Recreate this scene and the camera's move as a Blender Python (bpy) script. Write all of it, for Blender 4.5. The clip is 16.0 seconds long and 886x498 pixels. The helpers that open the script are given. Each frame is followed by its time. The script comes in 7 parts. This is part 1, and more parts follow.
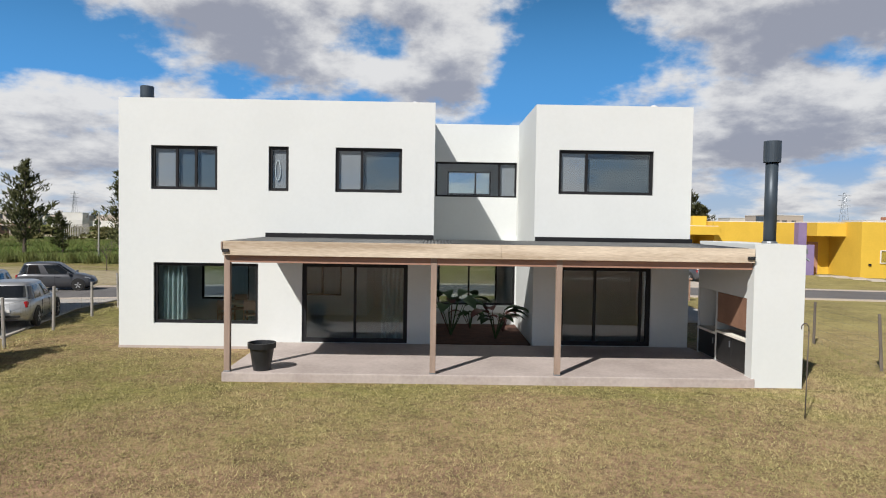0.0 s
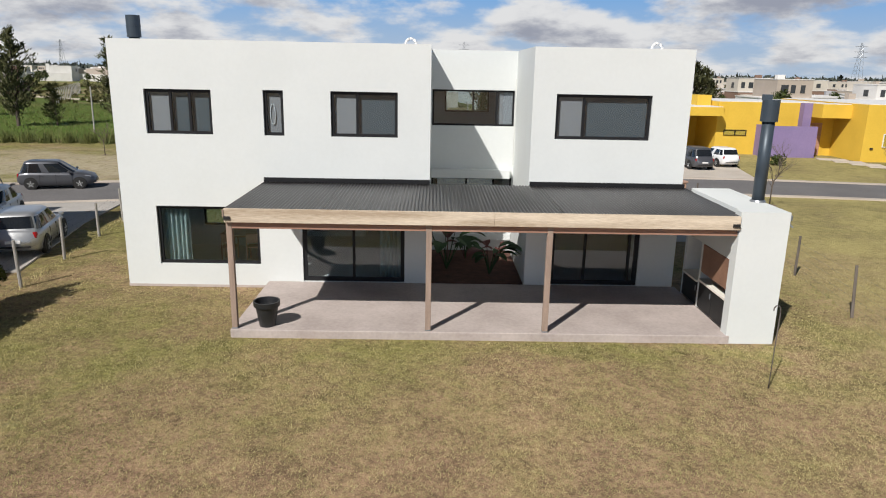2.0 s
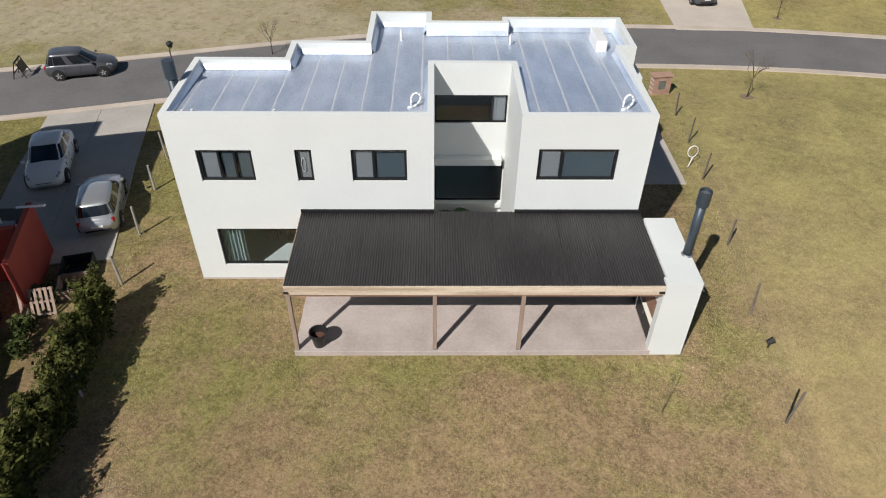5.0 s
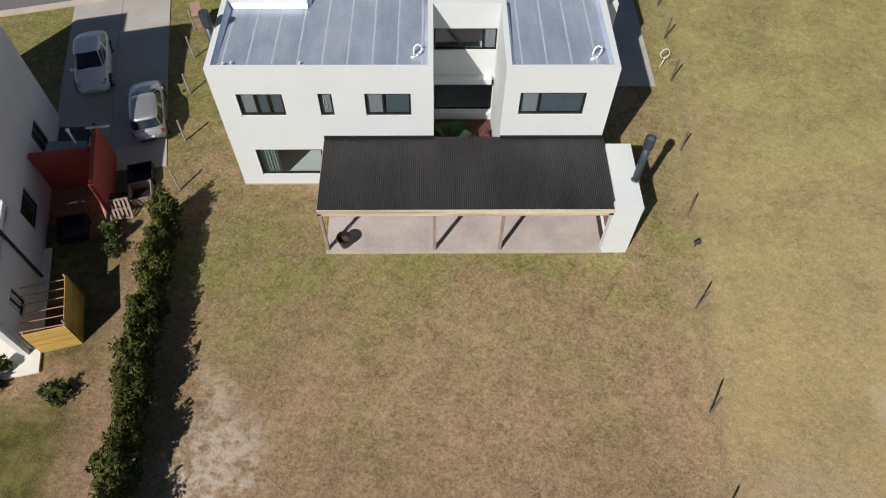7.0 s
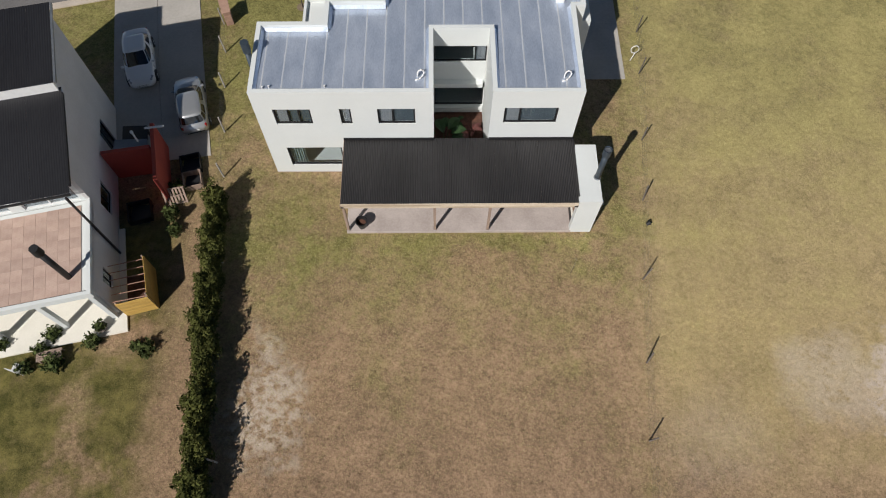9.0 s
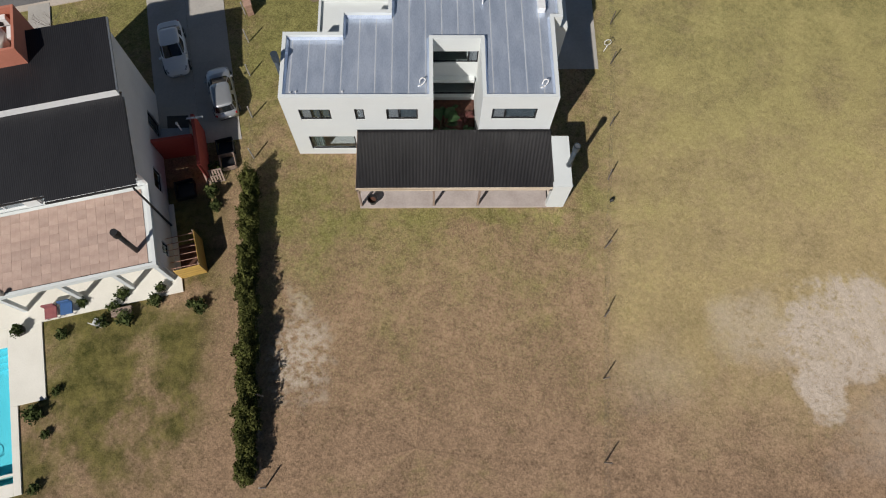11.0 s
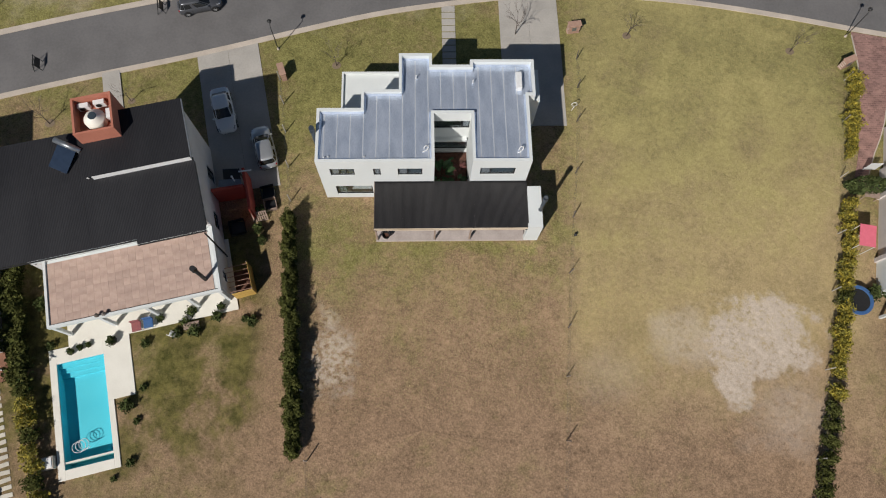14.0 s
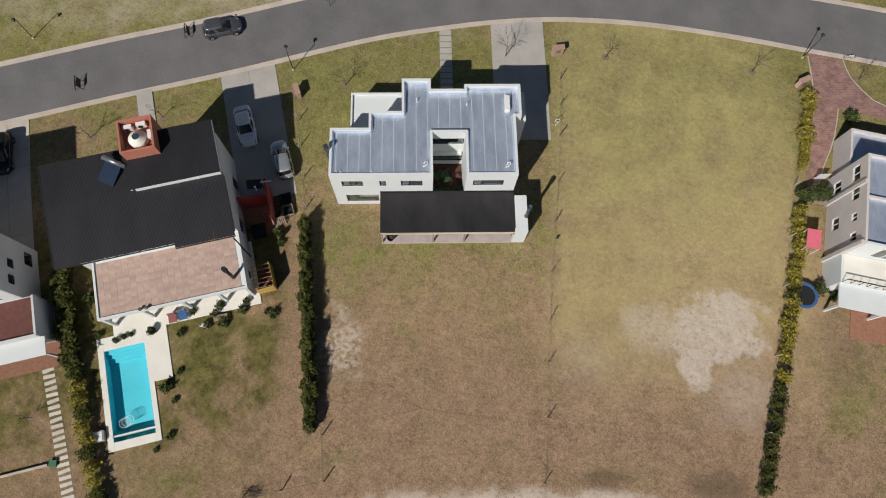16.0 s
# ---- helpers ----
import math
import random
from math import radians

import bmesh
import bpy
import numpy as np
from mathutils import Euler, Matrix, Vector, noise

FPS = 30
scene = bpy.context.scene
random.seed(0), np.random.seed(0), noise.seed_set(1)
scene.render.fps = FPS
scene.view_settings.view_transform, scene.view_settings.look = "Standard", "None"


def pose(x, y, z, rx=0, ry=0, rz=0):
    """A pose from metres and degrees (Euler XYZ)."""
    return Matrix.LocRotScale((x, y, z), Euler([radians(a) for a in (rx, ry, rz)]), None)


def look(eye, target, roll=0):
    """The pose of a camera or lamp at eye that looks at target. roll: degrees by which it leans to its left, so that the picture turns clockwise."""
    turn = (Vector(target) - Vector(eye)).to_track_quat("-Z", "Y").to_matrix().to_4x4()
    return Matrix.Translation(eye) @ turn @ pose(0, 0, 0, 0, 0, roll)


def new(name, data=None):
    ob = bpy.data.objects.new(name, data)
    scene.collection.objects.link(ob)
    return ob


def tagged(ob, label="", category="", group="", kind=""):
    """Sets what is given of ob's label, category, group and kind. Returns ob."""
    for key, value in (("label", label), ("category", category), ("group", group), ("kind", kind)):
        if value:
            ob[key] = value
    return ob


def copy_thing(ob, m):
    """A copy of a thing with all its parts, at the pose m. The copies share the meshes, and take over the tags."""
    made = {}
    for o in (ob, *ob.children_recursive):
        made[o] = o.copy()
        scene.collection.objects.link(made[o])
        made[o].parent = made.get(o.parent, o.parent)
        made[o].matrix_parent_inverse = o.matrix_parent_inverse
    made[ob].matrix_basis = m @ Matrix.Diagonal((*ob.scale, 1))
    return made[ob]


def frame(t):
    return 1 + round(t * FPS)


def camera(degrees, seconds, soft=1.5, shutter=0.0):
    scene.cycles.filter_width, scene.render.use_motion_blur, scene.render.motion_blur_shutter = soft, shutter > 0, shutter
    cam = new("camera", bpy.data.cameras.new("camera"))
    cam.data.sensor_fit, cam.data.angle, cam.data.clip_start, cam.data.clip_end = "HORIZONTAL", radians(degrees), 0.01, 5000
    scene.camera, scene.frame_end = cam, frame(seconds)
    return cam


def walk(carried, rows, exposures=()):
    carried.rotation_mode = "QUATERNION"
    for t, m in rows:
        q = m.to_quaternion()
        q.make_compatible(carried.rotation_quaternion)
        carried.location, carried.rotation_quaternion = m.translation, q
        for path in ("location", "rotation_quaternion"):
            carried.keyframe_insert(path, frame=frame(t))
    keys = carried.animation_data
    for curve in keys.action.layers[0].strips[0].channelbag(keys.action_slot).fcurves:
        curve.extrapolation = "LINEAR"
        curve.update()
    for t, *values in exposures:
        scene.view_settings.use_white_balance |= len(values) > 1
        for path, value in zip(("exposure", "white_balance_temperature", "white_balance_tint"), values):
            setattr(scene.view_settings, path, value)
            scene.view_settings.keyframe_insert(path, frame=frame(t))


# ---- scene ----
cam = camera(66.5, 16.0, 1.1)
PATH = [
    (0, (1.111, -0.168, 3.536), (1.138, 1.83, 3.463), 0.9),
    (0.5, (1.101, -0.193, 4.067), (1.131, 1.799, 3.891), 0.8),
    (1, (1.11, -0.22, 4.646), (1.142, 1.759, 4.355), 0.9),
    (1.5, (1.126, -0.256, 5.268), (1.16, 1.705, 4.873), 1.0),
    (2, (1.196, -0.304, 6.124), (1.228, 1.632, 5.621), 1.1),
    (2.5, (1.204, -0.294, 7.584), (1.238, 1.61, 6.971), 1.2),
    (3, (1.172, -0.331, 9.395), (1.21, 1.543, 8.698), 1.4),
    (5.5, (1.008, -0.758, 18.826), (1.034, 0.673, 17.429), 0.6),
    (6, (0.709, -1.059, 20.571), (0.756, 0.26, 19.069), 1.6),
    (6.5, (0.819, -1.149, 22.481), (0.86, 0.058, 20.887), 1.5),
    (7, (1.129, -1.191, 24.388), (1.153, -0.09, 22.719), 0.8),
    (7.5, (1.08, -1.372, 26.231), (1.109, -0.35, 24.512), 1.2),
    (8, (1.004, -1.489, 28.102), (1.036, -0.523, 26.351), 1.5),
    (8.5, (1.095, -1.586, 30.028), (1.121, -0.657, 28.257), 1.2),
    (9, (1.203, -1.612, 31.997), (1.222, -0.748, 30.193), 0.8),
    (11.5, (0.556, -1.611, 41.846), (0.607, -0.986, 39.947), 4.0),
    (12, (0.375, -1.821, 43.871), (0.432, -1.198, 41.971), 4.4),
    (12.5, (0.389, -1.858, 45.921), (0.444, -1.245, 44.018), 4.4),
    (13, (0.287, -1.957, 47.826), (0.343, -1.35, 45.921), 4.6),
    (13.5, (0.269, -1.993, 49.709), (0.325, -1.394, 47.802), 4.5),
    (14, (0.251, -2.069, 51.572), (0.308, -1.474, 49.663), 4.7),
    (14.5, (0.264, -2.09, 53.517), (0.32, -1.502, 51.606), 4.7),
    (15, (0.233, -2.204, 55.349), (0.291, -1.62, 53.437), 4.9),
    (15.5, (0.213, -2.539, 57.16), (0.271, -1.957, 55.247), 5.0),
    (16, (0.233, -2.919, 58.939), (0.291, -2.364, 57.018), 5.2),
]
walk(cam, [(t, look(eye, target, roll)) for t, eye, target, roll in PATH], [(0, -0.22), (3, -0.26), (5.5, -0.3), (9, -0.47), (12, -0.55), (16, -0.55)])

# ---- light ----
SUN_WAY = Vector((0.595, 0.875, -1.0)).normalized()
sun_data = bpy.data.lights.new("sun", "SUN")
sun_data.energy, sun_data.angle, sun_data.color = 6.1, radians(0.55), (1.0, 0.955, 0.90)
sun = new("sun", sun_data)
sun.matrix_world = look((-30, -45, 60), tuple(Vector((-30, -45, 60)) + SUN_WAY))

world = bpy.data.worlds.new("sky")
scene.world = world
world.use_nodes = True
wn, wl = world.node_tree.nodes, world.node_tree.links
wn.clear()
w_out = wn.new("ShaderNodeOutputWorld")
w_bg = wn.new("ShaderNodeBackground")
w_bg.inputs["Strength"].default_value = 0.057
w_sky = wn.new("ShaderNodeTexSky")
w_sky.sky_type, w_sky.sun_disc = "NISHITA", False
w_sky.sun_elevation = math.asin(-SUN_WAY.z)
w_sky.sun_rotation = math.atan2(-SUN_WAY.x, -SUN_WAY.y)
w_sky.air_density, w_sky.dust_density, w_sky.ozone_density = 1.0, 0.6, 2.0
w_tc = wn.new("ShaderNodeTexCoord")
w_sep = wn.new("ShaderNodeSeparateXYZ")
wl.new(w_tc.outputs["Generated"], w_sep.inputs[0])


def w_math(op, a, b=0.0, clamp=False):
    n = wn.new("ShaderNodeMath")
    n.operation, n.use_clamp = op, clamp
    for i, v in enumerate((a, b)):
        if isinstance(v, (int, float)):
            n.inputs[i].default_value = v
        else:
            wl.new(v, n.inputs[i])
    return n.outputs[0]


# cumulus heaps, flatter and closer set towards the horizon
w_rise = w_math("MULTIPLY", w_math("POWER", w_math("ADD", w_math("MAXIMUM", w_sep.outputs["Z"], 0.0), 0.02), 0.62), 1.75)
w_comb = wn.new("ShaderNodeCombineXYZ")
wl.new(w_sep.outputs["X"], w_comb.inputs[0])
wl.new(w_sep.outputs["Y"], w_comb.inputs[1])
wl.new(w_rise, w_comb.inputs[2])


def w_noise(scale, detail, rough, shift):
    m = wn.new("ShaderNodeMapping")
    m.inputs["Location"].default_value = shift
    wl.new(w_comb.outputs[0], m.inputs[0])
    n = wn.new("ShaderNodeTexNoise")
    n.inputs["Scale"].default_value, n.inputs["Detail"].default_value, n.inputs["Roughness"].default_value = scale, detail, rough
    wl.new(m.outputs[0], n.inputs["Vector"])
    return n.outputs["Fac"]


def w_ramp(v, lo, hi):
    n = wn.new("ShaderNodeMapRange")
    n.interpolation_type = "SMOOTHSTEP"
    n.inputs["From Min"].default_value, n.inputs["From Max"].default_value = lo, hi
    wl.new(v, n.inputs["Value"])
    return n.outputs["Result"]


def w_heap(cx, cz, rx, rz, gain):
    """A cloud heap: more vapour round one way of sight."""
    dx = w_math("DIVIDE", w_math("SUBTRACT", w_sep.outputs["X"], cx), rx)
    dz = w_math("DIVIDE", w_math("SUBTRACT", w_sep.outputs["Z"], cz), rz)
    d = w_math("ADD", w_math("MULTIPLY", dx, dx), w_math("MULTIPLY", dz, dz))
    return w_math("MULTIPLY", w_math("EXPONENT", w_math("MULTIPLY", d, -1.0)), gain)


HEAPS = ((-0.27, 0.29, 0.20, 0.055, 0.29), (0.45, 0.29, 0.20, 0.055, 0.26), (0.03, 0.245, 0.05, 0.03, 0.18), (-0.05, 0.32, 0.10, 0.03, 0.12), (-0.08, 0.21, 0.12, 0.025, 0.10), (-0.50, 0.13, 0.18, 0.05, 0.10), (0.50, 0.15, 0.16, 0.05, 0.13), (0.15, 0.27, 0.07, 0.07, -0.20), (0.20, 0.20, 0.10, 0.025, -0.14), (-0.55, 0.25, 0.10, 0.05, -0.16), (-0.45, 0.195, 0.12, 0.014, -0.12))


def w_vapour(drop, shift):
    v = w_math("ADD", w_math("MULTIPLY", w_math("SUBTRACT", w_noise(6.4, 9, 0.55, shift), 0.5), 0.85), 0.5)
    v = w_math("ADD", v, w_math("MULTIPLY", w_math("SUBTRACT", 1.0, w_ramp(w_sep.outputs["Z"], 0.06, 0.20)), 0.075))
    for cx, cz, rx, rz, gain in HEAPS:
        v = w_math("ADD", v, w_heap(cx, cz - drop, rx, rz, gain))
    return v


cloud_mask = w_ramp(w_vapour(0.0, (1.55, 1.4, 0.0)), 0.475, 0.60)
puff = w_math("MULTIPLY", w_math("SUBTRACT", w_noise(17.0, 6, 0.6, (0.3, 0.9, 0.2)), 0.5), 0.45)
cloud_body = w_ramp(w_math("ADD", w_vapour(0.034, (1.55, 1.4, 0.05)), puff), 0.50, 0.79)
w_tone = wn.new("ShaderNodeMix")
w_tone.data_type = "RGBA"
w_tone.inputs["A"].default_value = (16.0, 15.9, 15.8, 1)
w_tone.inputs["B"].default_value = (6.6, 6.9, 8.2, 1)
wl.new(cloud_body, w_tone.inputs["Factor"])
w_mix = wn.new("ShaderNodeMix")
w_mix.data_type = "RGBA"
clear_top = w_math("SUBTRACT", 1.0, w_math("MULTIPLY", w_ramp(w_sep.outputs["Z"], 0.30, 0.50), 0.93))
wl.new(w_math("MULTIPLY", w_math("MULTIPLY", cloud_mask, 0.95), clear_top), w_mix.inputs["Factor"])
w_hue = wn.new("ShaderNodeHueSaturation")
w_hue.inputs["Saturation"].default_value, w_hue.inputs["Value"].default_value = 1.55, 0.42
wl.new(w_sky.outputs[0], w_hue.inputs["Color"])
w_haze = wn.new("ShaderNodeMix")
w_haze.data_type = "RGBA"
w_low = wn.new("ShaderNodeMix")
w_low.data_type = "RGBA"
w_low.inputs["A"].default_value, w_low.inputs["B"].default_value = (9.0, 11.4, 14.6, 1), (2.2, 7.8, 17.0, 1)
wl.new(w_ramp(w_sep.outputs["Z"], 0.0, 0.17), w_low.inputs["Factor"])
wl.new(w_low.outputs["Result"], w_haze.inputs["B"])
wl.new(w_math("MULTIPLY", w_math("SUBTRACT", 1.0, w_ramp(w_sep.outputs["Z"], 0.12, 0.5)), 0.9), w_haze.inputs["Factor"])
wl.new(w_hue.outputs[0], w_haze.inputs["A"])
wl.new(w_haze.outputs["Result"], w_mix.inputs["A"])
wl.new(w_tone.outputs["Result"], w_mix.inputs["B"])
wl.new(w_mix.outputs["Result"], w_bg.inputs["Color"])
wl.new(w_bg.outputs[0], w_out.inputs[0])


# ---- materials ----
def material(name, c1, c2=None, scale=3.0, rough=0.7, bump=0.0, bump_scale=40.0, metal=0.0, spec=0.5, each=0.0, islands=0.0, detail=6, space="Object", stretch=(1, 1, 1), fine=0.35):
    """Two-scale mottling between c1 and c2, a fine relief, and a tint that differs from piece to piece."""
    m = bpy.data.materials.new(name)
    m.use_nodes = True
    nt = m.node_tree
    b = nt.nodes["Principled BSDF"]
    b.inputs["Roughness"].default_value, b.inputs["Metallic"].default_value = rough, metal
    b.inputs["Specular IOR Level"].default_value = spec
    c2 = c2 or tuple(v * 0.85 for v in c1)
    if space == "Object":
        src = nt.nodes.new("ShaderNodeTexCoord").outputs["Object"]
    else:
        src = nt.nodes.new("ShaderNodeNewGeometry").outputs["Position"]
    mp = nt.nodes.new("ShaderNodeMapping")
    mp.inputs["Scale"].default_value = stretch
    nt.links.new(src, mp.inputs[0])

    def noise_node(s, d):
        n = nt.nodes.new("ShaderNodeTexNoise")
        n.inputs["Scale"].default_value, n.inputs["Detail"].default_value = s, d
        nt.links.new(mp.outputs[0], n.inputs["Vector"])
        return n.outputs["Fac"]

    big, small = noise_node(scale, detail), noise_node(scale * 14, 3)
    mix = nt.nodes.new("ShaderNodeMix")
    mix.inputs["Factor"].default_value = fine
    nt.links.new(big, mix.inputs["A"])
    nt.links.new(small, mix.inputs["B"])
    rng = nt.nodes.new("ShaderNodeMapRange")
    rng.inputs["From Min"].default_value, rng.inputs["From Max"].default_value = 0.36, 0.64
    nt.links.new(mix.outputs["Result"], rng.inputs["Value"])
    col = nt.nodes.new("ShaderNodeMix")
    col.data_type = "RGBA"
    col.inputs["A"].default_value, col.inputs["B"].default_value = (*c1, 1), (*c2, 1)
    nt.links.new(rng.outputs["Result"], col.inputs["Factor"])
    out = col.outputs["Result"]
    if each or islands:
        if each:
            rnd = nt.nodes.new("ShaderNodeObjectInfo").outputs["Random"]
        else:
            rnd = nt.nodes.new("ShaderNodeNewGeometry").outputs["Random Per Island"]
        k = each or islands
        hsv = nt.nodes.new("ShaderNodeHueSaturation")
        r2 = nt.nodes.new("ShaderNodeMapRange")
        r2.inputs["To Min"].default_value, r2.inputs["To Max"].default_value = 1 - k, 1 + k
        nt.links.new(rnd, r2.inputs["Value"])
        nt.links.new(r2.outputs["Result"], hsv.inputs["Value"])
        nt.links.new(out, hsv.inputs["Color"])
        out = hsv.outputs["Color"]
    nt.links.new(out, b.inputs["Base Color"])
    if bump:
        bp = nt.nodes.new("ShaderNodeBump")
        bp.inputs["Strength"].default_value, bp.inputs["Distance"].default_value = bump, 0.02
        nt.links.new(noise_node(bump_scale, 4), bp.inputs["Height"])
        nt.links.new(bp.outputs[0], b.inputs["Normal"])
    return m


def glass_material(name, tint, ior=1.45, rough=0.0):
    m = bpy.data.materials.new(name)
    m.use_nodes = True
    nt = m.node_tree
    nt.nodes.clear()
    o, mx = nt.nodes.new("ShaderNodeOutputMaterial"), nt.nodes.new("ShaderNodeMixShader")
    t, g, f = nt.nodes.new("ShaderNodeBsdfTransparent"), nt.nodes.new("ShaderNodeBsdfGlossy"), nt.nodes.new("ShaderNodeLayerWeight")
    t.inputs[0].default_value, g.inputs["Roughness"].default_value = (*tint, 1), rough
    pw, ad = nt.nodes.new("ShaderNodeMath"), nt.nodes.new("ShaderNodeMath")
    pw.operation, ad.operation, ad.use_clamp = "POWER", "MULTIPLY_ADD", True
    nt.links.new(f.outputs["Facing"], pw.inputs[0])
    pw.inputs[1].default_value = 4.5
    nt.links.new(pw.outputs[0], ad.inputs[0])
    base = ((ior - 1) / (ior + 1)) ** 2
    ad.inputs[1].default_value, ad.inputs[2].default_value = 1 - base, base
    nt.links.new(ad.outputs[0], mx.inputs[0])
    nt.links.new(t.outputs[0], mx.inputs[1])
    nt.links.new(g.outputs[0], mx.inputs[2])
    nt.links.new(mx.outputs[0], o.inputs[0])
    return m


STUCCO = material("white stucco", (0.675, 0.70, 0.69), (0.645, 0.67, 0.66), 0.7, 0.85, 0.12, 60, space="World")
STUCCO_GREY = material("light grey render", (0.62, 0.61, 0.60), (0.54, 0.53, 0.52), 0.6, 0.88, 0.15, 50, space="World")
PLASTER = material("interior plaster", (0.62, 0.63, 0.61), (0.57, 0.58, 0.56), 1.0, 0.9)
ZINC = material("blue-grey zinc sheet", (0.20, 0.24, 0.29), (0.15, 0.18, 0.22), 2, 0.5, metal=0.3)
MEMBRANE = material("aluminium roof membrane", (0.66, 0.725, 0.84), (0.45, 0.52, 0.64), 1.3, 0.38, 0.6, 7, metal=0.55, space="World", stretch=(1, 0.35, 1))
ALU = material("black aluminium", (0.012, 0.0125, 0.014), (0.017, 0.017, 0.019), 5, 0.5, spec=0.25)
GLASS = glass_material("window glass", (0.80, 0.86, 0.89), 1.75)
CLEAR = glass_material("clear glass", (0.8, 0.84, 0.84), 1.5)
# Same blind again, with the dimming by double glass put into its colour.
BLIND_DIM = material("blue-grey screen blind", (0.088, 0.112, 0.130), (0.074, 0.096, 0.112), 8, 0.8, stretch=(1, 1, 6))
BLIND = material("grey roller blind", (0.31, 0.305, 0.315), (0.28, 0.275, 0.285), 8, 0.8, stretch=(1, 1, 6))
CURTAIN = material("pale aqua curtain", (0.62, 0.72, 0.70), (0.50, 0.60, 0.58), 4, 0.85)
TIMBER = material("pale weathered timber", (0.72, 0.62, 0.49), (0.40, 0.31, 0.22), 1.1, 0.75, 0.3, 30, stretch=(0.35, 4, 4), each=0.06)
TIMBER_RED = material("reddish timber", (0.42, 0.245, 0.18), (0.30, 0.165, 0.115), 1.6, 0.72, 0.3, 30, stretch=(0.35, 5, 5), each=0.08)
TIMBER_GREY = material("weathered timber post", (0.37, 0.275, 0.22), (0.26, 0.19, 0.15), 2.0, 0.8, 0.3, 30, stretch=(5, 5, 0.5), each=0.08)
SHEET = material("dark corrugated sheet", (0.047, 0.0445, 0.045), (0.028, 0.0265, 0.027), 0.8, 0.33, metal=0.15, space="World", stretch=(1, 0.25, 1))
SHEET_N = material("black corrugated sheet", (0.024, 0.024, 0.027), (0.015, 0.015, 0.018), 0.5, 0.48, metal=0.3, space="World", stretch=(1, 0.3, 1))
SLAB = material("smooth screed", (0.50, 0.435, 0.405), (0.37, 0.315, 0.29), 0.9, 0.75, 0.1, 60, space="World", detail=10)
CONCRETE = material("driveway concrete", (0.46, 0.43, 0.39), (0.37, 0.345, 0.31), 0.5, 0.85, 0.25, 40, space="World", detail=10)
PALE = material("pale drive concrete", (0.56, 0.50, 0.43), (0.46, 0.41, 0.35), 0.5, 0.88, 0.2, 40, space="World", detail=10)
KERB = material("pale kerb concrete", (0.56, 0.485, 0.41), (0.43, 0.37, 0.31), 0.6, 0.9, 0.3, 30, space="World", detail=10)
ASPHALT = material("asphalt", (0.165, 0.158, 0.156), (0.125, 0.12, 0.119), 0.35, 0.9, 0.4, 120, space="World", detail=10)
PIPE = material("grey painted steel", (0.055, 0.075, 0.095), (0.045, 0.06, 0.078), 3, 0.45, metal=0.3)
GALV = material("galvanised steel", (0.32, 0.34, 0.36), (0.22, 0.24, 0.26), 4, 0.4, metal=0.7)
BLACK = material("matt black", (0.012, 0.012, 0.013), (0.018, 0.018, 0.018), 6, 0.6)
PLASTIC = material("black plastic", (0.014, 0.015, 0.017), (0.022, 0.023, 0.025), 5, 0.42)
WHITE = material("white plastic", (0.78, 0.78, 0.77), (0.70, 0.70, 0.69), 5, 0.5)
BRICK = material("fired brick", (0.33, 0.16, 0.10), (0.22, 0.11, 0.07), 5, 0.9, 0.3, 40, each=0.15)
SOIL = material("dark garden soil", (0.125, 0.055, 0.036), (0.055, 0.026, 0.018), 4, 0.95, 0.6, 20)
LEAF_BIG = material("glossy broad leaf", (0.026, 0.064, 0.016), (0.013, 0.033, 0.010), 3, 0.75, islands=0.3)
LEAF_RED = material("dark red leaf", (0.10, 0.03, 0.025), (0.05, 0.018, 0.016), 3, 0.7, islands=0.3)
POST = material("weathered fence post", (0.17, 0.145, 0.125), (0.09, 0.076, 0.066), 4, 0.9, 0.5, 30, stretch=(4, 4, 0.6), each=0.2)
POST_C = material("concrete fence post", (0.40, 0.38, 0.35), (0.30, 0.285, 0.26), 4, 0.9, each=0.1)
WIRE = material("dull wire", (0.16, 0.155, 0.15), (0.11, 0.105, 0.10), 9, 0.55, metal=0.6)
CREAM = material("cream deck paving", (0.80, 0.77, 0.69), (0.73, 0.70, 0.62), 0.8, 0.8, 0.15, 40, space="World")
TILE_PINK = material("pink terrace tile", (0.53, 0.39, 0.325), (0.42, 0.295, 0.24), 1.2, 0.8, 0.15, 40, each=0.08)
TERRACOTTA = material("salmon render", (0.47, 0.175, 0.115), (0.39, 0.14, 0.09), 0.8, 0.85, 0.15, 40, space="World")
RED_RENDER = material("brick red render", (0.36, 0.055, 0.035), (0.29, 0.042, 0.03), 0.8, 0.8, 0.15, 40, space="World")
YELLOW = material("yellow render", (0.72, 0.47, 0.055), (0.64, 0.41, 0.045), 0.6, 0.85, 0.1, 40, space="World")
PURPLE = material("lilac render", (0.25, 0.19, 0.36), (0.21, 0.16, 0.31), 0.6, 0.85, 0.1, 40, space="World")
PALE_PINE = material("yellow pine boards", (0.58, 0.38, 0.10), (0.46, 0.28, 0.07), 2, 0.7, 0.2, 30, stretch=(1, 1, 6), each=0.12)
POOL_PAINT = material("turquoise pool paint", (0.16, 0.66, 0.76), (0.13, 0.60, 0.70), 0.7, 0.6)
PAVER = material("red paver", (0.27, 0.125, 0.095), (0.18, 0.085, 0.068), 4, 0.9, 0.3, 40, each=0.25)
BLUE = material("blue padding", (0.05, 0.13, 0.30), (0.04, 0.10, 0.24), 5, 0.5)
PINK = material("pink canvas", (0.72, 0.16, 0.22), (0.64, 0.13, 0.18), 3, 0.7)
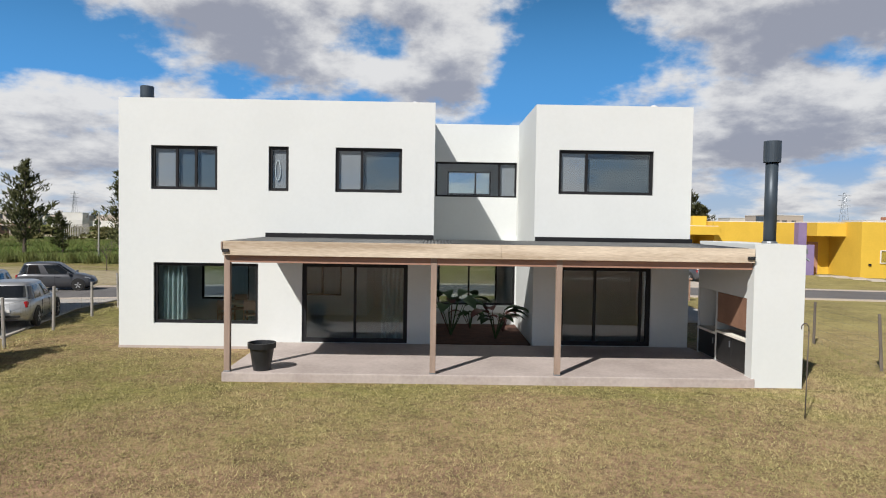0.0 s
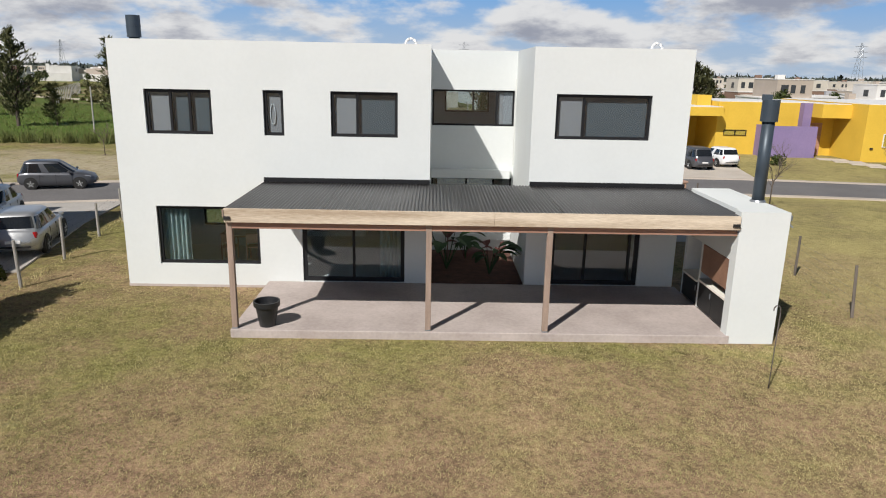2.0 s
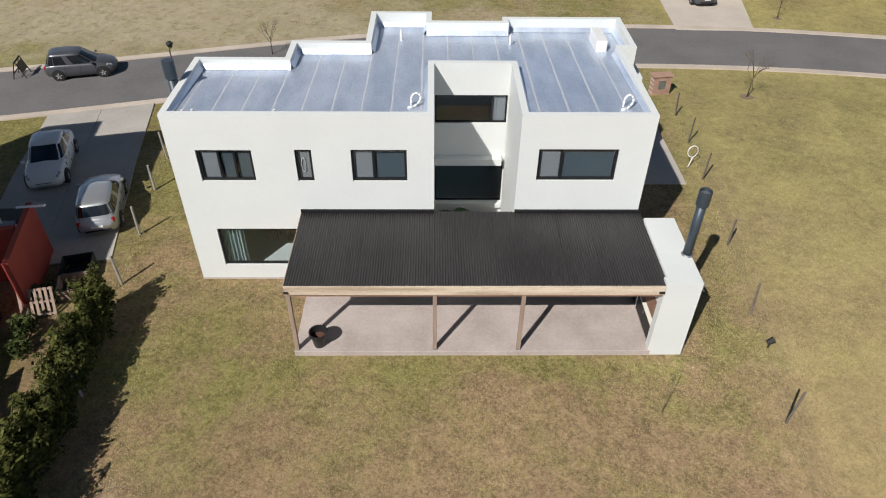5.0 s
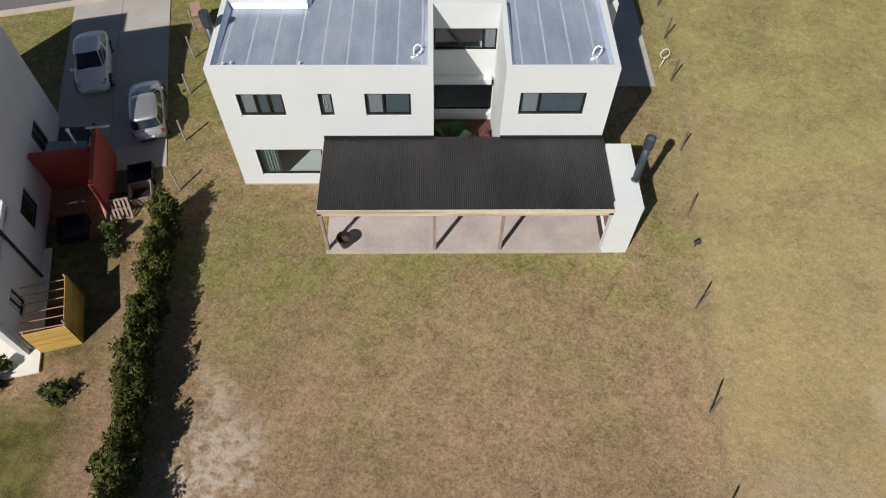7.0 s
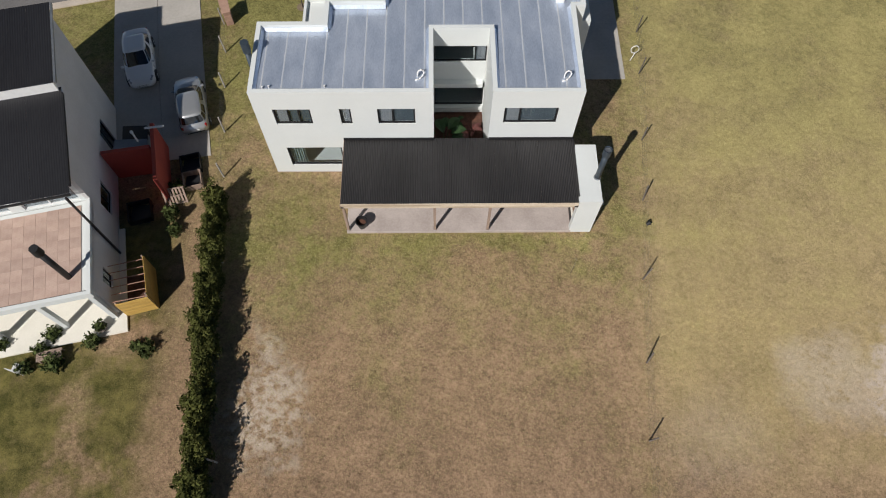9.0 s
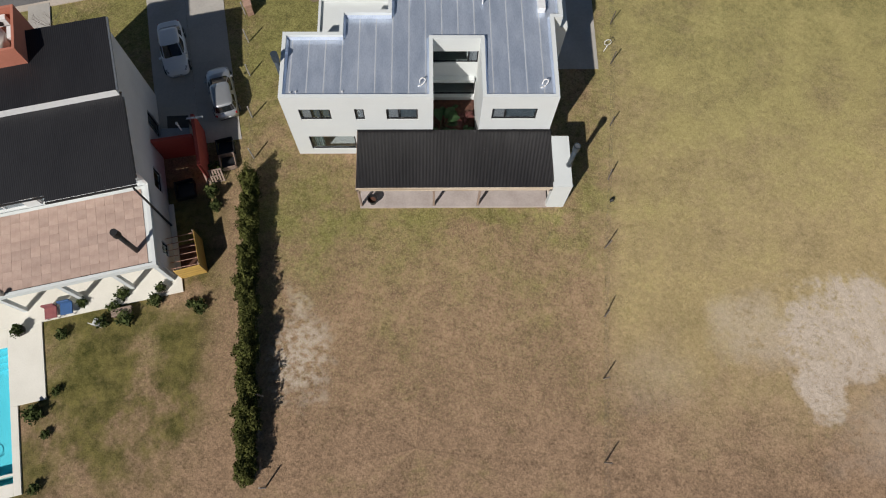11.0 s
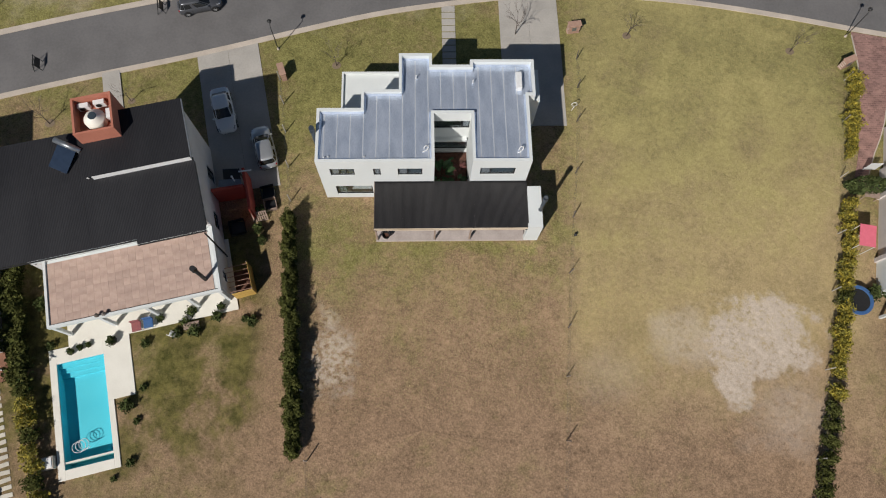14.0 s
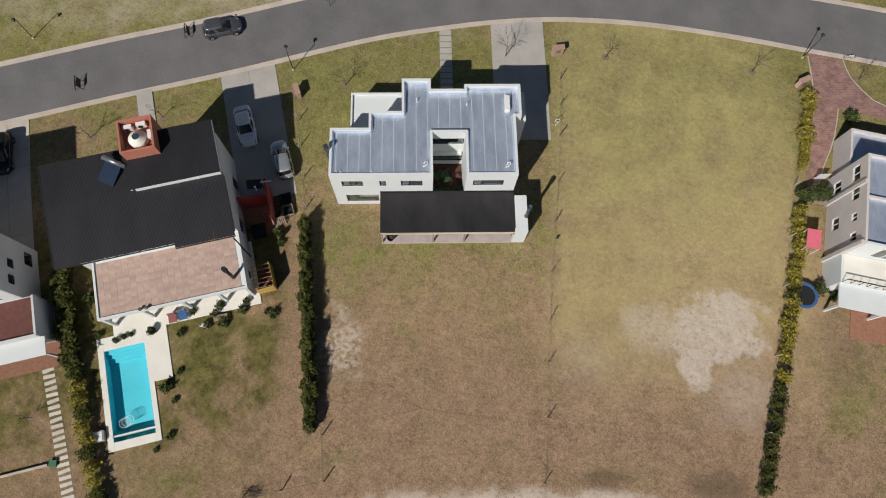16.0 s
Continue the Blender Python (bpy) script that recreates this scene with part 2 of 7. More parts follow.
BARK = material("bark", (0.12, 0.092, 0.072), (0.07, 0.055, 0.044), 5, 0.95, 0.6, 30, stretch=(3, 3, 0.6))
TWIG = material("bare twig", (0.17, 0.135, 0.11), (0.11, 0.088, 0.072), 5, 0.95)
PINE_LEAF = material("dark needle foliage", (0.115, 0.115, 0.055), (0.055, 0.062, 0.030), 0.8, 0.95, spec=0.1, islands=0.35)
HEDGE_LEAF = material("hedge foliage", (0.100, 0.105, 0.030), (0.050, 0.058, 0.016), 0.9, 0.95, spec=0.1, islands=0.4)
YELLOW_LEAF = material("yellow flowering foliage", (0.42, 0.32, 0.03), (0.10, 0.11, 0.02), 1.6, 0.75, islands=0.35)
SHRUB_LEAF = material("garden shrub foliage", (0.085, 0.105, 0.035), (0.040, 0.055, 0.02), 2.0, 0.95, spec=0.1, islands=0.4)
SCRUB_LEAF = material("olive scrub foliage", (0.15, 0.14, 0.06), (0.085, 0.085, 0.035), 0.2, 0.95, spec=0.1, islands=0.35, space="World")
REED = material("tall green grass", (0.17, 0.18, 0.05), (0.085, 0.11, 0.028), 0.6, 0.85, islands=0.35, space="World")
STRAW = material("short dry grass blade", (0.52, 0.435, 0.215), (0.27, 0.258, 0.095), 0.25, 0.9, islands=0.35, space="World")
# Foliage lightened: the haze of distance is put into this colour.
WOOD_FAR = material("far woods", (0.060, 0.070, 0.055), (0.040, 0.050, 0.042), 0.02, 0.95, islands=0.3, space="World")
RUBBER = material("tyre rubber", (0.014, 0.014, 0.014), (0.02, 0.02, 0.02), 8, 0.8)
RIM = material("alloy rim", (0.55, 0.56, 0.57), (0.46, 0.47, 0.48), 8, 0.35, metal=0.2)
CAR_GLASS = material("dark car glass", (0.012, 0.014, 0.016), (0.016, 0.018, 0.02), 2, 0.05, spec=0.8)
LAMP_RED = material("red tail lamp", (0.36, 0.012, 0.015), (0.30, 0.01, 0.012), 8, 0.2)
LAMP_CLEAR = material("headlamp", (0.55, 0.57, 0.6), (0.42, 0.44, 0.46), 8, 0.15, metal=0.4)
PAINT_WHITE = material("white car paint", (0.76, 0.77, 0.78), (0.73, 0.74, 0.75), 0.8, 0.22)
PAINT_SILVER = material("silver car paint", (0.48, 0.49, 0.50), (0.44, 0.45, 0.46), 0.8, 0.3, metal=0.6)
PAINT_GREY = material("graphite car paint", (0.125, 0.13, 0.145), (0.11, 0.115, 0.128), 0.8, 0.28, metal=0.5)
PAINT_BLACK = material("black car paint", (0.012, 0.013, 0.016), (0.016, 0.017, 0.02), 0.8, 0.2)
SOLAR = material("solar collector glass", (0.014, 0.026, 0.05), (0.02, 0.035, 0.065), 3, 0.15)


def ground_material():
    """Patchy winter lawn: straw and green in drifts, worn sandy patches, bright meadow far off."""
    m = bpy.data.materials.new("lawn and field")
    m.use_nodes = True
    nt = m.node_tree
    L, N = nt.links, nt.nodes
    b = N["Principled BSDF"]
    b.inputs["Roughness"].default_value, b.inputs["Specular IOR Level"].default_value = 0.97, 0.08
    pos = N.new("ShaderNodeNewGeometry").outputs["Position"]
    sep = N.new("ShaderNodeSeparateXYZ")
    L.new(pos, sep.inputs[0])
    X, Y = sep.outputs["X"], sep.outputs["Y"]
    turned = N.new("ShaderNodeMapping")
    turned.inputs["Rotation"].default_value = (0.5, 0.75, 0.4)
    L.new(pos, turned.inputs[0])

    def mt(op, a, c=0.0, clamp=False):
        n = N.new("ShaderNodeMath")
        n.operation, n.use_clamp = op, clamp
        for i, v in enumerate((a, c)):
            if isinstance(v, (int, float)):
                n.inputs[i].default_value = v
            else:
                L.new(v, n.inputs[i])
        return n.outputs[0]

    def nz(scale, detail=5, rough=0.55):
        n = N.new("ShaderNodeTexNoise")
        n.inputs["Scale"].default_value, n.inputs["Detail"].default_value, n.inputs["Roughness"].default_value = scale, detail, rough
        L.new(turned.outputs[0], n.inputs["Vector"])
        return n.outputs["Fac"]

    def ss(v, lo, hi):
        n = N.new("ShaderNodeMapRange")
        n.interpolation_type = "SMOOTHSTEP"
        n.inputs["From Min"].default_value, n.inputs["From Max"].default_value = lo, hi
        L.new(v, n.inputs["Value"])
        return n.outputs["Result"]

    def blend(f, a, c):
        n = N.new("ShaderNodeMix")
        n.data_type = "RGBA"
        for key, v in (("Factor", f), ("A", a), ("B", c)):
            if isinstance(v, tuple):
                n.inputs[key].default_value = (*v, 1)
            elif isinstance(v, float):
                n.inputs[key].default_value = v
            else:
                L.new(v, n.inputs[key])
        return n.outputs["Result"]

    def spot(cx, cy, rx, ry, soft=0.5):
        """1 in an uneven patch round a place, 0 outside."""
        dx, dy = mt("DIVIDE", mt("SUBTRACT", X, cx), rx), mt("DIVIDE", mt("SUBTRACT", Y, cy), ry)
        d = mt("SQRT", mt("ADD", mt("MULTIPLY", dx, dx), mt("MULTIPLY", dy, dy)))
        d = mt("ADD", d, mt("ADD", mt("MULTIPLY", mt("SUBTRACT", WOBBLE, 0.5), 2.3), mt("MULTIPLY", mt("SUBTRACT", FRET, 0.5), 1.5)))
        n = ss(d, 1.0 - soft, 1.0 + soft * 0.4)
        return mt("SUBTRACT", 1.0, n)

    WOBBLE, FRET = nz(0.33, 8, 0.62), nz(1.25, 9, 0.78)
    fine, mid, big, huge = nz(20, 5, 0.8), nz(2.3, 6, 0.65), nz(0.30, 5), nz(0.07, 4)
    # greener towards the street and along the house, drier in the back of the plot
    green = mt("ADD", mt("MULTIPLY", mt("SUBTRACT", big, 0.5), 1.45), mt("MULTIPLY", mt("SUBTRACT", mid, 0.5), 0.9))
    green = mt("ADD", green, mt("MULTIPLY", mt("SUBTRACT", huge, 0.5), 0.8))
    away = ss(Y, 2.0, 36.0)
    green = mt("ADD", green, mt("MULTIPLY", mt("SUBTRACT", away, 0.55), 0.75))
    for place in ((-8.0, 15.5, 3.0, 4.5), (10.6, 15.5, 1.8, 4.0), (-19.0, 6.0, 5.0, 4.5), (-9.0, 31.0, 4.0, 3.0), (5.0, 33.0, 5.0, 3.5), (2.5, 14.3, 7.0, 0.9), (-21.0, -4.5, 6.0, 2.5), (45.0, 0.0, 8.0, 9.0), (37.0, 2.0, 5.0, 9.0)):
        green = mt("ADD", green, mt("MULTIPLY", spot(*place, 0.7), 0.34))
    for place in ((20.0, 20.0, 7.0, 12.0), (3.0, 10.5, 11.0, 4.5), (-7.0, 13.0, 3.5, 4.0)):
        green = mt("ADD", green, mt("MULTIPLY", spot(*place, 0.8), 0.17))
    g = ss(green, -0.42, 0.50)
    straw = blend(fine, (0.160, 0.098, 0.060), (0.46, 0.310, 0.192))
    grass = blend(fine, (0.105, 0.105, 0.032), (0.335, 0.300, 0.105))
    col = blend(g, straw, grass)
    # dark tufts and thin places, at two sizes
    tuft = mt("ADD", mt("MULTIPLY", nz(7.5, 7, 0.85), 0.50), mt("ADD", mt("MULTIPLY", nz(2.6, 9, 0.82), 0.30), mt("MULTIPLY", nz(0.8, 8, 0.75), 0.20)))
    shade = N.new("ShaderNodeMapRange")
    shade.inputs["From Min"].default_value, shade.inputs["From Max"].default_value = 0.425, 0.575
    shade.inputs["To Min"].default_value, shade.inputs["To Max"].default_value = 0.50, 1.44
    L.new(tuft, shade.inputs["Value"])
    vary = N.new("ShaderNodeHueSaturation")
    L.new(shade.outputs["Result"], vary.inputs["Value"])
    L.new(col, vary.inputs["Color"])
    col = vary.outputs["Color"]
    # scattered dark weeds and bleached tussocks
    col = blend(mt("MULTIPLY", ss(nz(1.55, 10, 0.86), 0.575, 0.68), 0.55), col, (0.075, 0.078, 0.024))
    col = blend(mt("MULTIPLY", ss(nz(4.2, 8, 0.84), 0.585, 0.70), 0.60), col, (0.50, 0.40, 0.235))
    # the unbuilt plot to the east is mown pale, the pool garden is darker and mossy
    east = mt("MULTIPLY", ss(mt("ADD", X, mt("MULTIPLY", mt("SUBTRACT", Y, 7.0), -0.095)), 9.9, 13.2), mt("SUBTRACT", 1.0, ss(X, 33.0, 38.0)))
    pale = N.new("ShaderNodeHueSaturation")
    pale.inputs["Value"].default_value, pale.inputs["Saturation"].default_value = 1.5, 0.92
    L.new(col, pale.inputs["Color"])
    col = blend(mt("MULTIPLY", east, ss(mt("ADD", Y, mt("MULTIPLY", mt("SUBTRACT", WOBBLE, 0.5), 16.0)), -2.5, 12.5)), col, pale.outputs["Color"])
    col = blend(mt("MULTIPLY", mt("MULTIPLY", east, ss(mt("ADD", Y, mt("MULTIPLY", mt("SUBTRACT", WOBBLE, 0.5), 14.0)), -2.0, 9.5)), 0.62), col, blend(ss(mt("ADD", mt("ADD", mt("MULTIPLY", fine, 0.35), mt("MULTIPLY", mid, 0.3)), mt("ADD", mt("MULTIPLY", big, 0.35), mt("MULTIPLY", away, -0.07))), 0.27, 0.56), (0.115, 0.118, 0.032), (0.47, 0.375, 0.158)))
    west = mt("MULTIPLY", mt("SUBTRACT", 1.0, ss(X, -13.5, -11.0)), mt("SUBTRACT", 1.0, ss(Y, 14.0, 18.0)))
    worn = mt("SUBTRACT", 1.0, mt("MULTIPLY", mt("SUBTRACT", 1.0, ss(mt("ADD", Y, mt("MULTIPLY", mt("SUBTRACT", WOBBLE, 0.5), 26.0)), -4.0, 3.0)), 0.72))
    col = blend(mt("MULTIPLY", mt("MULTIPLY", west, worn), mt("MULTIPLY", ss(WOBBLE, 0.31, 0.52), 0.9)), col, blend(ss(mt("ADD", mt("MULTIPLY", nz(1.1, 8, 0.7), 0.55), mt("MULTIPLY", fine, 0.45)), 0.36, 0.64), (0.030, 0.040, 0.006), (0.215, 0.185, 0.055)))
    # lighter, greener turf before the terrace and a little paler turf all over
    lift = N.new("ShaderNodeHueSaturation")
    lift.inputs["Saturation"].default_value = 0.97
    L.new(mt("ADD", 1.0, mt("MULTIPLY", spot(3.0, 9.5, 13.0, 6.5, 0.8), 0.20)), lift.inputs["Value"])
    L.new(col, lift.inputs["Color"])
    col = lift.outputs["Color"]
    # pale sandy wear
    sand = blend(FRET, (0.30, 0.235, 0.18), (0.86, 0.74, 0.62))
    s1 = mt("MAXIMUM", spot(26.0, 6.6, 4.3, 3.1, 0.3), mt("MAXIMUM", spot(23.8, 3.2, 1.6, 2.3, 0.3), mt("MULTIPLY", spot(20.6, 6.6, 3.6, 2.4, 0.6), 0.5)))
    s2 = mt("MULTIPLY", spot(-6.9, 6.0, 2.0, 3.6, 0.7), ss(mid, 0.38, 0.58))
    s3 = spot(8.0, -8.2, 13.0, 1.7, 0.5)
    s4 = mt("MULTIPLY", spot(-20.0, 46.0, 30.0, 9.0, 0.8), 0.5)
    s5 = mt("MULTIPLY", spot(14.6, 4.0, 3.0, 2.2, 0.8), 0.22)
    s6 = mt("MULTIPLY", spot(28.0, 0.5, 3.5, 3.0, 0.8), 0.4)
    sand_f = mt("MAXIMUM", mt("MAXIMUM", s1, s2), mt("MAXIMUM", mt("MAXIMUM", s3, s4), mt("MAXIMUM", s5, s6)))
    sand_f = mt("MULTIPLY", sand_f, ss(mt("ADD", mt("ADD", mt("MULTIPLY", mid, 0.55), mt("MULTIPLY", FRET, 0.45)), mt("MULTIPLY", fine, 0.5)), 0.60, 0.74))
    col = blend(mt("MULTIPLY", sand_f, 0.93), col, sand)
    # brown worn places
    dark = mt("MAXIMUM", spot(15.5, -5.8, 2.8, 1.0, 0.7), spot(24.5, -6.5, 3.0, 1.4, 0.7))
    dark = mt("MULTIPLY", mt("MAXIMUM", dark, mt("MULTIPLY", spot(37.0, 4.5, 3.5, 5.0, 0.8), 0.4)), 0.6)
    col = blend(dark, col, (0.115, 0.080, 0.052))
    # the green meadow behind the reeds
    meadow = mt("MULTIPLY", ss(Y, 60.0, 66.0), mt("SUBTRACT", 1.0, mt("MULTIPLY", ss(Y, 118.0, 150.0), ss(WOBBLE, 0.42, 0.55))))
    meadow = mt("MULTIPLY", meadow, mt("SUBTRACT", 1.0, ss(X, -22.0, 8.0)))
    col = blend(mt("MULTIPLY", meadow, 0.9), col, blend(mid, (0.055, 0.115, 0.018), (0.11, 0.18, 0.032)))
    field = mt("MULTIPLY", ss(Y, 108.0, 126.0), mt("SUBTRACT", 1.0, ss(Y, 270.0, 300.0)))
    col = blend(mt("MULTIPLY", field, 0.85), col, blend(ss(mt("ADD", nz(0.035, 6, 0.6), mt("MULTIPLY", nz(0.3, 6, 0.7), 0.25)), 0.56, 0.70), (0.085, 0.120, 0.028), (0.27, 0.215, 0.125)))
    # a clay track across it
    track = mt("SUBTRACT", Y, mt("ADD", 99.0, mt("MULTIPLY", X, -0.62)))
    track = mt("SUBTRACT", 1.0, ss(mt("ABSOLUTE", mt("ADD", track, mt("MULTIPLY", mt("SUBTRACT", WOBBLE, 0.5), 6.0))), 1.6, 3.4))
    col = blend(mt("MULTIPLY", track, mt("MULTIPLY", ss(Y, 80.0, 90.0), 0.9)), col, (0.56, 0.49, 0.39))
    L.new(col, b.inputs["Base Color"])
    bp = N.new("ShaderNodeBump")
    bp.inputs["Strength"].default_value, bp.inputs["Distance"].default_value = 0.75, 0.05
    L.new(mt("ADD", fine, mt("MULTIPLY", mid, 1.5)), bp.inputs["Height"])
    L.new(bp.outputs[0], b.inputs["Normal"])
    return m


GROUND = ground_material()


# ---- building tools ----
ORIGIN = {}


def thing(name, at, label, category, group="", kind=""):
    """An Empty at the base of a thing; its parts are built in world metres when at is its place."""
    ob = new(name)
    ob.location, ob.empty_display_size = at, 0.2
    ORIGIN[ob.name] = Vector(at)
    return tagged(ob, label, category, group, kind)


def root(ob):
    while ob.parent:
        ob = ob.parent
    return ob


def part(name, bm, mat, parent, label="", smooth=False):
    """One mesh object under a thing or under a part."""
    me = bpy.data.meshes.new(name)
    if isinstance(bm, tuple):
        me.from_pydata(bm[0], [], bm[1])
    else:
        bmesh.ops.recalc_face_normals(bm, faces=bm.faces)
        bm.to_mesh(me)
        bm.free()
    o = ORIGIN.get(root(parent).name)
    if o is not None and o.length > 0:
        me.transform(Matrix.Translation(-o))
    me.materials.append(mat)
    if smooth:
        me.shade_smooth()
    ob = new(name, me)
    ob.parent = parent
    if label:
        tagged(ob, label)
    return ob


def solid(name, bm, mat, label, category, group="", kind="", smooth=False):
    """A thing that is one mesh, built in world metres."""
    me = bpy.data.meshes.new(name)
    if isinstance(bm, tuple):
        me.from_pydata(bm[0], [], bm[1])
    else:
        bmesh.ops.recalc_face_normals(bm, faces=bm.faces)
        bm.to_mesh(me)
        bm.free()
    me.materials.append(mat)
    if smooth:
        me.shade_smooth()
    return tagged(new(name, me), label, category, group, kind)


def box(x0, x1, y0, y1, z0, z1, bevel=0.0, bm=None, m=None):
    bm = bm or bmesh.new()
    r = bmesh.ops.create_cube(bm, size=1)["verts"]
    bmesh.ops.transform(bm, verts=r, matrix=Matrix.Translation(((x0 + x1) / 2, (y0 + y1) / 2, (z0 + z1) / 2)) @ Matrix.Diagonal((x1 - x0, y1 - y0, z1 - z0, 1)))
    if bevel:
        es = list({e for v in r for e in v.link_edges})
        out = bmesh.ops.bevel(bm, geom=es, offset=bevel, segments=2, affect="EDGES", profile=0.6)
        r = list({v for v in r if v.is_valid} | set(out["verts"]))
    if m is not None:
        bmesh.ops.transform(bm, verts=r, matrix=m)
    return bm


def tube(p, q, r0, r1=None, n=14, bm=None, cap=True):
    """A round bar from p to q."""
    bm = bm or bmesh.new()
    p, q = Vector(p), Vector(q)
    r1 = r0 if r1 is None else r1
    d = q - p
    m = Matrix.Translation((p + q) / 2) @ d.to_track_quat("Z", "Y").to_matrix().to_4x4()
    bmesh.ops.create_cone(bm, cap_ends=cap, segments=n, radius1=r0, radius2=r1, depth=d.length, matrix=m)
    return bm


def prism(pts, z0, z1, bm=None):
    """A polygon of the plan, raised from z0 to z1 (numbers or functions of the place)."""
    bm = bm or bmesh.new()
    f0 = z0 if callable(z0) else (lambda x, y: z0)
    f1 = z1 if callable(z1) else (lambda x, y: z1)
    lo = [bm.verts.new((x, y, f0(x, y))) for x, y in pts]
    hi = [bm.verts.new((x, y, f1(x, y))) for x, y in pts]
    bm.faces.new(lo[::-1])
    bm.faces.new(hi)
    for i in range(len(pts)):
        j = (i + 1) % len(pts)
        bm.faces.new((lo[i], lo[j], hi[j], hi[i]))
    return bm


def wall(a, b, z0, z1, thick, holes=(), start=0.0, end=0.0):
    """A wall from a to b (plan points), its body to the left of that way, with holes (u0, u1, z0, z1) right through it."""
    a, b = Vector((*a, 0)), Vector((*b, 0))
    d = (b - a).normalized()
    n = Vector((-d.y, d.x, 0))
    us = sorted({start, (b - a).length + end, *(v for h in holes for v in h[:2])})
    zs = sorted({z0, z1, *(v for h in holes for v in h[2:])})

    def full(i, j):
        if not (0 <= i < len(us) - 1 and 0 <= j < len(zs) - 1):
            return False
        u, z = (us[i] + us[i + 1]) / 2, (zs[j] + zs[j + 1]) / 2
        return not any(h[0] < u < h[1] and h[2] < z < h[3] for h in holes)

    bm = bmesh.new()
    cache = {}

    def vert(i, j, k):
        if (i, j, k) not in cache:
            cache[i, j, k] = bm.verts.new(a + d * us[i] + n * (thick * k) + Vector((0, 0, zs[j])))
        return cache[i, j, k]

    for i in range(len(us) - 1):
        for j in range(len(zs) - 1):
            if not full(i, j):
                continue
            for k in (0, 1):
                bm.faces.new([vert(i, j, k), vert(i + 1, j, k), vert(i + 1, j + 1, k), vert(i, j + 1, k)])
            for di, dj, e in ((-1, 0, ((0, 0), (0, 1))), (1, 0, ((1, 0), (1, 1))), (0, -1, ((0, 0), (1, 0))), (0, 1, ((0, 1), (1, 1)))):
                if not full(i + di, j + dj):
                    (p, q), (r, s) = e
                    bm.faces.new([vert(i + p, j + q, 0), vert(i + r, j + s, 0), vert(i + r, j + s, 1), vert(i + p, j + q, 1)])
    return bm


def place2(o, deg):
    """Plan points of a turned building: (a, b) to world."""
    c, s = math.cos(radians(deg)), math.sin(radians(deg))
    return lambda a, b: (o[0] + a * c - b * s, o[1] + a * s + b * c)


def window(parent, m, w, h, bars, mat_glass=None, blinds=(), name="window", depth=0.07, fw=0.06, frame_mat=None, dim=()):
    """A window of width w and height h in a local frame m (x along it, y inwards, z up): a frame, one glass pane a field, blinds behind some."""
    frame_mat = frame_mat or ALU
    bm = bmesh.new()
    ring4 = lambda e, y: [bm.verts.new(m @ Vector(v)) for v in ((e, y, e), (w - e, y, e), (w - e, y, h - e), (e, y, h - e))]
    of, inf, ob, inb = ring4(0, 0), ring4(fw, 0), ring4(0, depth), ring4(fw, depth)
    for k in range(4):
        j = (k + 1) % 4
        for q in ((of[k], of[j], inf[j], inf[k]), (ob[j], ob[k], inb[k], inb[j]), (of[j], of[k], ob[k], ob[j]), (inf[k], inf[j], inb[j], inb[k])):
            bm.faces.new(q)
    frame_ob = part(name, bm, frame_mat, parent)
    edges = [fw, *bars, w - fw]
    for u in bars:
        part("mullion", box(u - 0.035, u + 0.035, 0.004, depth - 0.004, fw, h - fw, m=m), frame_mat, frame_ob)
    for i in range(len(edges) - 1):
        e0, e1 = edges[i] + (0.035 if i else 0), edges[i + 1] - (0.035 if i < len(edges) - 2 else 0)
        pane = part("pane", box(e0, e1, depth * 0.4, depth * 0.4 + 0.006, fw, h - fw, m=m), mat_glass or GLASS, frame_ob)
        pane.visible_shadow = False
        if i in blinds:
            part("blind", box(e0, e1, depth + 0.02, depth + 0.026, fw * 0.5, h - fw * 0.5, m=m), BLIND, frame_ob, "lowered grey roller blind")
        elif i in dim:
            part("blind", box(e0, e1, depth + 0.05, depth + 0.056, fw * 0.5, h - fw * 0.5, m=m), BLIND_DIM, frame_ob, "dim blue-grey screen blind")
    return frame_ob


def leaf_cloud(n, centre, radii, size, seed, shell=0.45, flat=0.0, jag=0.25):
    """Many small leaf clumps through an uneven ellipsoid: two crossed triangles each."""
    rng = np.random.default_rng(seed)
    v = rng.normal(size=(n, 3))
    v /= np.linalg.norm(v, axis=1)[:, None]
    lump = 1 + jag * (np.sin(v[:, 0] * 5 + seed) * np.cos(v[:, 1] * 4.3 + seed * 2) + 0.6 * np.sin(v[:, 2] * 7 + seed * 3))
    r = (shell + (1 - shell) * rng.random(n) ** 0.6) * lump
    p = v * r[:, None] * np.array(radii) + np.array(centre)
    p[:, 2] = np.maximum(p[:, 2], 0.03)
    a = rng.normal(size=(n, 3)) * size
    b = rng.normal(size=(n, 3)) * size
    a[:, 2] *= 1 - flat
    b[:, 2] *= 1 - flat
    verts = np.concatenate([p - a * 0.5, p + a * 0.5, p + b * 0.8, p - b * 0.6], axis=0)
    i = np.arange(n)
    faces = np.stack([i, i + n, i + 2 * n], 1).tolist() + np.stack([i, i + 3 * n, i + n], 1).tolist()
    return verts.tolist(), faces


def merge(*clouds):
    vs, fs = [], []
    for v, f in clouds:
        k = len(vs)
        vs.extend(v)
        fs.extend([[i + k for i in t] for t in f])
    return vs, fs


# ---- ground, road, paving ----
POOL = place2((-25.52, -2.35), 13.0)          # pool's south-west corner, its long side to the north
PW, PL = 3.45, 7.75
hole = [POOL(0, 0), POOL(PW, 0), POOL(PW, PL), POOL(0, PL)]

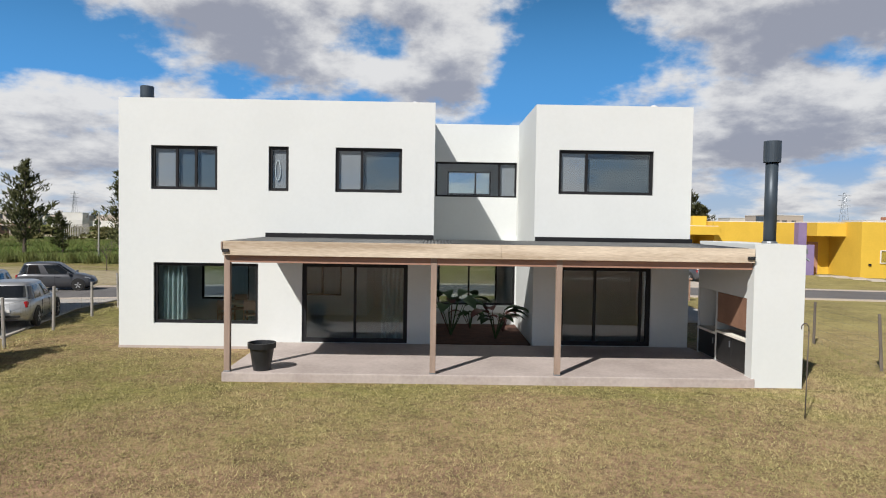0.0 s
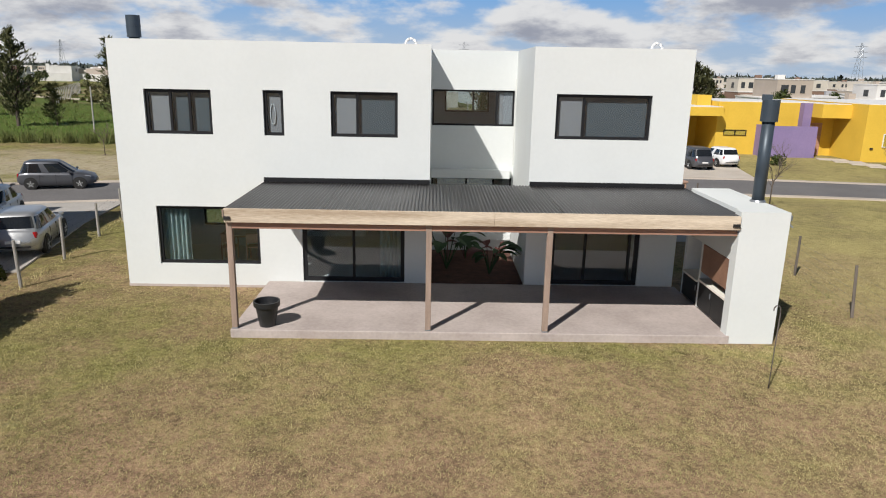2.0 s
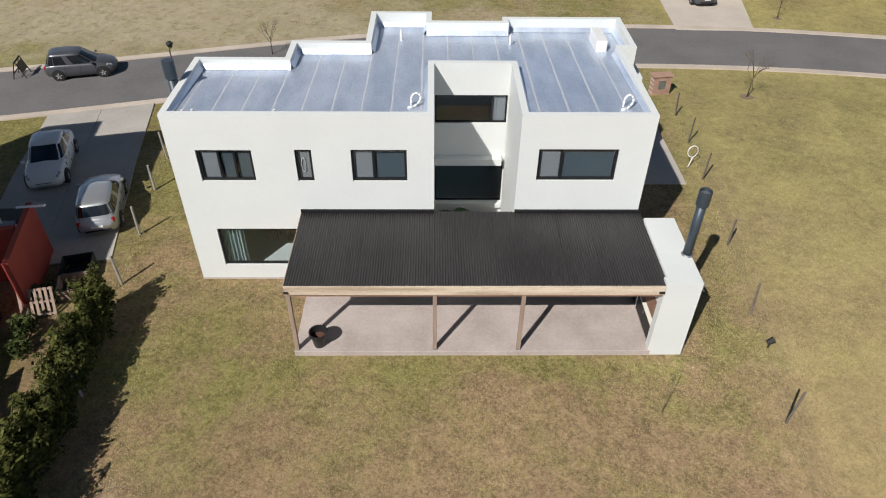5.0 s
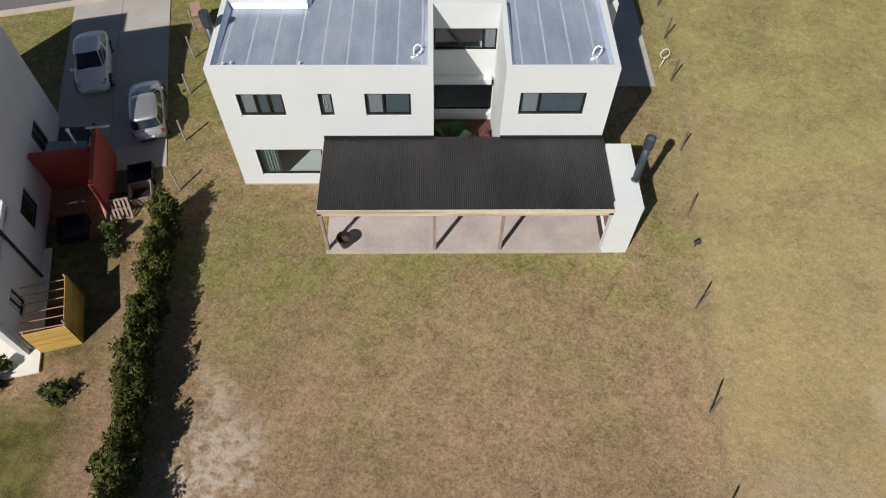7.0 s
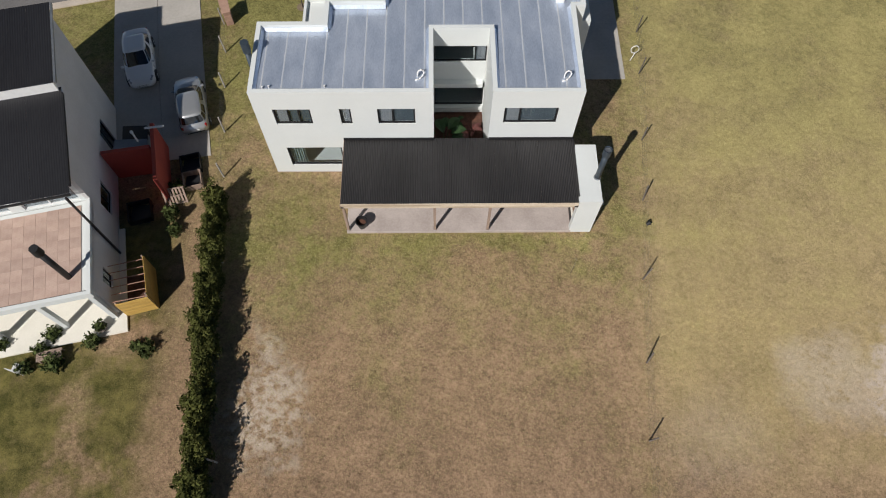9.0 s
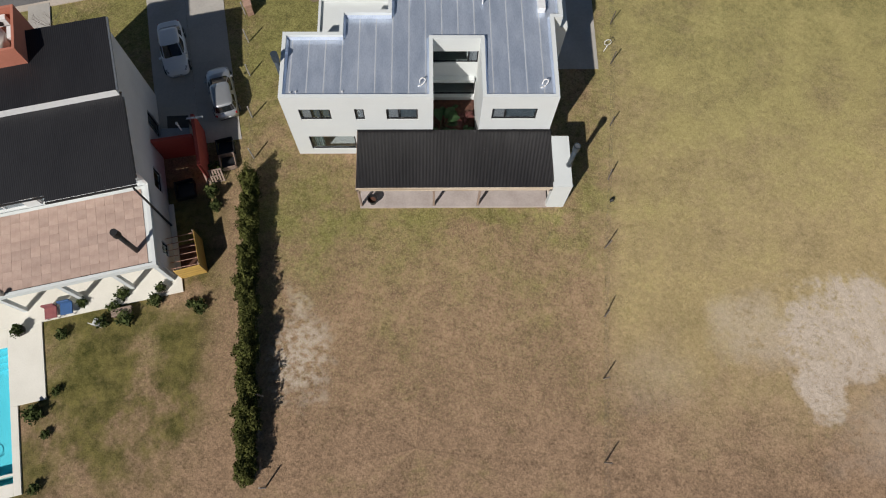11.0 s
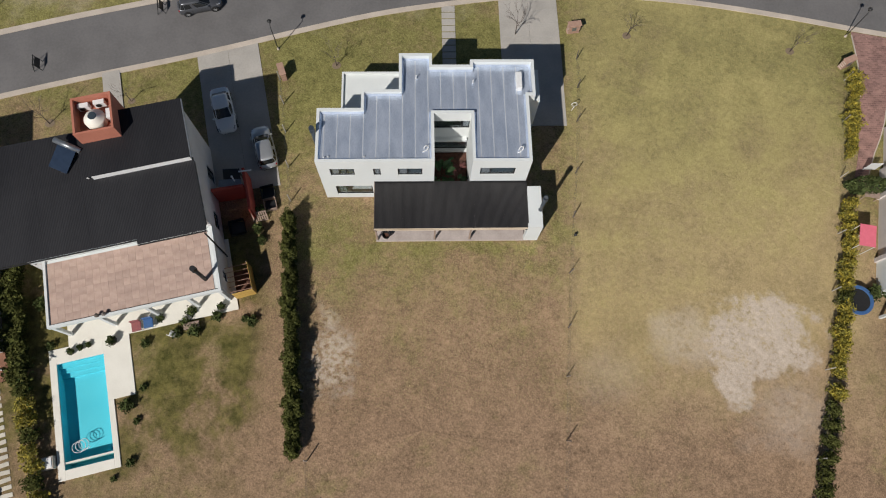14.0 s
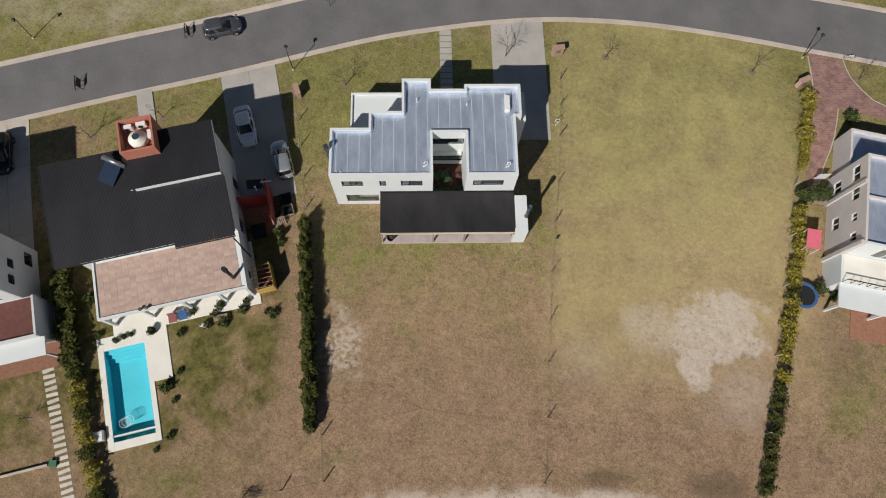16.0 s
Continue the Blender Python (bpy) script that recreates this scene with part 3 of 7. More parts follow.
SOUTH = [(-120, 4.0), (-80, 16.2), (-60, 21.9), (-39.6, 27.3), (-29.4, 30.0), (-18.8, 32.6), (-7.9, 35.6), (-2.4, 36.9), (2.8, 37.75), (7.3, 38.35), (12.5, 38.7), (17.7, 38.6), (23.5, 38.1), (29.2, 37.2), (34.8, 36.1), (39.3, 35.1), (47, 33.5), (60, 30.5), (80, 25.5), (130, 11)]


def smooth_line(pts, step=1.6):
    out = []
    for i in range(len(pts) - 1):
        p0, p1, p2, p3 = (np.array(pts[max(0, min(len(pts) - 1, i + k))], float) for k in (-1, 0, 1, 2))
        n = max(1, int(np.linalg.norm(p2 - p1) / step))
        for k in range(n):
            t = k / n
            out.append(0.5 * ((2 * p1) + (p2 - p0) * t + (2 * p0 - 5 * p1 + 4 * p2 - p3) * t * t + (3 * p1 - p0 - 3 * p2 + p3) * t ** 3))
    out.append(np.array(pts[-1], float))
    return np.array(out)


line = smooth_line(SOUTH)
tang = np.gradient(line, axis=0)
tang /= np.linalg.norm(tang, axis=1)[:, None]
norm = np.stack([-tang[:, 1], tang[:, 0]], 1)


FALL0, FALL1, LOW = -7.5, -0.5, -0.42


def lie(x, y):
    """Height of the ground: level plots, then a gentle fall to the street and level beyond it."""
    d = np.hypot(line[:, 0] - x, line[:, 1] - y)
    k = int(np.argmin(d))
    off = float(np.dot(np.array((x, y)) - line[k], norm[k]))
    return LOW * min(1.0, max(0.0, (off - FALL0) / (FALL1 - FALL0)))


bm = bmesh.new()
rim = {}
for key, off, z in (("a", FALL0, 0.0), ("b", FALL1, LOW)):
    pts = [tuple(p + n * off) for p, n in zip(line, norm)]
    pts = [(-3500, pts[0][1])] + pts + [(3500, pts[-1][1])]
    rim[key] = [bm.verts.new((x, y, z)) for x, y in pts]
for p, q, r, s in zip(rim["a"], rim["a"][1:], rim["b"][1:], rim["b"]):
    bm.faces.new((p, q, r, s))


def ring(vs):
    return [bm.edges.get((a, b)) or bm.edges.new((a, b)) for a, b in zip(vs, vs[1:] + vs[:1])]


south = [bm.verts.new((-3500, -2500, 0)), bm.verts.new((3500, -2500, 0))]
es = ring(south + rim["a"][::-1]) + ring([bm.verts.new((x, y, 0)) for x, y in hole])
bmesh.ops.triangle_fill(bm, use_beauty=True, use_dissolve=False, edges=es)
north = [bm.verts.new((3500, 4500, LOW)), bm.verts.new((-3500, 4500, LOW))]
bmesh.ops.triangle_fill(bm, use_beauty=True, use_dissolve=False, edges=ring(rim["b"] + north))
solid("ground", bm, GROUND, "patchy winter lawn and field, straw and green", "ground", kind="structure")


def strip(off0, off1, z0, z1, crown=0.0):
    """A band that runs along the street, between two distances from its south kerb."""
    bm = bmesh.new()
    rows = []
    for p, n in zip(line, norm):
        a, b, c = p + n * off0, p + n * off1, p + n * (off0 + off1) / 2
        rows.append([bm.verts.new((*a, z0)), bm.verts.new((*a, z1)), bm.verts.new((*c, z1 + crown)), bm.verts.new((*b, z1)), bm.verts.new((*b, z0))])
    for r, s in zip(rows, rows[1:]):
        for k in range(4):
            bm.faces.new((r[k], r[k + 1], s[k + 1], s[k]))
    return bm


WIDE = 5.9
solid("road", strip(0.0, WIDE, LOW - 0.05, LOW + 0.022, 0.05), ASPHALT, "grey asphalt residential street, gently curving", "road", kind="structure")
solid("kerb", strip(-0.5, -0.004, LOW - 0.05, LOW + 0.075), KERB, "pale concrete kerb and gutter along the street", "kerb", kind="structure")
solid("kerb", strip(WIDE + 0.004, WIDE + 0.55, LOW - 0.05, LOW + 0.075), KERB, "pale concrete kerb on the far side of the street", "kerb", kind="structure")


def slab_things(parent, pieces, mat, name, z1, bevel=0.01):
    for x0, x1, y0, y1 in pieces:
        part(name, box(x0, x1, y0, y1, -0.03, z1, bevel), mat, parent)


drive = thing("driveway", (9.9, 31.5, 0), "grey concrete driveway of the white house, in cast bays", "driveway", kind="structure")
slab_things(drive, [(x, x + 2.64, 24.9 + k * 1.48, 24.9 + k * 1.48 + 1.477) for x in (7.25, 9.9) for k in range(9)], CONCRETE, "slab", 0.05)
path = thing("garden_path", (2.65, 34, 0), "path of separate pale concrete stepping slabs in the grass", "path", kind="structure")
slab_things(path, [(2.05, 3.25, 29.4 + i * 0.72, 29.4 + i * 0.72 + 0.62) for i in range(11)], CONCRETE, "slab", 0.045)
porch = solid("porch_floor", box(1.1, 6.2, 27.0, 29.3, -0.03, 0.09, 0.01), CONCRETE, "pale concrete landing before the street door", "paving", kind="structure")

# ---- the white house ----
HX, HY = 0.3, 22.5
house = thing("white_house", (HX, HY, 0), "two-storey flat-roofed house in white stucco with black windows", "house")
FRONT, TOP, TH = 18.51, 6.87, 0.22
OUTLINE = [(-7.55, FRONT), (1.1, FRONT), (1.1, 22.4), (3.88, 22.4), (3.88, FRONT), (8.22, FRONT), (8.22, 23.9), (8.75, 23.9), (8.75, 26.95), (3.9, 26.95), (3.9, 26.5), (1.0, 26.5), (1.0, 27.5), (-1.5, 27.5), (-1.5, 24.4), (-4.3, 24.4), (-4.3, 22.85), (-7.55, 22.85)]
WINDOWS = [  # x0, x1, z0, z1, bars, fields with a blind down
    (-6.67, -4.86, 4.38, 5.58, (0.68, 1.20), (0,)),
    (-3.46, -2.91, 4.38, 5.60, (), (0,)),
    (-1.63, 0.20, 4.38, 5.60, (0.72,), (0,)),
    (4.53, 7.16, 4.42, 5.64, (0.78,), (0,)),
    (-6.60, -3.73, 0.69, 2.37, (), ()),
]
DOORS = [(-2.52, 0.40, 0.21, 2.42, (1.46,)), (4.62, 7.17, 0.21, 2.42, (1.0, 2.28))]
holes_left = [(w[0] + 7.55, w[1] + 7.55, w[2], w[3]) for w in WINDOWS + DOORS if w[0] < 1]
holes_right = [(w[0] - 3.88, w[1] - 3.88, w[2], w[3]) for w in WINDOWS + DOORS if w[0] > 3]
holes_court = [(0.03, 2.74, 4.46, 5.62), (0.03, 2.74, 0.85, 2.75)]
holes_hall = [(0.25, 2.65, 4.3, 5.75), (0.25, 2.65, 0.12, 2.6)]
HOLES = {0: holes_left, 2: holes_court, 4: holes_right, 10: [(0.6, 2.3, 4.7, 5.62), (0.3, 2.6, 0.12, 2.6)], 14: [(0.7, 2.1, 0.9, 2.4)], 16: [(0.8, 2.4, 0.9, 2.3)], 8: [(0.8, 3.9, 0.12, 2.4), (1.4, 3.2, 4.4, 5.6)]}
n = len(OUTLINE)
for i in range(n):
    p, a, b, c = (Vector(OUTLINE[(i + k) % n]) for k in (-1, 0, 1, 2))
    turn = (a - p).x * (b - a).y - (a - p).y * (b - a).x
    start = TH if turn > 0 else -TH
    holes = HOLES.get(i, [])
    part("wall", wall(OUTLINE[i], OUTLINE[(i + 1) % n], -0.1, TOP, TH, holes, start), STUCCO, house)


def inset(pts, d):
    """The outline moved inwards by d (right angles only)."""
    out = []
    m = len(pts)
    for i in range(m):
        p, a, b = (Vector(pts[(i + k) % m]) for k in (-1, 0, 1))
        e, f = (a - p).normalized(), (b - a).normalized()
        out.append(tuple(a + Vector((-e.y, e.x)) * d + Vector((-f.y, f.x)) * d))
    return out


deck_z = lambda x, y: 6.70 - (y - FRONT) * 0.045
ins = inset(OUTLINE, 0.1)
roof = part("roof", prism(ins, lambda x, y: deck_z(x, y) - 0.25, deck_z), MEMBRANE, house, "silver aluminium roofing membrane in lapped strips")
part("ceiling", prism(ins, 3.02, 3.2), PLASTER, house)
part("floor", prism(ins, 0.02, 0.2), PLASTER, house)


def span(x):
    """How far the roof runs from front to back at x."""
    y0 = 22.5 if 0.95 < x < 4.05 else FRONT + TH
    y1 = 22.85 if x < -4.3 else 24.4 if x < -1.5 else 27.5 if x < 1.0 else 26.5 if x < 3.9 else 26.95
    return y0 + 0.02, y1 - TH - 0.02


SEAM = material("lap seam coating", (0.70, 0.73, 0.78), (0.60, 0.63, 0.68), 2, 0.5, metal=0.4)
x = -7.0
while x < 8.2:
    y0, y1 = span(x)
    if x > 7.9:
        y1 = 23.6
    bm = bmesh.new()
    for k in range(10):
        ya, yb = y0 + (y1 - y0) * k / 10, y0 + (y1 - y0) * (k + 1) / 10
        wob = 0.005 * math.sin(k * 2.1 + x * 3)
        q = [bm.verts.new(v) for v in ((x - 0.04 + wob, ya, deck_z(x, ya) + 0.001), (x + wob, ya, deck_z(x, ya) + 0.007), (x + 0.04 + wob, ya, deck_z(x, ya) + 0.001), (x - 0.04 + wob, yb, deck_z(x, yb) + 0.001), (x + wob, yb, deck_z(x, yb) + 0.007), (x + 0.04 + wob, yb, deck_z(x, yb) + 0.001))]
        bm.faces.new((q[0], q[1], q[4], q[3]))
        bm.faces.new((q[1], q[2], q[5], q[4]))
    part("lap_seam", bm, SEAM, roof)
    x += 0.96
# cap strip of membrane along the inner foot of the parapets
for (x0, y0), (x1, y1) in zip(inset(OUTLINE, TH), inset(OUTLINE, TH)[1:] + inset(OUTLINE, TH)[:1]):
    d = Vector((x1 - x0, y1 - y0, 0))
    if d.length < 0.3:
        continue
    nn = Vector((-d.y, d.x, 0)).normalized()
    a, b = Vector((x0, y0, 0)) + nn * 0.006, Vector((x1, y1, 0)) + nn * 0.006
    bm = bmesh.new()
    q = [a + Vector((0, 0, deck_z(x0, y0) + 0.02)) + nn * 0.12, b + Vector((0, 0, deck_z(x1, y1) + 0.02)) + nn * 0.12, b + Vector((0, 0, min(TOP - 0.04, deck_z(x1, y1) + 0.18))), a + Vector((0, 0, min(TOP - 0.04, deck_z(x0, y0) + 0.18)))]
    bm.faces.new([bm.verts.new(v) for v in q])
    q2 = [v - nn * 0.004 for v in q]
    bm.faces.new([bm.verts.new(v) for v in q2[::-1]])
    part("upstand", bm, MEMBRANE, roof)

for x0, x1, z0, z1, bars, blinds in WINDOWS:
    window(house, pose(x0, FRONT + 0.07, z0), x1 - x0, z1 - z0, bars, None, blinds, fw=0.085, dim=(1, 2) if z0 > 3 else ())
for x0, x1, z0, z1, bars in DOORS:
    window(house, pose(x0, FRONT + 0.06, z0), x1 - x0, z1 - z0, bars, None, (), "sliding_door", 0.09, 0.115)
window(house, pose(1.13, 22.46, 4.46), 2.71, 1.16, (2.13,), None, (1,), dim=())
window(house, pose(1.13, 22.46, 0.85), 2.71, 1.90, (), CLEAR)
part("shutter_box", box(1.115, 3.74, 22.07, 22.395, 2.76, 3.04, 0.006), STUCCO, house, "plastered box over the courtyard window")
part("window_sill", box(1.115, 3.86, 22.22, 22.395, 0.62, 0.83, 0.006), STUCCO, house)
# street side
window(house, pose(3.3, 26.43, 4.7, 0, 0, 180), 1.7, 0.92, (0.6,), CLEAR)
window(house, pose(3.6, 26.43, 0.12, 0, 0, 180), 2.3, 2.48, (1.1,), CLEAR)
window(house, pose(-2.2, 24.33, 0.9, 0, 0, 180), 1.4, 1.5, (0.7,))
window(house, pose(-5.1, 22.78, 0.9, 0, 0, 180), 1.6, 1.4, (0.8,))
window(house, pose(7.35, 26.88, 4.4, 0, 0, 180), 1.8, 1.2, (0.9,), None, (0,))
part("garage_door", box(4.86, 7.94, 26.8, 26.86, 0.12, 2.38), ALU, house, "dark sectional garage door")
bm = bmesh.new()
for k in range(24):
    a, b = 2 * math.pi * k / 24, 2 * math.pi * (k + 1) / 24
    tube((-3.23 + 0.07 * math.cos(a), FRONT + 0.13, 4.95 + 0.27 * math.sin(a)), (-3.23 + 0.07 * math.cos(b), FRONT + 0.13, 4.95 + 0.27 * math.sin(b)), 0.013, n=6, bm=bm)
part("blind_cord", bm, WHITE, house, "white looped blind cord", True)
# rooms
for a, b, h in (((1.0, 18.8), (1.0, 22.3), 0), ((-2.7, 18.8), (-2.7, 24.1), 3.2), ((3.95, 22.3), (3.95, 26.4), 3.2), ((-7.3, 21.9), (0.9, 21.9), 3.2), ((4.2, 22.2), (8.0, 22.2), 3.2), ((0.9, 22.5), (0.9, 26.2), 3.2), ((4.1, 22.6), (8.0, 22.6), 0.2)):
    part("partition", wall(a, b, h + 0.004, h + 2.8, 0.1), PLASTER, house)
# flashing box where the veranda roof meets the wall
for x0, x1 in ((-3.52, 1.1), (3.9, 8.26)):
    part("flashing", box(x0, x1, FRONT - 0.075, FRONT - 0.003, 3.115, 3.232, 0.006), ALU, house, "dark metal flashing")
# lower side wing by the garage, chimney breast, flat entrance wing
part("side_wing", box(8.76, 9.3, 24.2, 26.9, -0.1, 5.5), STUCCO, house)
part("chimney_breast", box(-7.86, -7.56, 20.3, 21.4, -0.1, 2.55), STUCCO, house)
part("entrance_wing", box(-6.25, -1.53, 24.43, 28.15, -0.1, 3.05), STUCCO, house)
bm = bmesh.new()
for r in ((-6.25, -6.1, 24.43, 28.15), (-6.1, -1.53, 28.0, 28.15)):
    box(*r, 3.053, 3.28, bm=bm)
part("parapet", bm, STUCCO, house)
flue = part("flue", tube((-7.76, 20.85, 2.5), (-7.76, 20.85, 7.05), 0.15, n=20), PIPE, house, "dark grey steel flue", True)
part("cowl", tube((-7.76, 20.85, 7.0), (-7.76, 20.85, 7.62), 0.2, n=20), PIPE, flue)
part("cowl_band", tube((-7.76, 20.85, 7.3), (-7.76, 20.85, 7.34), 0.207, n=20), PIPE, flue)
# rooftop fittings
part("roof_hatch", box(7.35, 7.78, 24.5, 25.9, 6.3, 6.86, 0.03), WHITE, house, "white roof hatch box")


def gooseneck(x, y, z):
    pts = [(0, 0, 0), (0, 0, 0.25), (0.03, 0.02, 0.36), (0.12, 0.05, 0.44), (0.24, 0.06, 0.42), (0.31, 0.05, 0.32), (0.3, 0.0, 0.22), (0.2, -0.1, 0.12), (0.08, -0.2, 0.08), (-0.12, -0.24, 0.06)]
    bm = bmesh.new()
    for a, b in zip(pts, pts[1:]):
        tube([x + a[0], y + a[1], z + a[2]], [x + b[0], y + b[1], z + b[2]], 0.04, n=8, bm=bm)
    part("vent_pipe", bm, WHITE, house, "bent white plastic vent pipe", True)


gooseneck(0.35, 19.6, 6.62)
gooseneck(7.3, 19.5, 6.62)
for x, y in ((-4.0, 18.95), (-6.9, 18.9), (4.1, 25.2), (-6.6, 18.95), (-0.2, 25.6)):
    part("roof_outlet", tube((x, y, 6.35), (x, y, 6.82), 0.045, n=10), WHITE, house)
part("wall_outlet", box(-7.62, -7.55, 19.0, 19.1, 0.35, 0.45, 0.008), GALV, house)
part("downpipe", tube((-7.62, 18.75, 0.3), (-7.62, 18.75, 0.9), 0.03, n=8), GALV, house)
part("plinth_stain", box(-7.56, -3.55, FRONT - 0.012, FRONT - 0.002, -0.08, 0.07), SLAB, house, "sandy plinth strip")

# behind the glass: curtains, a table, chairs
for x0, x1, y, z0, z1, lab in ((-6.52, -5.80, 18.80, 0.3, 2.5, "pale aqua curtain drawn to one side of the window"), (-0.35, 0.3, 18.95, 0.24, 2.5, "pale curtain drawn behind the sliding door")):
    bm = bmesh.new()
    rows = []
    for i in range(41):
        u = i / 40
        xx = x0 + (x1 - x0) * u
        yy = y + 0.045 * math.sin(u * 34) + 0.02 * math.sin(u * 13)
        rows.append((bm.verts.new((xx, yy, z0)), bm.verts.new((xx + 0.01, yy * 1.0, z1))))
    for a, b in zip(rows, rows[1:]):
        bm.faces.new((a[0], b[0], b[1], a[1]))
    bmesh.ops.solidify(bm, geom=bm.faces[:], thickness=0.004)
    solid("curtain", bm, CURTAIN, lab, "curtain")

table = thing("dining_table", (-4.9, 21.5, 0.2), "wooden dining table inside the room", "table")
part("tabletop", box(-5.7, -4.1, 21.05, 21.95, 0.91, 0.95, 0.01), TIMBER, table)
for x in (-5.6, -4.2):
    for y in (21.15, 21.85):
        part("leg", box(x - 0.035, x + 0.035, y - 0.035, y + 0.035, 0.2, 0.91, 0.004), TIMBER, table)


def chair(x, y, deg):
    c = thing("dining_chair", (0, 0, 0), "dark wooden dining chair beside the table", "chair", "chairs round the table")
    part("seat", box(-0.22, 0.22, -0.22, 0.22, 0.43, 0.47, 0.01), TIMBER_RED, c)
    part("backrest", box(-0.21, 0.21, 0.19, 0.22, 0.6, 0.9, 0.01), TIMBER_RED, c)
    for a in (-0.2, 0.2):
        for b in (-0.2, 0.2):
            part("leg", box(a - 0.018, a + 0.018, b - 0.018, b + 0.018, 0, 0.6 if b > 0 else 0.43), TIMBER_RED, c)
    c.matrix_basis = pose(x, y, 0.2, 0, 0, deg)


for x, y, deg in ((-5.3, 20.8, 180), (-4.5, 20.8, 180), (-5.3, 22.2, 0), (-4.5, 22.2, 0)):
    chair(x, y, deg)

# ---- planted courtyard ----
bed = solid("planting_bed", box(1.12, 3.86, 18.56, 22.38, 0.0, 0.215, 0.02), SOIL, "dark soil planting bed in the courtyard", "planting bed")


def broad_plant(x, y, z, count, length, seed, mat, label):
    rng = random.Random(seed)
    pl = thing("broad_leaved_plant", (x, y, z), label, "plant")
    for k in range(count):
        ang, lean, ln = rng.uniform(0, 6.283), rng.uniform(0.25, 0.95), length * rng.uniform(0.7, 1.1)
        dx, dy = math.cos(ang), math.sin(ang)
        bm = bmesh.new()
        stem = Vector((x, y, z))
        tip0 = stem + Vector((dx * lean * ln * 0.35, dy * lean * ln * 0.35, ln * 0.62))
        tube(stem, tip0, 0.018, 0.01, 6, bm)
        rows = []
        for j in range(7):
            t = j / 6
            wd = 0.155 * ln * math.sin(math.pi * min(1, t * 0.93 + 0.05)) ** 0.8
            c = tip0 + Vector((dx, dy, 0)) * (t * ln * 0.55) + Vector((0, 0, ln * (0.28 * t - 0.34 * t * t)))
            side = Vector((-dy, dx, 0)) * wd
            rows.append((bm.verts.new(c - side + Vector((0, 0, wd * 0.3))), bm.verts.new(c), bm.verts.new(c + side + Vector((0, 0, wd * 0.3)))))
        for a, b in zip(rows, rows[1:]):
            bm.faces.new((a[0], a[1], b[1], b[0]))
            bm.faces.new((a[1], a[2], b[2], b[1]))
        part("leaf", bm, mat if k % 6 else LEAF_RED, pl)


broad_plant(1.65, 20.0, 0.21, 11, 1.75, 3, LEAF_BIG, "tall dark broad-leaved plant in the courtyard bed")
broad_plant(2.95, 19.5, 0.21, 12, 1.25, 5, LEAF_BIG, "bright green broad-leaved plant in the courtyard bed")
broad_plant(3.3, 20.8, 0.21, 9, 0.8, 8, LEAF_RED, "low dark-red leafed plant in the courtyard bed")
broad_plant(2.3, 21.3, 0.21, 9, 0.9, 9, LEAF_BIG, "low green leafed plant by the courtyard glass")

# ---- veranda ----
terrace = thing("terrace_floor", (2.4, 16.6, 0), "smooth pinkish-grey screed terrace slab under the veranda", "terrace", kind="structure")
part("slab", box(-3.53, 8.3, 14.66, FRONT - 0.004, -0.05, 0.205, 0.025), SLAB, terrace)
veranda = thing("veranda", (2.4, 16.5, 0.2), "timber-posted veranda with dark corrugated metal roof", "veranda")
RB, RF = 3.075, 3.055


def corrugated(x0, x1, ya, za, yb, zb, pitch, amp, mat, parent, name="roof_sheet", steps=6):
    """Corrugated sheets side by side, waves running from (ya, za) to (yb, zb)."""
    w = 1.1
    x = x0
    k = 0
    while x < x1 - 0.05:
        e = min(x + w, x1)
        cnt = max(2, int((e - x) / pitch * steps))
        bm = bmesh.new()
        lift = 0.004 * (k % 2)
        rows = []
        for i in range(cnt + 1):
            xx = x + (e - x) * i / cnt
            dz = amp * math.cos((xx - x0) / pitch * 2 * math.pi) + lift
            rows.append((bm.verts.new((xx, ya, za + dz)), bm.verts.new((xx, yb, zb + dz))))
        for a, b in zip(rows, rows[1:]):
            bm.faces.new((a[0], b[0], b[1], a[1]))
        part(name, bm, mat, parent, smooth=True)
        x = e
        k += 1


corrugated(-3.5, 8.31, 14.70, RF + 0.03, FRONT + 0.03, RB + 0.03, 0.085, 0.017, SHEET, veranda)
part("fascia_beam", box(-3.5, 2.6, 14.62, 14.70, 2.79, RF + 0.05, 0.006), TIMBER, veranda, "pale rough-sawn fascia board")
part("fascia_beam", box(2.603, 8.2, 14.62, 14.70, 2.79, RF + 0.05, 0.006), TIMBER, veranda, "pale rough-sawn fascia board")
part("beam", box(-3.38, 1.05, 14.73, 14.83, 2.63, 2.79, 0.006), TIMBER_RED, veranda, "reddish carrying beam")
part("beam", box(1.19, 8.2, 14.73, 14.83, 2.63, 2.79, 0.006), TIMBER_RED, veranda, "reddish carrying beam")
for x in (-3.43, 1.12, 3.9):
    post = part("post", box(x - 0.065, x + 0.065, 14.72, 14.85, 0.2, 2.8, 0.008), TIMBER_GREY, veranda)
    part("shoe", box(x - 0.07, x + 0.07, 14.715, 14.855, 0.202, 0.235, 0.003), GALV, post)
xr = -3.42
while xr < 8.2:
    bm = bmesh.new()
    box(xr - 0.03, xr + 0.03, 14.725, FRONT - 0.01, -0.14, 0.0, bm=bm)
    for v in bm.verts:
        v.co.z += RF + 0.01 + (v.co.y - 14.72) / (FRONT - 14.72) * (RB - RF) - 0.03
    part("rafter", bm, TIMBER, veranda)
    xr += 0.83
for y in (15.4, 16.4, 17.4):
    z = RF + (y - 14.6) / 3.9 * (RB - RF)
    part("batten", box(-3.48, 8.17, y - 0.025, y + 0.025, z - 0.03, z + 0.012), TIMBER, veranda)
bm = box(-3.53, -3.5, 14.6, FRONT - 0.01, -0.15, 0.03)
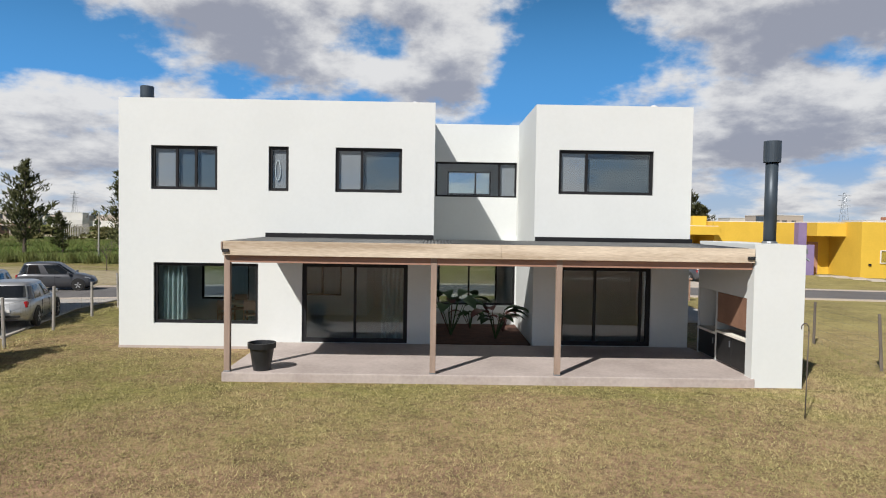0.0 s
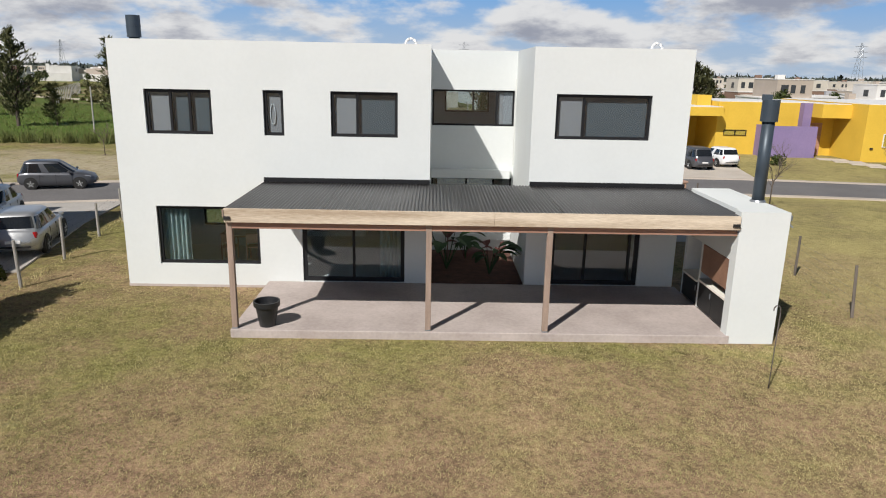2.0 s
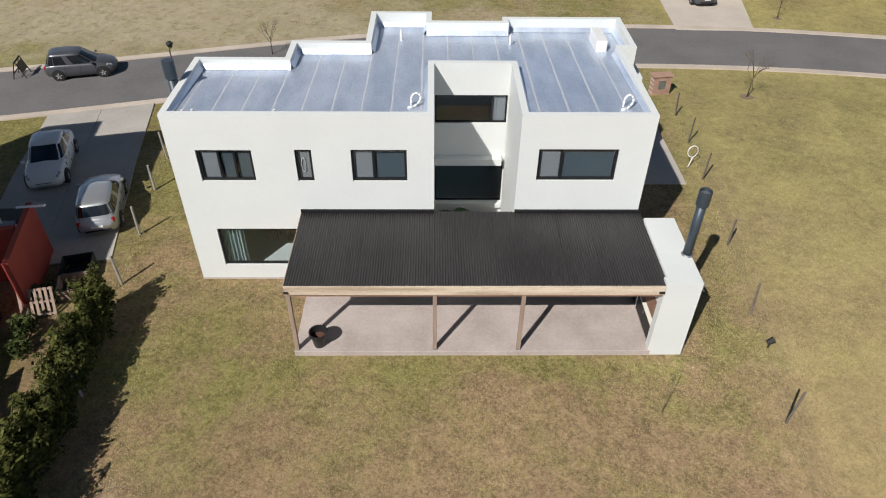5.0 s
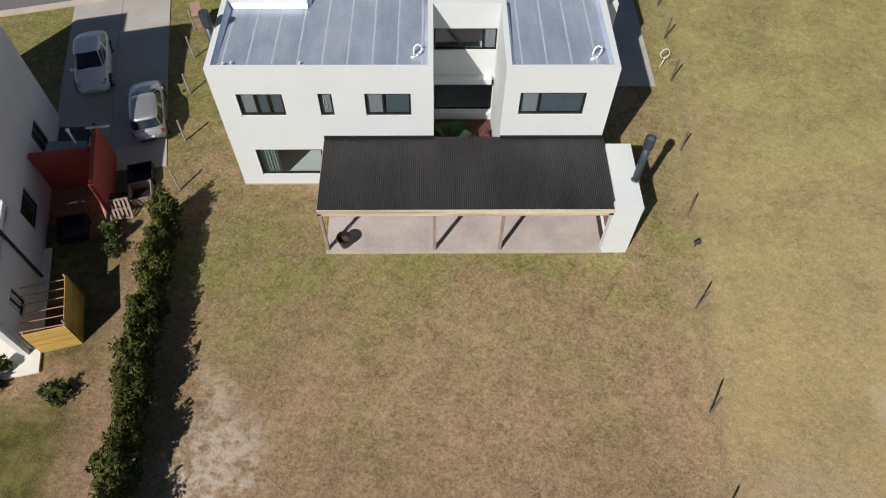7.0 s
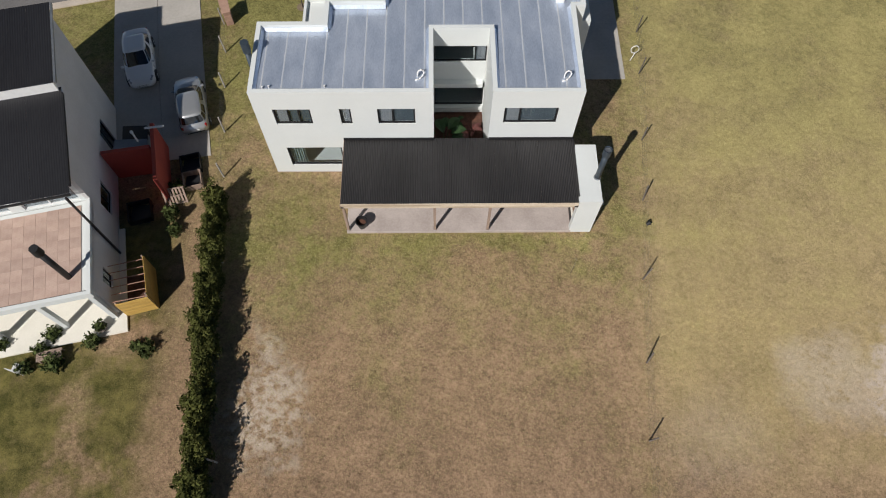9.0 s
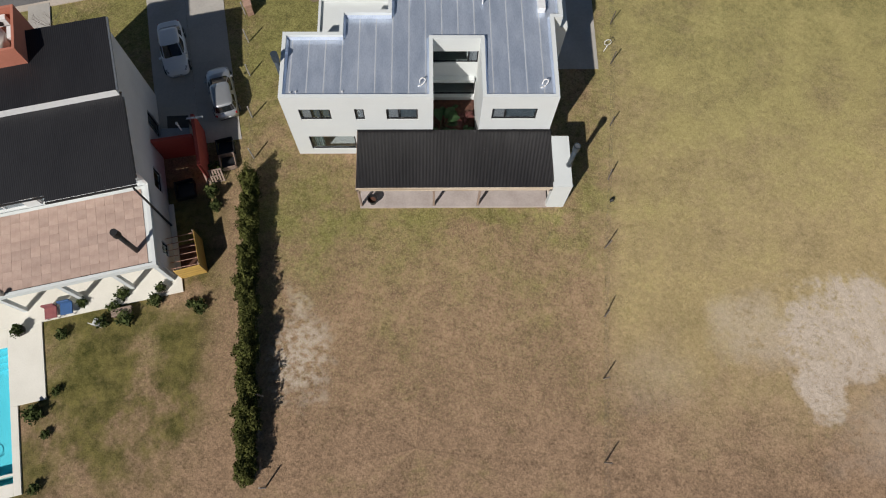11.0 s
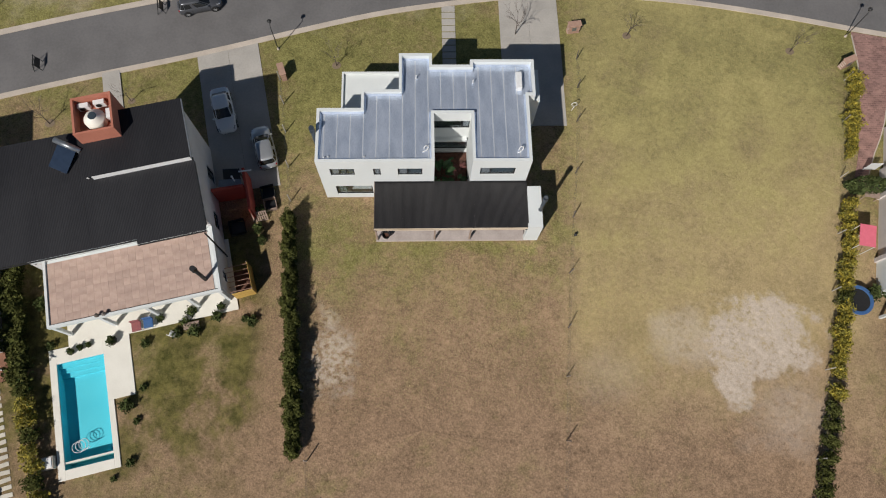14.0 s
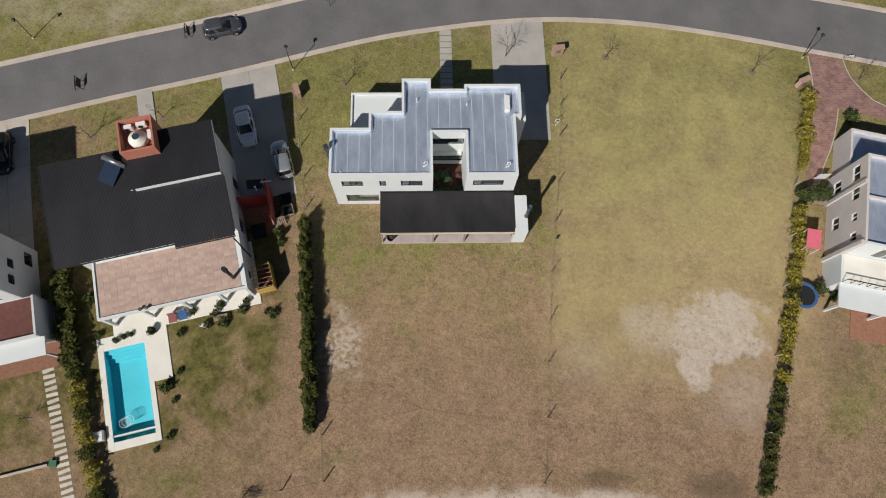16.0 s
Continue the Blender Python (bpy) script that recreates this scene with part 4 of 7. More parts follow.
for v in bm.verts:
    v.co.z += RF + (v.co.y - 14.6) / 3.9 * (RB - RF)
part("barge_board", bm, TIMBER_GREY, veranda)
bm = box(-3.5, -3.36, 14.58, 14.66, 2.86, 2.93)
box(8.03, 8.19, 14.58, 14.66, 2.86, 2.93, bm=bm)
part("bracket", bm, BLACK, veranda)

# ---- built-in barbecue ----
bbq = thing("barbecue", (8.8, 16.4, 0), "white stucco built-in barbecue with hood, counter and black doors", "barbecue")
BT = 3.2
RUST = material("rust-brown sheet", (0.30, 0.17, 0.11), (0.22, 0.12, 0.08), 2, 0.6)
part("front_wall", box(8.22, 9.36, 14.68, 15.0, -0.08, BT), STUCCO, bbq)
part("back_wall", box(9.2, 9.36, 15.003, 17.9, -0.08, BT), STUCCO, bbq)
part("end_wall", box(8.32, 9.36, 17.903, 18.05, -0.08, BT), STUCCO, bbq)
part("hood", box(8.3, 9.197, 15.003, 17.9, 1.95, BT - 0.003), STUCCO, bbq)
part("grill_back", box(9.1, 9.196, 15.01, 16.75, 1.02, 1.945), BRICK, bbq, "soot-brown brick grill back")
part("grill_side", box(8.35, 9.09, 15.004, 15.08, 1.02, 1.945), BRICK, bbq, "soot-brown brick grill side")
part("grill_door", box(8.29, 8.32, 15.06, 16.72, 1.2, 1.94, 0.006), RUST, bbq, "rust-brown sheet grill door")
part("pillar", box(8.3, 9.19, 16.75, 16.85, 0.2, 1.95), STUCCO, bbq)
part("counter", box(8.25, 9.19, 15.003, 16.745, 0.94, 1.0, 0.008), CREAM, bbq, "pale stone counter")
part("counter", box(8.25, 9.19, 16.855, 17.9, 0.86, 0.92, 0.008), CREAM, bbq, "pale lower counter")
for y0, y1, z1 in ((15.03, 15.88, 0.93), (15.9, 16.73, 0.93), (16.87, 17.88, 0.85)):
    dd = part("door", box(8.29, 8.315, y0, y1, 0.24, z1, 0.004), BLACK, bbq, "black cabinet door")
    part("handle", box(8.265, 8.289, y0 + 0.05, y0 + 0.07, z1 - 0.25, z1 - 0.1, 0.003), GALV, dd)
part("plinth", box(8.33, 9.19, 15.01, 17.89, -0.05, 0.24), SLAB, bbq)
flue = part("flue", tube((9.24, 16.1, BT - 0.05), (9.24, 16.1, 5.22), 0.145, n=24), PIPE, bbq, "dark grey steel flue", True)
bm = bmesh.new()
for (r0, z0), (r1, z1) in zip(((0.2, 5.15), (0.2, 5.66), (0.18, 5.66), (0.18, 5.2)), ((0.2, 5.66), (0.18, 5.66), (0.18, 5.2), (0.05, 5.2))):
    for k in range(24):
        a, b = 2 * math.pi * k / 24, 2 * math.pi * (k + 1) / 24
        bm.faces.new([bm.verts.new((9.24 + r * math.cos(t), 16.1 + r * math.sin(t), z)) for r, t, z in ((r0, a, z0), (r0, b, z0), (r1, b, z1), (r1, a, z1))])
bmesh.ops.remove_doubles(bm, verts=bm.verts, dist=0.001)
part("cowl", bm, PIPE, flue)
part("cap", tube((9.24, 16.1, 5.52), (9.24, 16.1, 5.55), 0.17, n=24), GALV, flue)
part("collar", tube((9.24, 16.1, BT), (9.24, 16.1, BT + 0.05), 0.19, 0.16, n=24), GALV, flue)
lampb = part("wall_lamp", box(9.36, 9.44, 14.74, 14.84, 3.0, 3.12, 0.01), GALV, bbq, "small outdoor spotlight")
part("bracket", tube((9.36, 14.79, 2.95), (9.46, 14.72, 2.85), 0.02, n=8), GALV, lampb)


# ---- plant pot, hook, small garden things ----
def lathe(profile, n=28, at=(0, 0, 0)):
    bm = bmesh.new()
    rings = [[bm.verts.new((at[0] + r * math.cos(2 * math.pi * k / n), at[1] + r * math.sin(2 * math.pi * k / n), at[2] + z)) for k in range(n)] for r, z in profile]
    for a, b in zip(rings, rings[1:]):
        for k in range(n):
            bm.faces.new((a[k], a[(k + 1) % n], b[(k + 1) % n], b[k]))
    bm.faces.new(rings[0][::-1])
    bm.faces.new(rings[-1])
    return bm


pot = thing("plant_pot", (-2.72, 14.98, 0.205), "large empty black plastic plant pot on the terrace", "plant pot")
part("pot_body", lathe([(0.19, 0), (0.27, 0.5), (0.31, 0.5), (0.315, 0.62), (0.28, 0.62), (0.26, 0.5), (0.23, 0.38), (0.01, 0.36)], at=(-2.72, 14.98, 0.206)), PLASTIC, pot, smooth=False)
part("soil", tube((-2.72, 14.98, 0.57), (-2.72, 14.98, 0.585), 0.24, n=24), SOIL, pot)

hook = thing("shepherd_hook", (8.12, 12.3, 0), "thin rusty iron garden hook standing in the lawn", "garden hook")
pts = [(8.12, 12.3, 0), (8.14, 12.3, 1.65), (8.13, 12.3, 1.74), (8.09, 12.3, 1.79), (8.04, 12.3, 1.79), (8.0, 12.3, 1.74), (8.0, 12.3, 1.68)]
bm = bmesh.new()
for a, b in zip(pts, pts[1:]):
    tube(a, b, 0.011, n=8, bm=bm)
part("rod", bm, POST, hook, smooth=True)


# ---- fences ----
def fence(name, posts, label, h=1.35, mat=None, r=0.055, wires=6, jitter=0.0):
    rng = random.Random(len(posts) * 7 + int(posts[0][0]))
    f = thing(name, (*posts[0], 0), label, "fence")
    tops = []
    for x, y in posts:
        hh = h * rng.uniform(0.9, 1.08)
        dx, dy = rng.uniform(-jitter, jitter), rng.uniform(-jitter, jitter)
        bm = tube((x, y, -0.1), (x + dx, y + dy, hh), r, r * 0.9, 8)
        part("post", bm, mat or POST, f)
        tops.append((x, y, dx, dy, hh))
    for (x0, y0, a0, b0, h0), (x1, y1, a1, b1, h1) in zip(tops, tops[1:]):
        bm = bmesh.new()
        for k in range(wires):
            t = (k + 0.4) / wires * 0.93
            tube((x0 + a0 * t, y0 + b0 * t, h0 * t), (x1 + a1 * t, y1 + b1 * t, h1 * t), 0.0028, n=4, bm=bm, cap=False)
        ln = math.hypot(x1 - x0, y1 - y0)
        m = int(ln / 0.3)
        for k in range(1, m):
            u = k / m
            px, py = x0 + (x1 - x0) * u, y0 + (y1 - y0) * u
            tube((px, py, 0.03), (px, py, (h0 + (h1 - h0) * u) * 0.86), 0.0014, n=3, bm=bm, cap=False)
        part("wire_mesh", bm, WIRE, f)
    return f


FENCE_E = [(13.85, 31.4), (13.7, 28.6), (13.4, 25.3), (12.95, 20.55), (12.45, 16.6), (11.8, 11.9), (11.4, 7.5), (11.0, 3.8), (10.65, -0.9), (10.1, -6.1), (9.7, -11.5)]
FENCE_W = [(-12.0, 29.5), (-11.55, 27.1), (-11.25, 24.4), (-10.85, 21.2), (-10.5, 18.2), (-9.9, 13.0), (-9.4, 8.0), (-8.85, 3.0), (-8.35, -2.0), (-8.1, -5.7)]
fence("wire_fence", FENCE_E, "low wire-mesh fence on leaning weathered posts along the plot", 1.4, None, 0.042, jitter=0.10)
fence("wire_fence", FENCE_W, "low wire-mesh fence on grey posts beside the neighbour's drive", 1.3, POST_C, 0.05, jitter=0.05)
fence("wire_fence", [(-8.1, -5.7), (-11.5, -6.3), (-14.8, -7.0), (-20.0, -8.2)], "low wire fence at the end of the neighbour's garden", 1.2, jitter=0.15)
fence("wire_fence", [(37.5, 29.3), (36.5, 25.2), (35.3, 20.0), (34.1, 15.0), (32.7, 10.2), (31.0, 4.0), (29.1, -2.5), (27.5, -8.0)], "wire fence in front of the yellow-flowering hedge", 1.3, POST_C, 0.045, jitter=0.05)

# ---- hedges and shrubs ----
def shrub_proto(name, n, radii, size, seed, mat, label, category, group="", shell=0.35, jag=0.3):
    s = thing(name, (0, 0, 0), label, category, group)
    rng = random.Random(seed)
    bm = bmesh.new()
    for k in range(5):
        a = rng.uniform(0, 6.28)
        tube((0.04 * math.cos(a), 0.04 * math.sin(a), 0), (radii[0] * 0.5 * math.cos(a), radii[1] * 0.5 * math.sin(a), radii[2] * 1.1), 0.025, 0.008, 5, bm)
    part("stem", bm, BARK, s)
    part("crown", leaf_cloud(n, (0, 0, radii[2]), radii, size, seed, shell, 0.2, jag), mat, s)
    return s


def along(pts, step):
    out = []
    for (x0, y0), (x1, y1) in zip(pts, pts[1:]):
        ln = math.hypot(x1 - x0, y1 - y0)
        k = max(1, round(ln / step))
        out += [(x0 + (x1 - x0) * i / k, y0 + (y1 - y0) * i / k) for i in range(k)]
    return out


rng = random.Random(11)
protos = [shrub_proto("hedge_shrub", 3200, (0.66, 0.85, 1.08), 0.075, 20 + k, HEDGE_LEAF, "dense olive-green hedge shrub along the wire fence", "shrub", "hedge shrubs along the lawn") for k in range(4)]
spots = along([(-10.4, 16.2), (-9.85, 8.0), (-9.15, -1.9)], 0.8)
for i, (x, y) in enumerate(spots):
    s = rng.uniform(0.82, 1.1)
    m = pose(x + rng.uniform(-0.12, 0.12), y, 0, 0, 0, rng.choice((0, 180)) + rng.uniform(-20, 20))
    o = protos[i] if i < 4 else copy_thing(protos[i % 4], m)
    o.matrix_basis = m @ Matrix.Diagonal((0.85 * s, s, s * rng.uniform(0.85, 1.1), 1))
protos = [shrub_proto("flowering_shrub", 1200, (0.75, 0.95, 0.95), 0.10, 40 + k, YELLOW_LEAF if k < 2 else HEDGE_LEAF, "bushy yellow-flowering hedge shrub" if k < 2 else "dark green hedge shrub beside flowering ones", "shrub", "flowering hedge shrubs") for k in range(3)]
spots = along([(38.0, 29.1), (37.1, 25.4), (36.2, 21.2)], 0.9) + along([(35.2, 17.3), (34.3, 13.1), (33.1, 9.5), (31.5, 3.0)], 1.0) + along([(31.2, 2.2), (29.5, -2.5), (28.0, -8.0)], 1.2)
for i, (x, y) in enumerate(spots):
    k = 2 if (y < 1.5 or 9 < y < 10.4) else rng.choice((0, 1))
    m = pose(x + rng.uniform(-0.15, 0.15), y, 0, 0, 0, rng.uniform(0, 360))
    o = protos[k] if protos[k].get("used") is None and not protos[k].matrix_basis.translation.length else copy_thing(protos[k], m)
    o.matrix_basis = m @ Matrix.Diagonal((0.5 if y > 18.5 else 0.68, 0.8, rng.uniform(0.65, 0.9), 1))
protos = [shrub_proto("garden_shrub", 900, (0.8, 0.9, 1.15), 0.12, 60 + k, (HEDGE_LEAF, YELLOW_LEAF)[k], ("tall dark green boundary shrub", "yellowish boundary shrub beside the lawn")[k], "shrub", "boundary shrubs beside the pool garden") for k in range(2)]
spots = along([(-31.3, 12.5), (-30.1, 6.5), (-27.9, -1.0), (-25.6, -8.5)], 1.1)
for i, (x, y) in enumerate(spots):
    k = 0 if y > 4.0 or i % 3 == 0 else 1
    m = pose(x + rng.uniform(-0.2, 0.2), y, 0, 0, 0, rng.uniform(0, 360))
    o = protos[k] if not protos[k].matrix_basis.translation.length else copy_thing(protos[k], m)
    o.matrix_basis = m @ Matrix.Diagonal((1 if y > 4 else 0.75, 1 if y > 4 else 0.75, rng.uniform(0.8, 1.2) * (0.85 if y > 4.0 else 0.62), 1))
bush = shrub_proto("garden_bush", 420, (0.55, 0.55, 0.45), 0.10, 77, SHRUB_LEAF, "low round green garden bush on the neighbour's lawn", "bush", "garden bushes by the pool")
first = True
for x, y, s in ((-12.9, 8.3, 0.8), (-13.5, 11.1 - 2.6, 0.5), (-17.2, 7.6, 0.9), (-18.0, 8.3, 0.7), (-18.6, 7.4, 0.7), (-20.8, 6.7, 0.65), (-21.6, 2.1, 0.95), (-20.6, 3.4, 0.5), (-20.8, 1.0, 0.5), (-20.9, -1.9, 0.6), (-27.8, 6.6, 0.6), (-28.9, 9.8, 1.0), (-15.6, 8.7, 0.75), (-19.9, 8.6, 0.6), (-17.6, 9.1, 0.75), (-12.8, 17.2, 0.9), (-12.9, 15.8, 0.8), (-12.6, 14.8, 0.7), (-22.0, -3.0, 0.4), (41.9, 26.9, 1.25), (35.8, 9.9, 1.2), (37.2, 9.3, 1.0), (28.3, 52.6, 1.0)):
    m = pose(x, y, 0, 0, 0, x * 50)
    o = bush if first else copy_thing(bush, m)
    o.matrix_basis = m @ Matrix.Diagonal((s, s, s, 1))
    first = False
tall = shrub_proto("column_shrub", 2200, (0.95, 1.5, 1.2), 0.11, 91, SHRUB_LEAF, "clipped broad green shrub across the boundary", "shrub", shell=0.8, jag=0.08)
tall.matrix_basis = pose(36.75, 18.9, 0, 0, 0, 92) @ Matrix.Diagonal((0.8, 1.15, 0.72, 1))


# ---- bare street trees ----
def bare_tree(seed, h):
    rg = random.Random(seed)
    t = thing("bare_tree", (0, 0, 0), "leafless young street tree in the verge grass", "tree", "bare street trees")
    trunk, limbs, twigs = bmesh.new(), bmesh.new(), bmesh.new()
    tube((0, 0, 0), (0.03, 0.02, h * 0.4), 0.042, 0.028, 8, trunk)

    def grow(p, d, ln, r, depth):
        q = p + d * ln
        tube(p, q, r, r * 0.65, 5, limbs if depth > 1 else twigs, False)
        if depth == 0:
            return
        for k in range(rg.choice((2, 3))):
            nd = (d + Vector((rg.uniform(-1, 1), rg.uniform(-1, 1), rg.uniform(-0.25, 0.6))) * 0.62).normalized()
            grow(p + d * ln * rg.uniform(0.55, 1.0), nd, ln * rg.uniform(0.6, 0.82), r * 0.6, depth - 1)

    for k in range(6):
        a = k * 1.05 + rg.uniform(-0.3, 0.3)
        grow(Vector((0.02, 0.01, h * rg.uniform(0.24, 0.4))), Vector((math.cos(a) * 0.6, math.sin(a) * 0.6, 1)).normalized(), h * 0.24, 0.018, 3)
    part("trunk", trunk, BARK, t, smooth=True)
    tagged(part("branchwork", limbs, BARK, t), kind="stuff")
    tagged(part("twigwork", twigs, TWIG, t), kind="stuff")
    part("root_disc", tube((0, 0, 0.002), (0, 0, 0.02), 0.42, 0.36, 14), EARTH, t, "bare earth round the trunk")
    return t


EARTH = material("dry earth", (0.24, 0.18, 0.12), (0.17, 0.125, 0.085), 4, 0.95, 0.5, 20)
protos = [bare_tree(3, 3.9), bare_tree(8, 3.5)]
for i, (x, y, s) in enumerate(((-31.0, 25.4, 1.0), (-7.2, 30.9, 0.95), (8.6, 34.1, 1.15), (18.6, 33.9, 0.95), (33.2, 32.3, 0.95), (-9.0, 40.0, 0.8), (25.4, 46.6, 0.75), (33.9, 47.6, 0.7), (-24.5, 27.5, 0.8), (44, 31.5, 0.9), (-41.0, 41.0, 0.7), (-24.0, 52.0, 0.8), (-32.6, -0.2, 0.55))):
    m = pose(x, y, 0, 0, 0, i * 77)
    o = protos[i] if i < 2 else copy_thing(protos[i % 2], m)
    o.matrix_basis = m @ Matrix.Diagonal((s, s, s, 1))


# ---- cars ----
def car(length, width, height, paint, label, hatch=True):
    """x ahead. A rounded body, a domed cabin with set-in glass, four wheels, lamps, seams, mirrors."""
    c = thing("car", (0, 0, 0), label, "car")
    L2, W2 = length / 2, width / 2

    def curve(keys, u):
        """A smooth line through (place, value) keys."""
        for (u0, v0), (u1, v1) in zip(keys, keys[1:]):
            if u <= u1:
                t = max(0.0, (u - u0) / (u1 - u0))
                return v0 + (v1 - v0) * (t * t * (3 - 2 * t))
        return keys[-1][1]

    belt = [(-1.0, 0.70), (-0.95, 0.88), (-0.7, 0.95), (0.35, 0.91), (0.6, 0.86), (0.85, 0.74), (0.97, 0.60), (1.0, 0.52)]
    half = [(-1.0, 0.66), (-0.93, 0.88), (-0.7, 0.975), (-0.3, 1.0), (0.4, 1.0), (0.7, 0.955), (0.9, 0.84), (1.0, 0.55)]
    sill = [(-1.0, 0.36), (-0.9, 0.24), (-0.7, 0.19), (0.8, 0.19), (0.95, 0.24), (1.0, 0.32)]
    bm = bmesh.new()
    rings = []
    for k in range(29):
        u = -math.cos(math.pi * k / 28)
        w, z0, z1 = curve(half, u) * W2, curve(sill, u), curve(belt, u)
        zm = z0 + (z1 - z0) * 0.45
        sec = [(-0.86, z0), (-0.96, z0 + 0.07), (-1.0, zm), (-0.985, zm + (z1 - zm) * 0.55), (-0.94, z1 - 0.05), (-0.85, z1 - 0.008), (-0.45, z1 + 0.035), (0, z1 + 0.05)]
        sec = sec + [(-a, z) for a, z in sec[-2::-1]]
        rings.append([bm.verts.new((u * L2, a * w, z)) for a, z in sec])
    for p, q in zip(rings, rings[1:]):
        for k in range(len(p)):
            bm.faces.new((p[k], p[(k + 1) % len(p)], q[(k + 1) % len(p)], q[k]))
    bm.faces.new(rings[0])
    bm.faces.new(rings[-1][::-1])
    part("body", bm, paint, c, smooth=True)

    # the cabin: rings from the belt up to the roof; each field of the loft is either glass or painted
    tail, r0, r1, nose = (-0.95, -0.80, 0.08, 0.55) if hatch else (-0.80, -0.50, 0.10, 0.50)
    zb, zt = 0.86, height
    NV = 8

    def skin(i, v, grow=0.0):
        """A place on the dome: i steps round the plan, v from the belt (0) to the crown (1)."""
        a = 2 * math.pi * i / 48
        ca, sa = math.cos(a), math.sin(a)
        sq = lambda t: math.copysign(abs(t) ** 0.38, t)
        lean = v ** 0.9
        front = nose + (r1 - nose) * lean
        back = tail + (r0 - tail) * lean
        mid, reach = (front + back) / 2, (front - back) / 2
        wide = (0.915 - 0.165 * v ** 1.4) * W2 * (1 - 0.10 * max(0.0, ca) ** 3)
        z = zb + (zt - 0.075 - zb) * v
        return Vector(((mid + (reach + grow) * sq(ca)) * L2, (wide + grow) * sq(sa), z))

    bm = bmesh.new()
    grid = [[bm.verts.new(skin(i, v / NV)) for i in range(48)] for v in range(NV + 1)]
    for lo, hi in zip(grid, grid[1:]):
        for i in range(48):
            bm.faces.new((lo[i], lo[(i + 1) % 48], hi[(i + 1) % 48], hi[i]))
    # crown of the roof
    cx = (r0 + r1) / 2 * L2
    last = grid[-1]
    for f, up in ((0.86, 0.045), (0.55, 0.068), (0.2, 0.075)):
        ring = [bm.verts.new((cx + (v.co.x - cx) * f, v.co.y * f, zt - 0.075 + up)) for v in grid[-1]]
        for i in range(48):
            bm.faces.new((last[i], last[(i + 1) % 48], ring[(i + 1) % 48], ring[i]))
        last = ring
    bm.faces.new(last)
    part("cabin", bm, paint, c, smooth=True)

    def pane(name, i0, i1, v0, v1):
        """Glass that follows the dome, a little proud of it."""
        bm = bmesh.new()
        m = max(2, int(abs(i1 - i0)))
        rows = [[bm.verts.new(skin(i0 + (i1 - i0) * k / m, v, 0.006)) for k in range(m + 1)] for v in np.linspace(v0, v1, 5)]
        for lo, hi in zip(rows, rows[1:]):
            for k in range(m):
                bm.faces.new((lo[k], lo[k + 1], hi[k + 1], hi[k]))
        return part(name, bm, CAR_GLASS, c, smooth=True)

    pane("windscreen", -4.6, 4.6, 0.05, 0.94)
    pane("rear_window", 24 - 4.6, 24 + 4.6, 0.22 if hatch else 0.08, 0.90)
    for s in (-1, 1):
        for i0, i1 in ((5.6, 11.96), (12.04, 14.2), (14.6, 18.2)):
            pane("side_window", i0 * s, i1 * s, 0.10, 0.86)
        for u in (-0.38, 0.04, 0.46):
            part("door_seam", box(u * L2 - 0.005, u * L2 + 0.005, s * W2 * 0.985 - 0.014, s * W2 * 0.985 + 0.014, 0.34, 0.80), BLACK, c)
        for u in (-0.31, 0.11):
            part("door_handle", box(u * L2 - 0.09, u * L2 + 0.09, s * W2 * 0.985 - 0.02, s * W2 * 0.985 + 0.03, 0.735, 0.765, 0.006), paint, c)
        part("mirror", box(0.37 * L2, 0.43 * L2, min(s * W2 * 0.94, s * W2 * 1.13), max(s * W2 * 0.94, s * W2 * 1.13), 0.90, 1.02, 0.035), paint, c)
        part("headlight", box(-0.17, 0.15, -0.11, 0.11, -0.07, 0.07, 0.045, m=pose(0.845 * L2, s * W2 * 0.665, 0.655, 0, 16, -s * 24)), LAMP_CLEAR, c)
        part("taillight", box(-0.06, 0.06, -0.12, 0.12, -0.11, 0.09, 0.04, m=pose(-0.925 * L2, s * W2 * 0.70, 0.77, 0, 0, s * 24)), LAMP_RED, c)
        for u in (-0.62, 0.64):
            y = s * (W2 - 0.09)
            part("wheel_arch", tube((u * L2, s * (W2 - 0.08), 0.33), (u * L2, s * (W2 - 0.004), 0.33), 0.345, n=24), BLACK, c)
            wheel = part("wheel", lathe([(0.17, -0.1), (0.27, -0.1), (0.30, -0.07), (0.30, 0.07), (0.27, 0.105), (0.17, 0.105)], 24), RUBBER, c, "black tyre")
            wheel.matrix_basis = pose(u * L2, y, 0.30, -90 * s, 0, 0)
            rim = tube((0, 0, 0.09), (0, 0, 0.104), 0.19, 0.18, n=20)
            for k in range(5):
                box(-0.018, 0.018, 0.03, 0.17, 0.104, 0.116, bm=rim, m=pose(0, 0, 0, 0, 0, 72 * k))
            part("rim", rim, RIM, wheel)
    part("grille", box(0.955 * L2, 1.0 * L2, -0.40 * W2, 0.40 * W2, 0.46, 0.53, 0.015), BLACK, c)
    part("lower_grille", box(0.955 * L2, 1.0 * L2, -0.5 * W2, 0.5 * W2, 0.33, 0.41, 0.015), BLACK, c)
    part("number_plate", box(-1.012 * L2, -0.985 * L2, -0.22, 0.22, 0.52, 0.62, 0.004), WHITE, c, "blank number plate")
    part("bumper_trim", box(-1.004 * L2, -0.95 * L2, -0.6 * W2, 0.6 * W2, 0.36, 0.43, 0.012), BLACK, c)
    return c


def heading(dx, dy):
    return math.degrees(math.atan2(dy, dx))


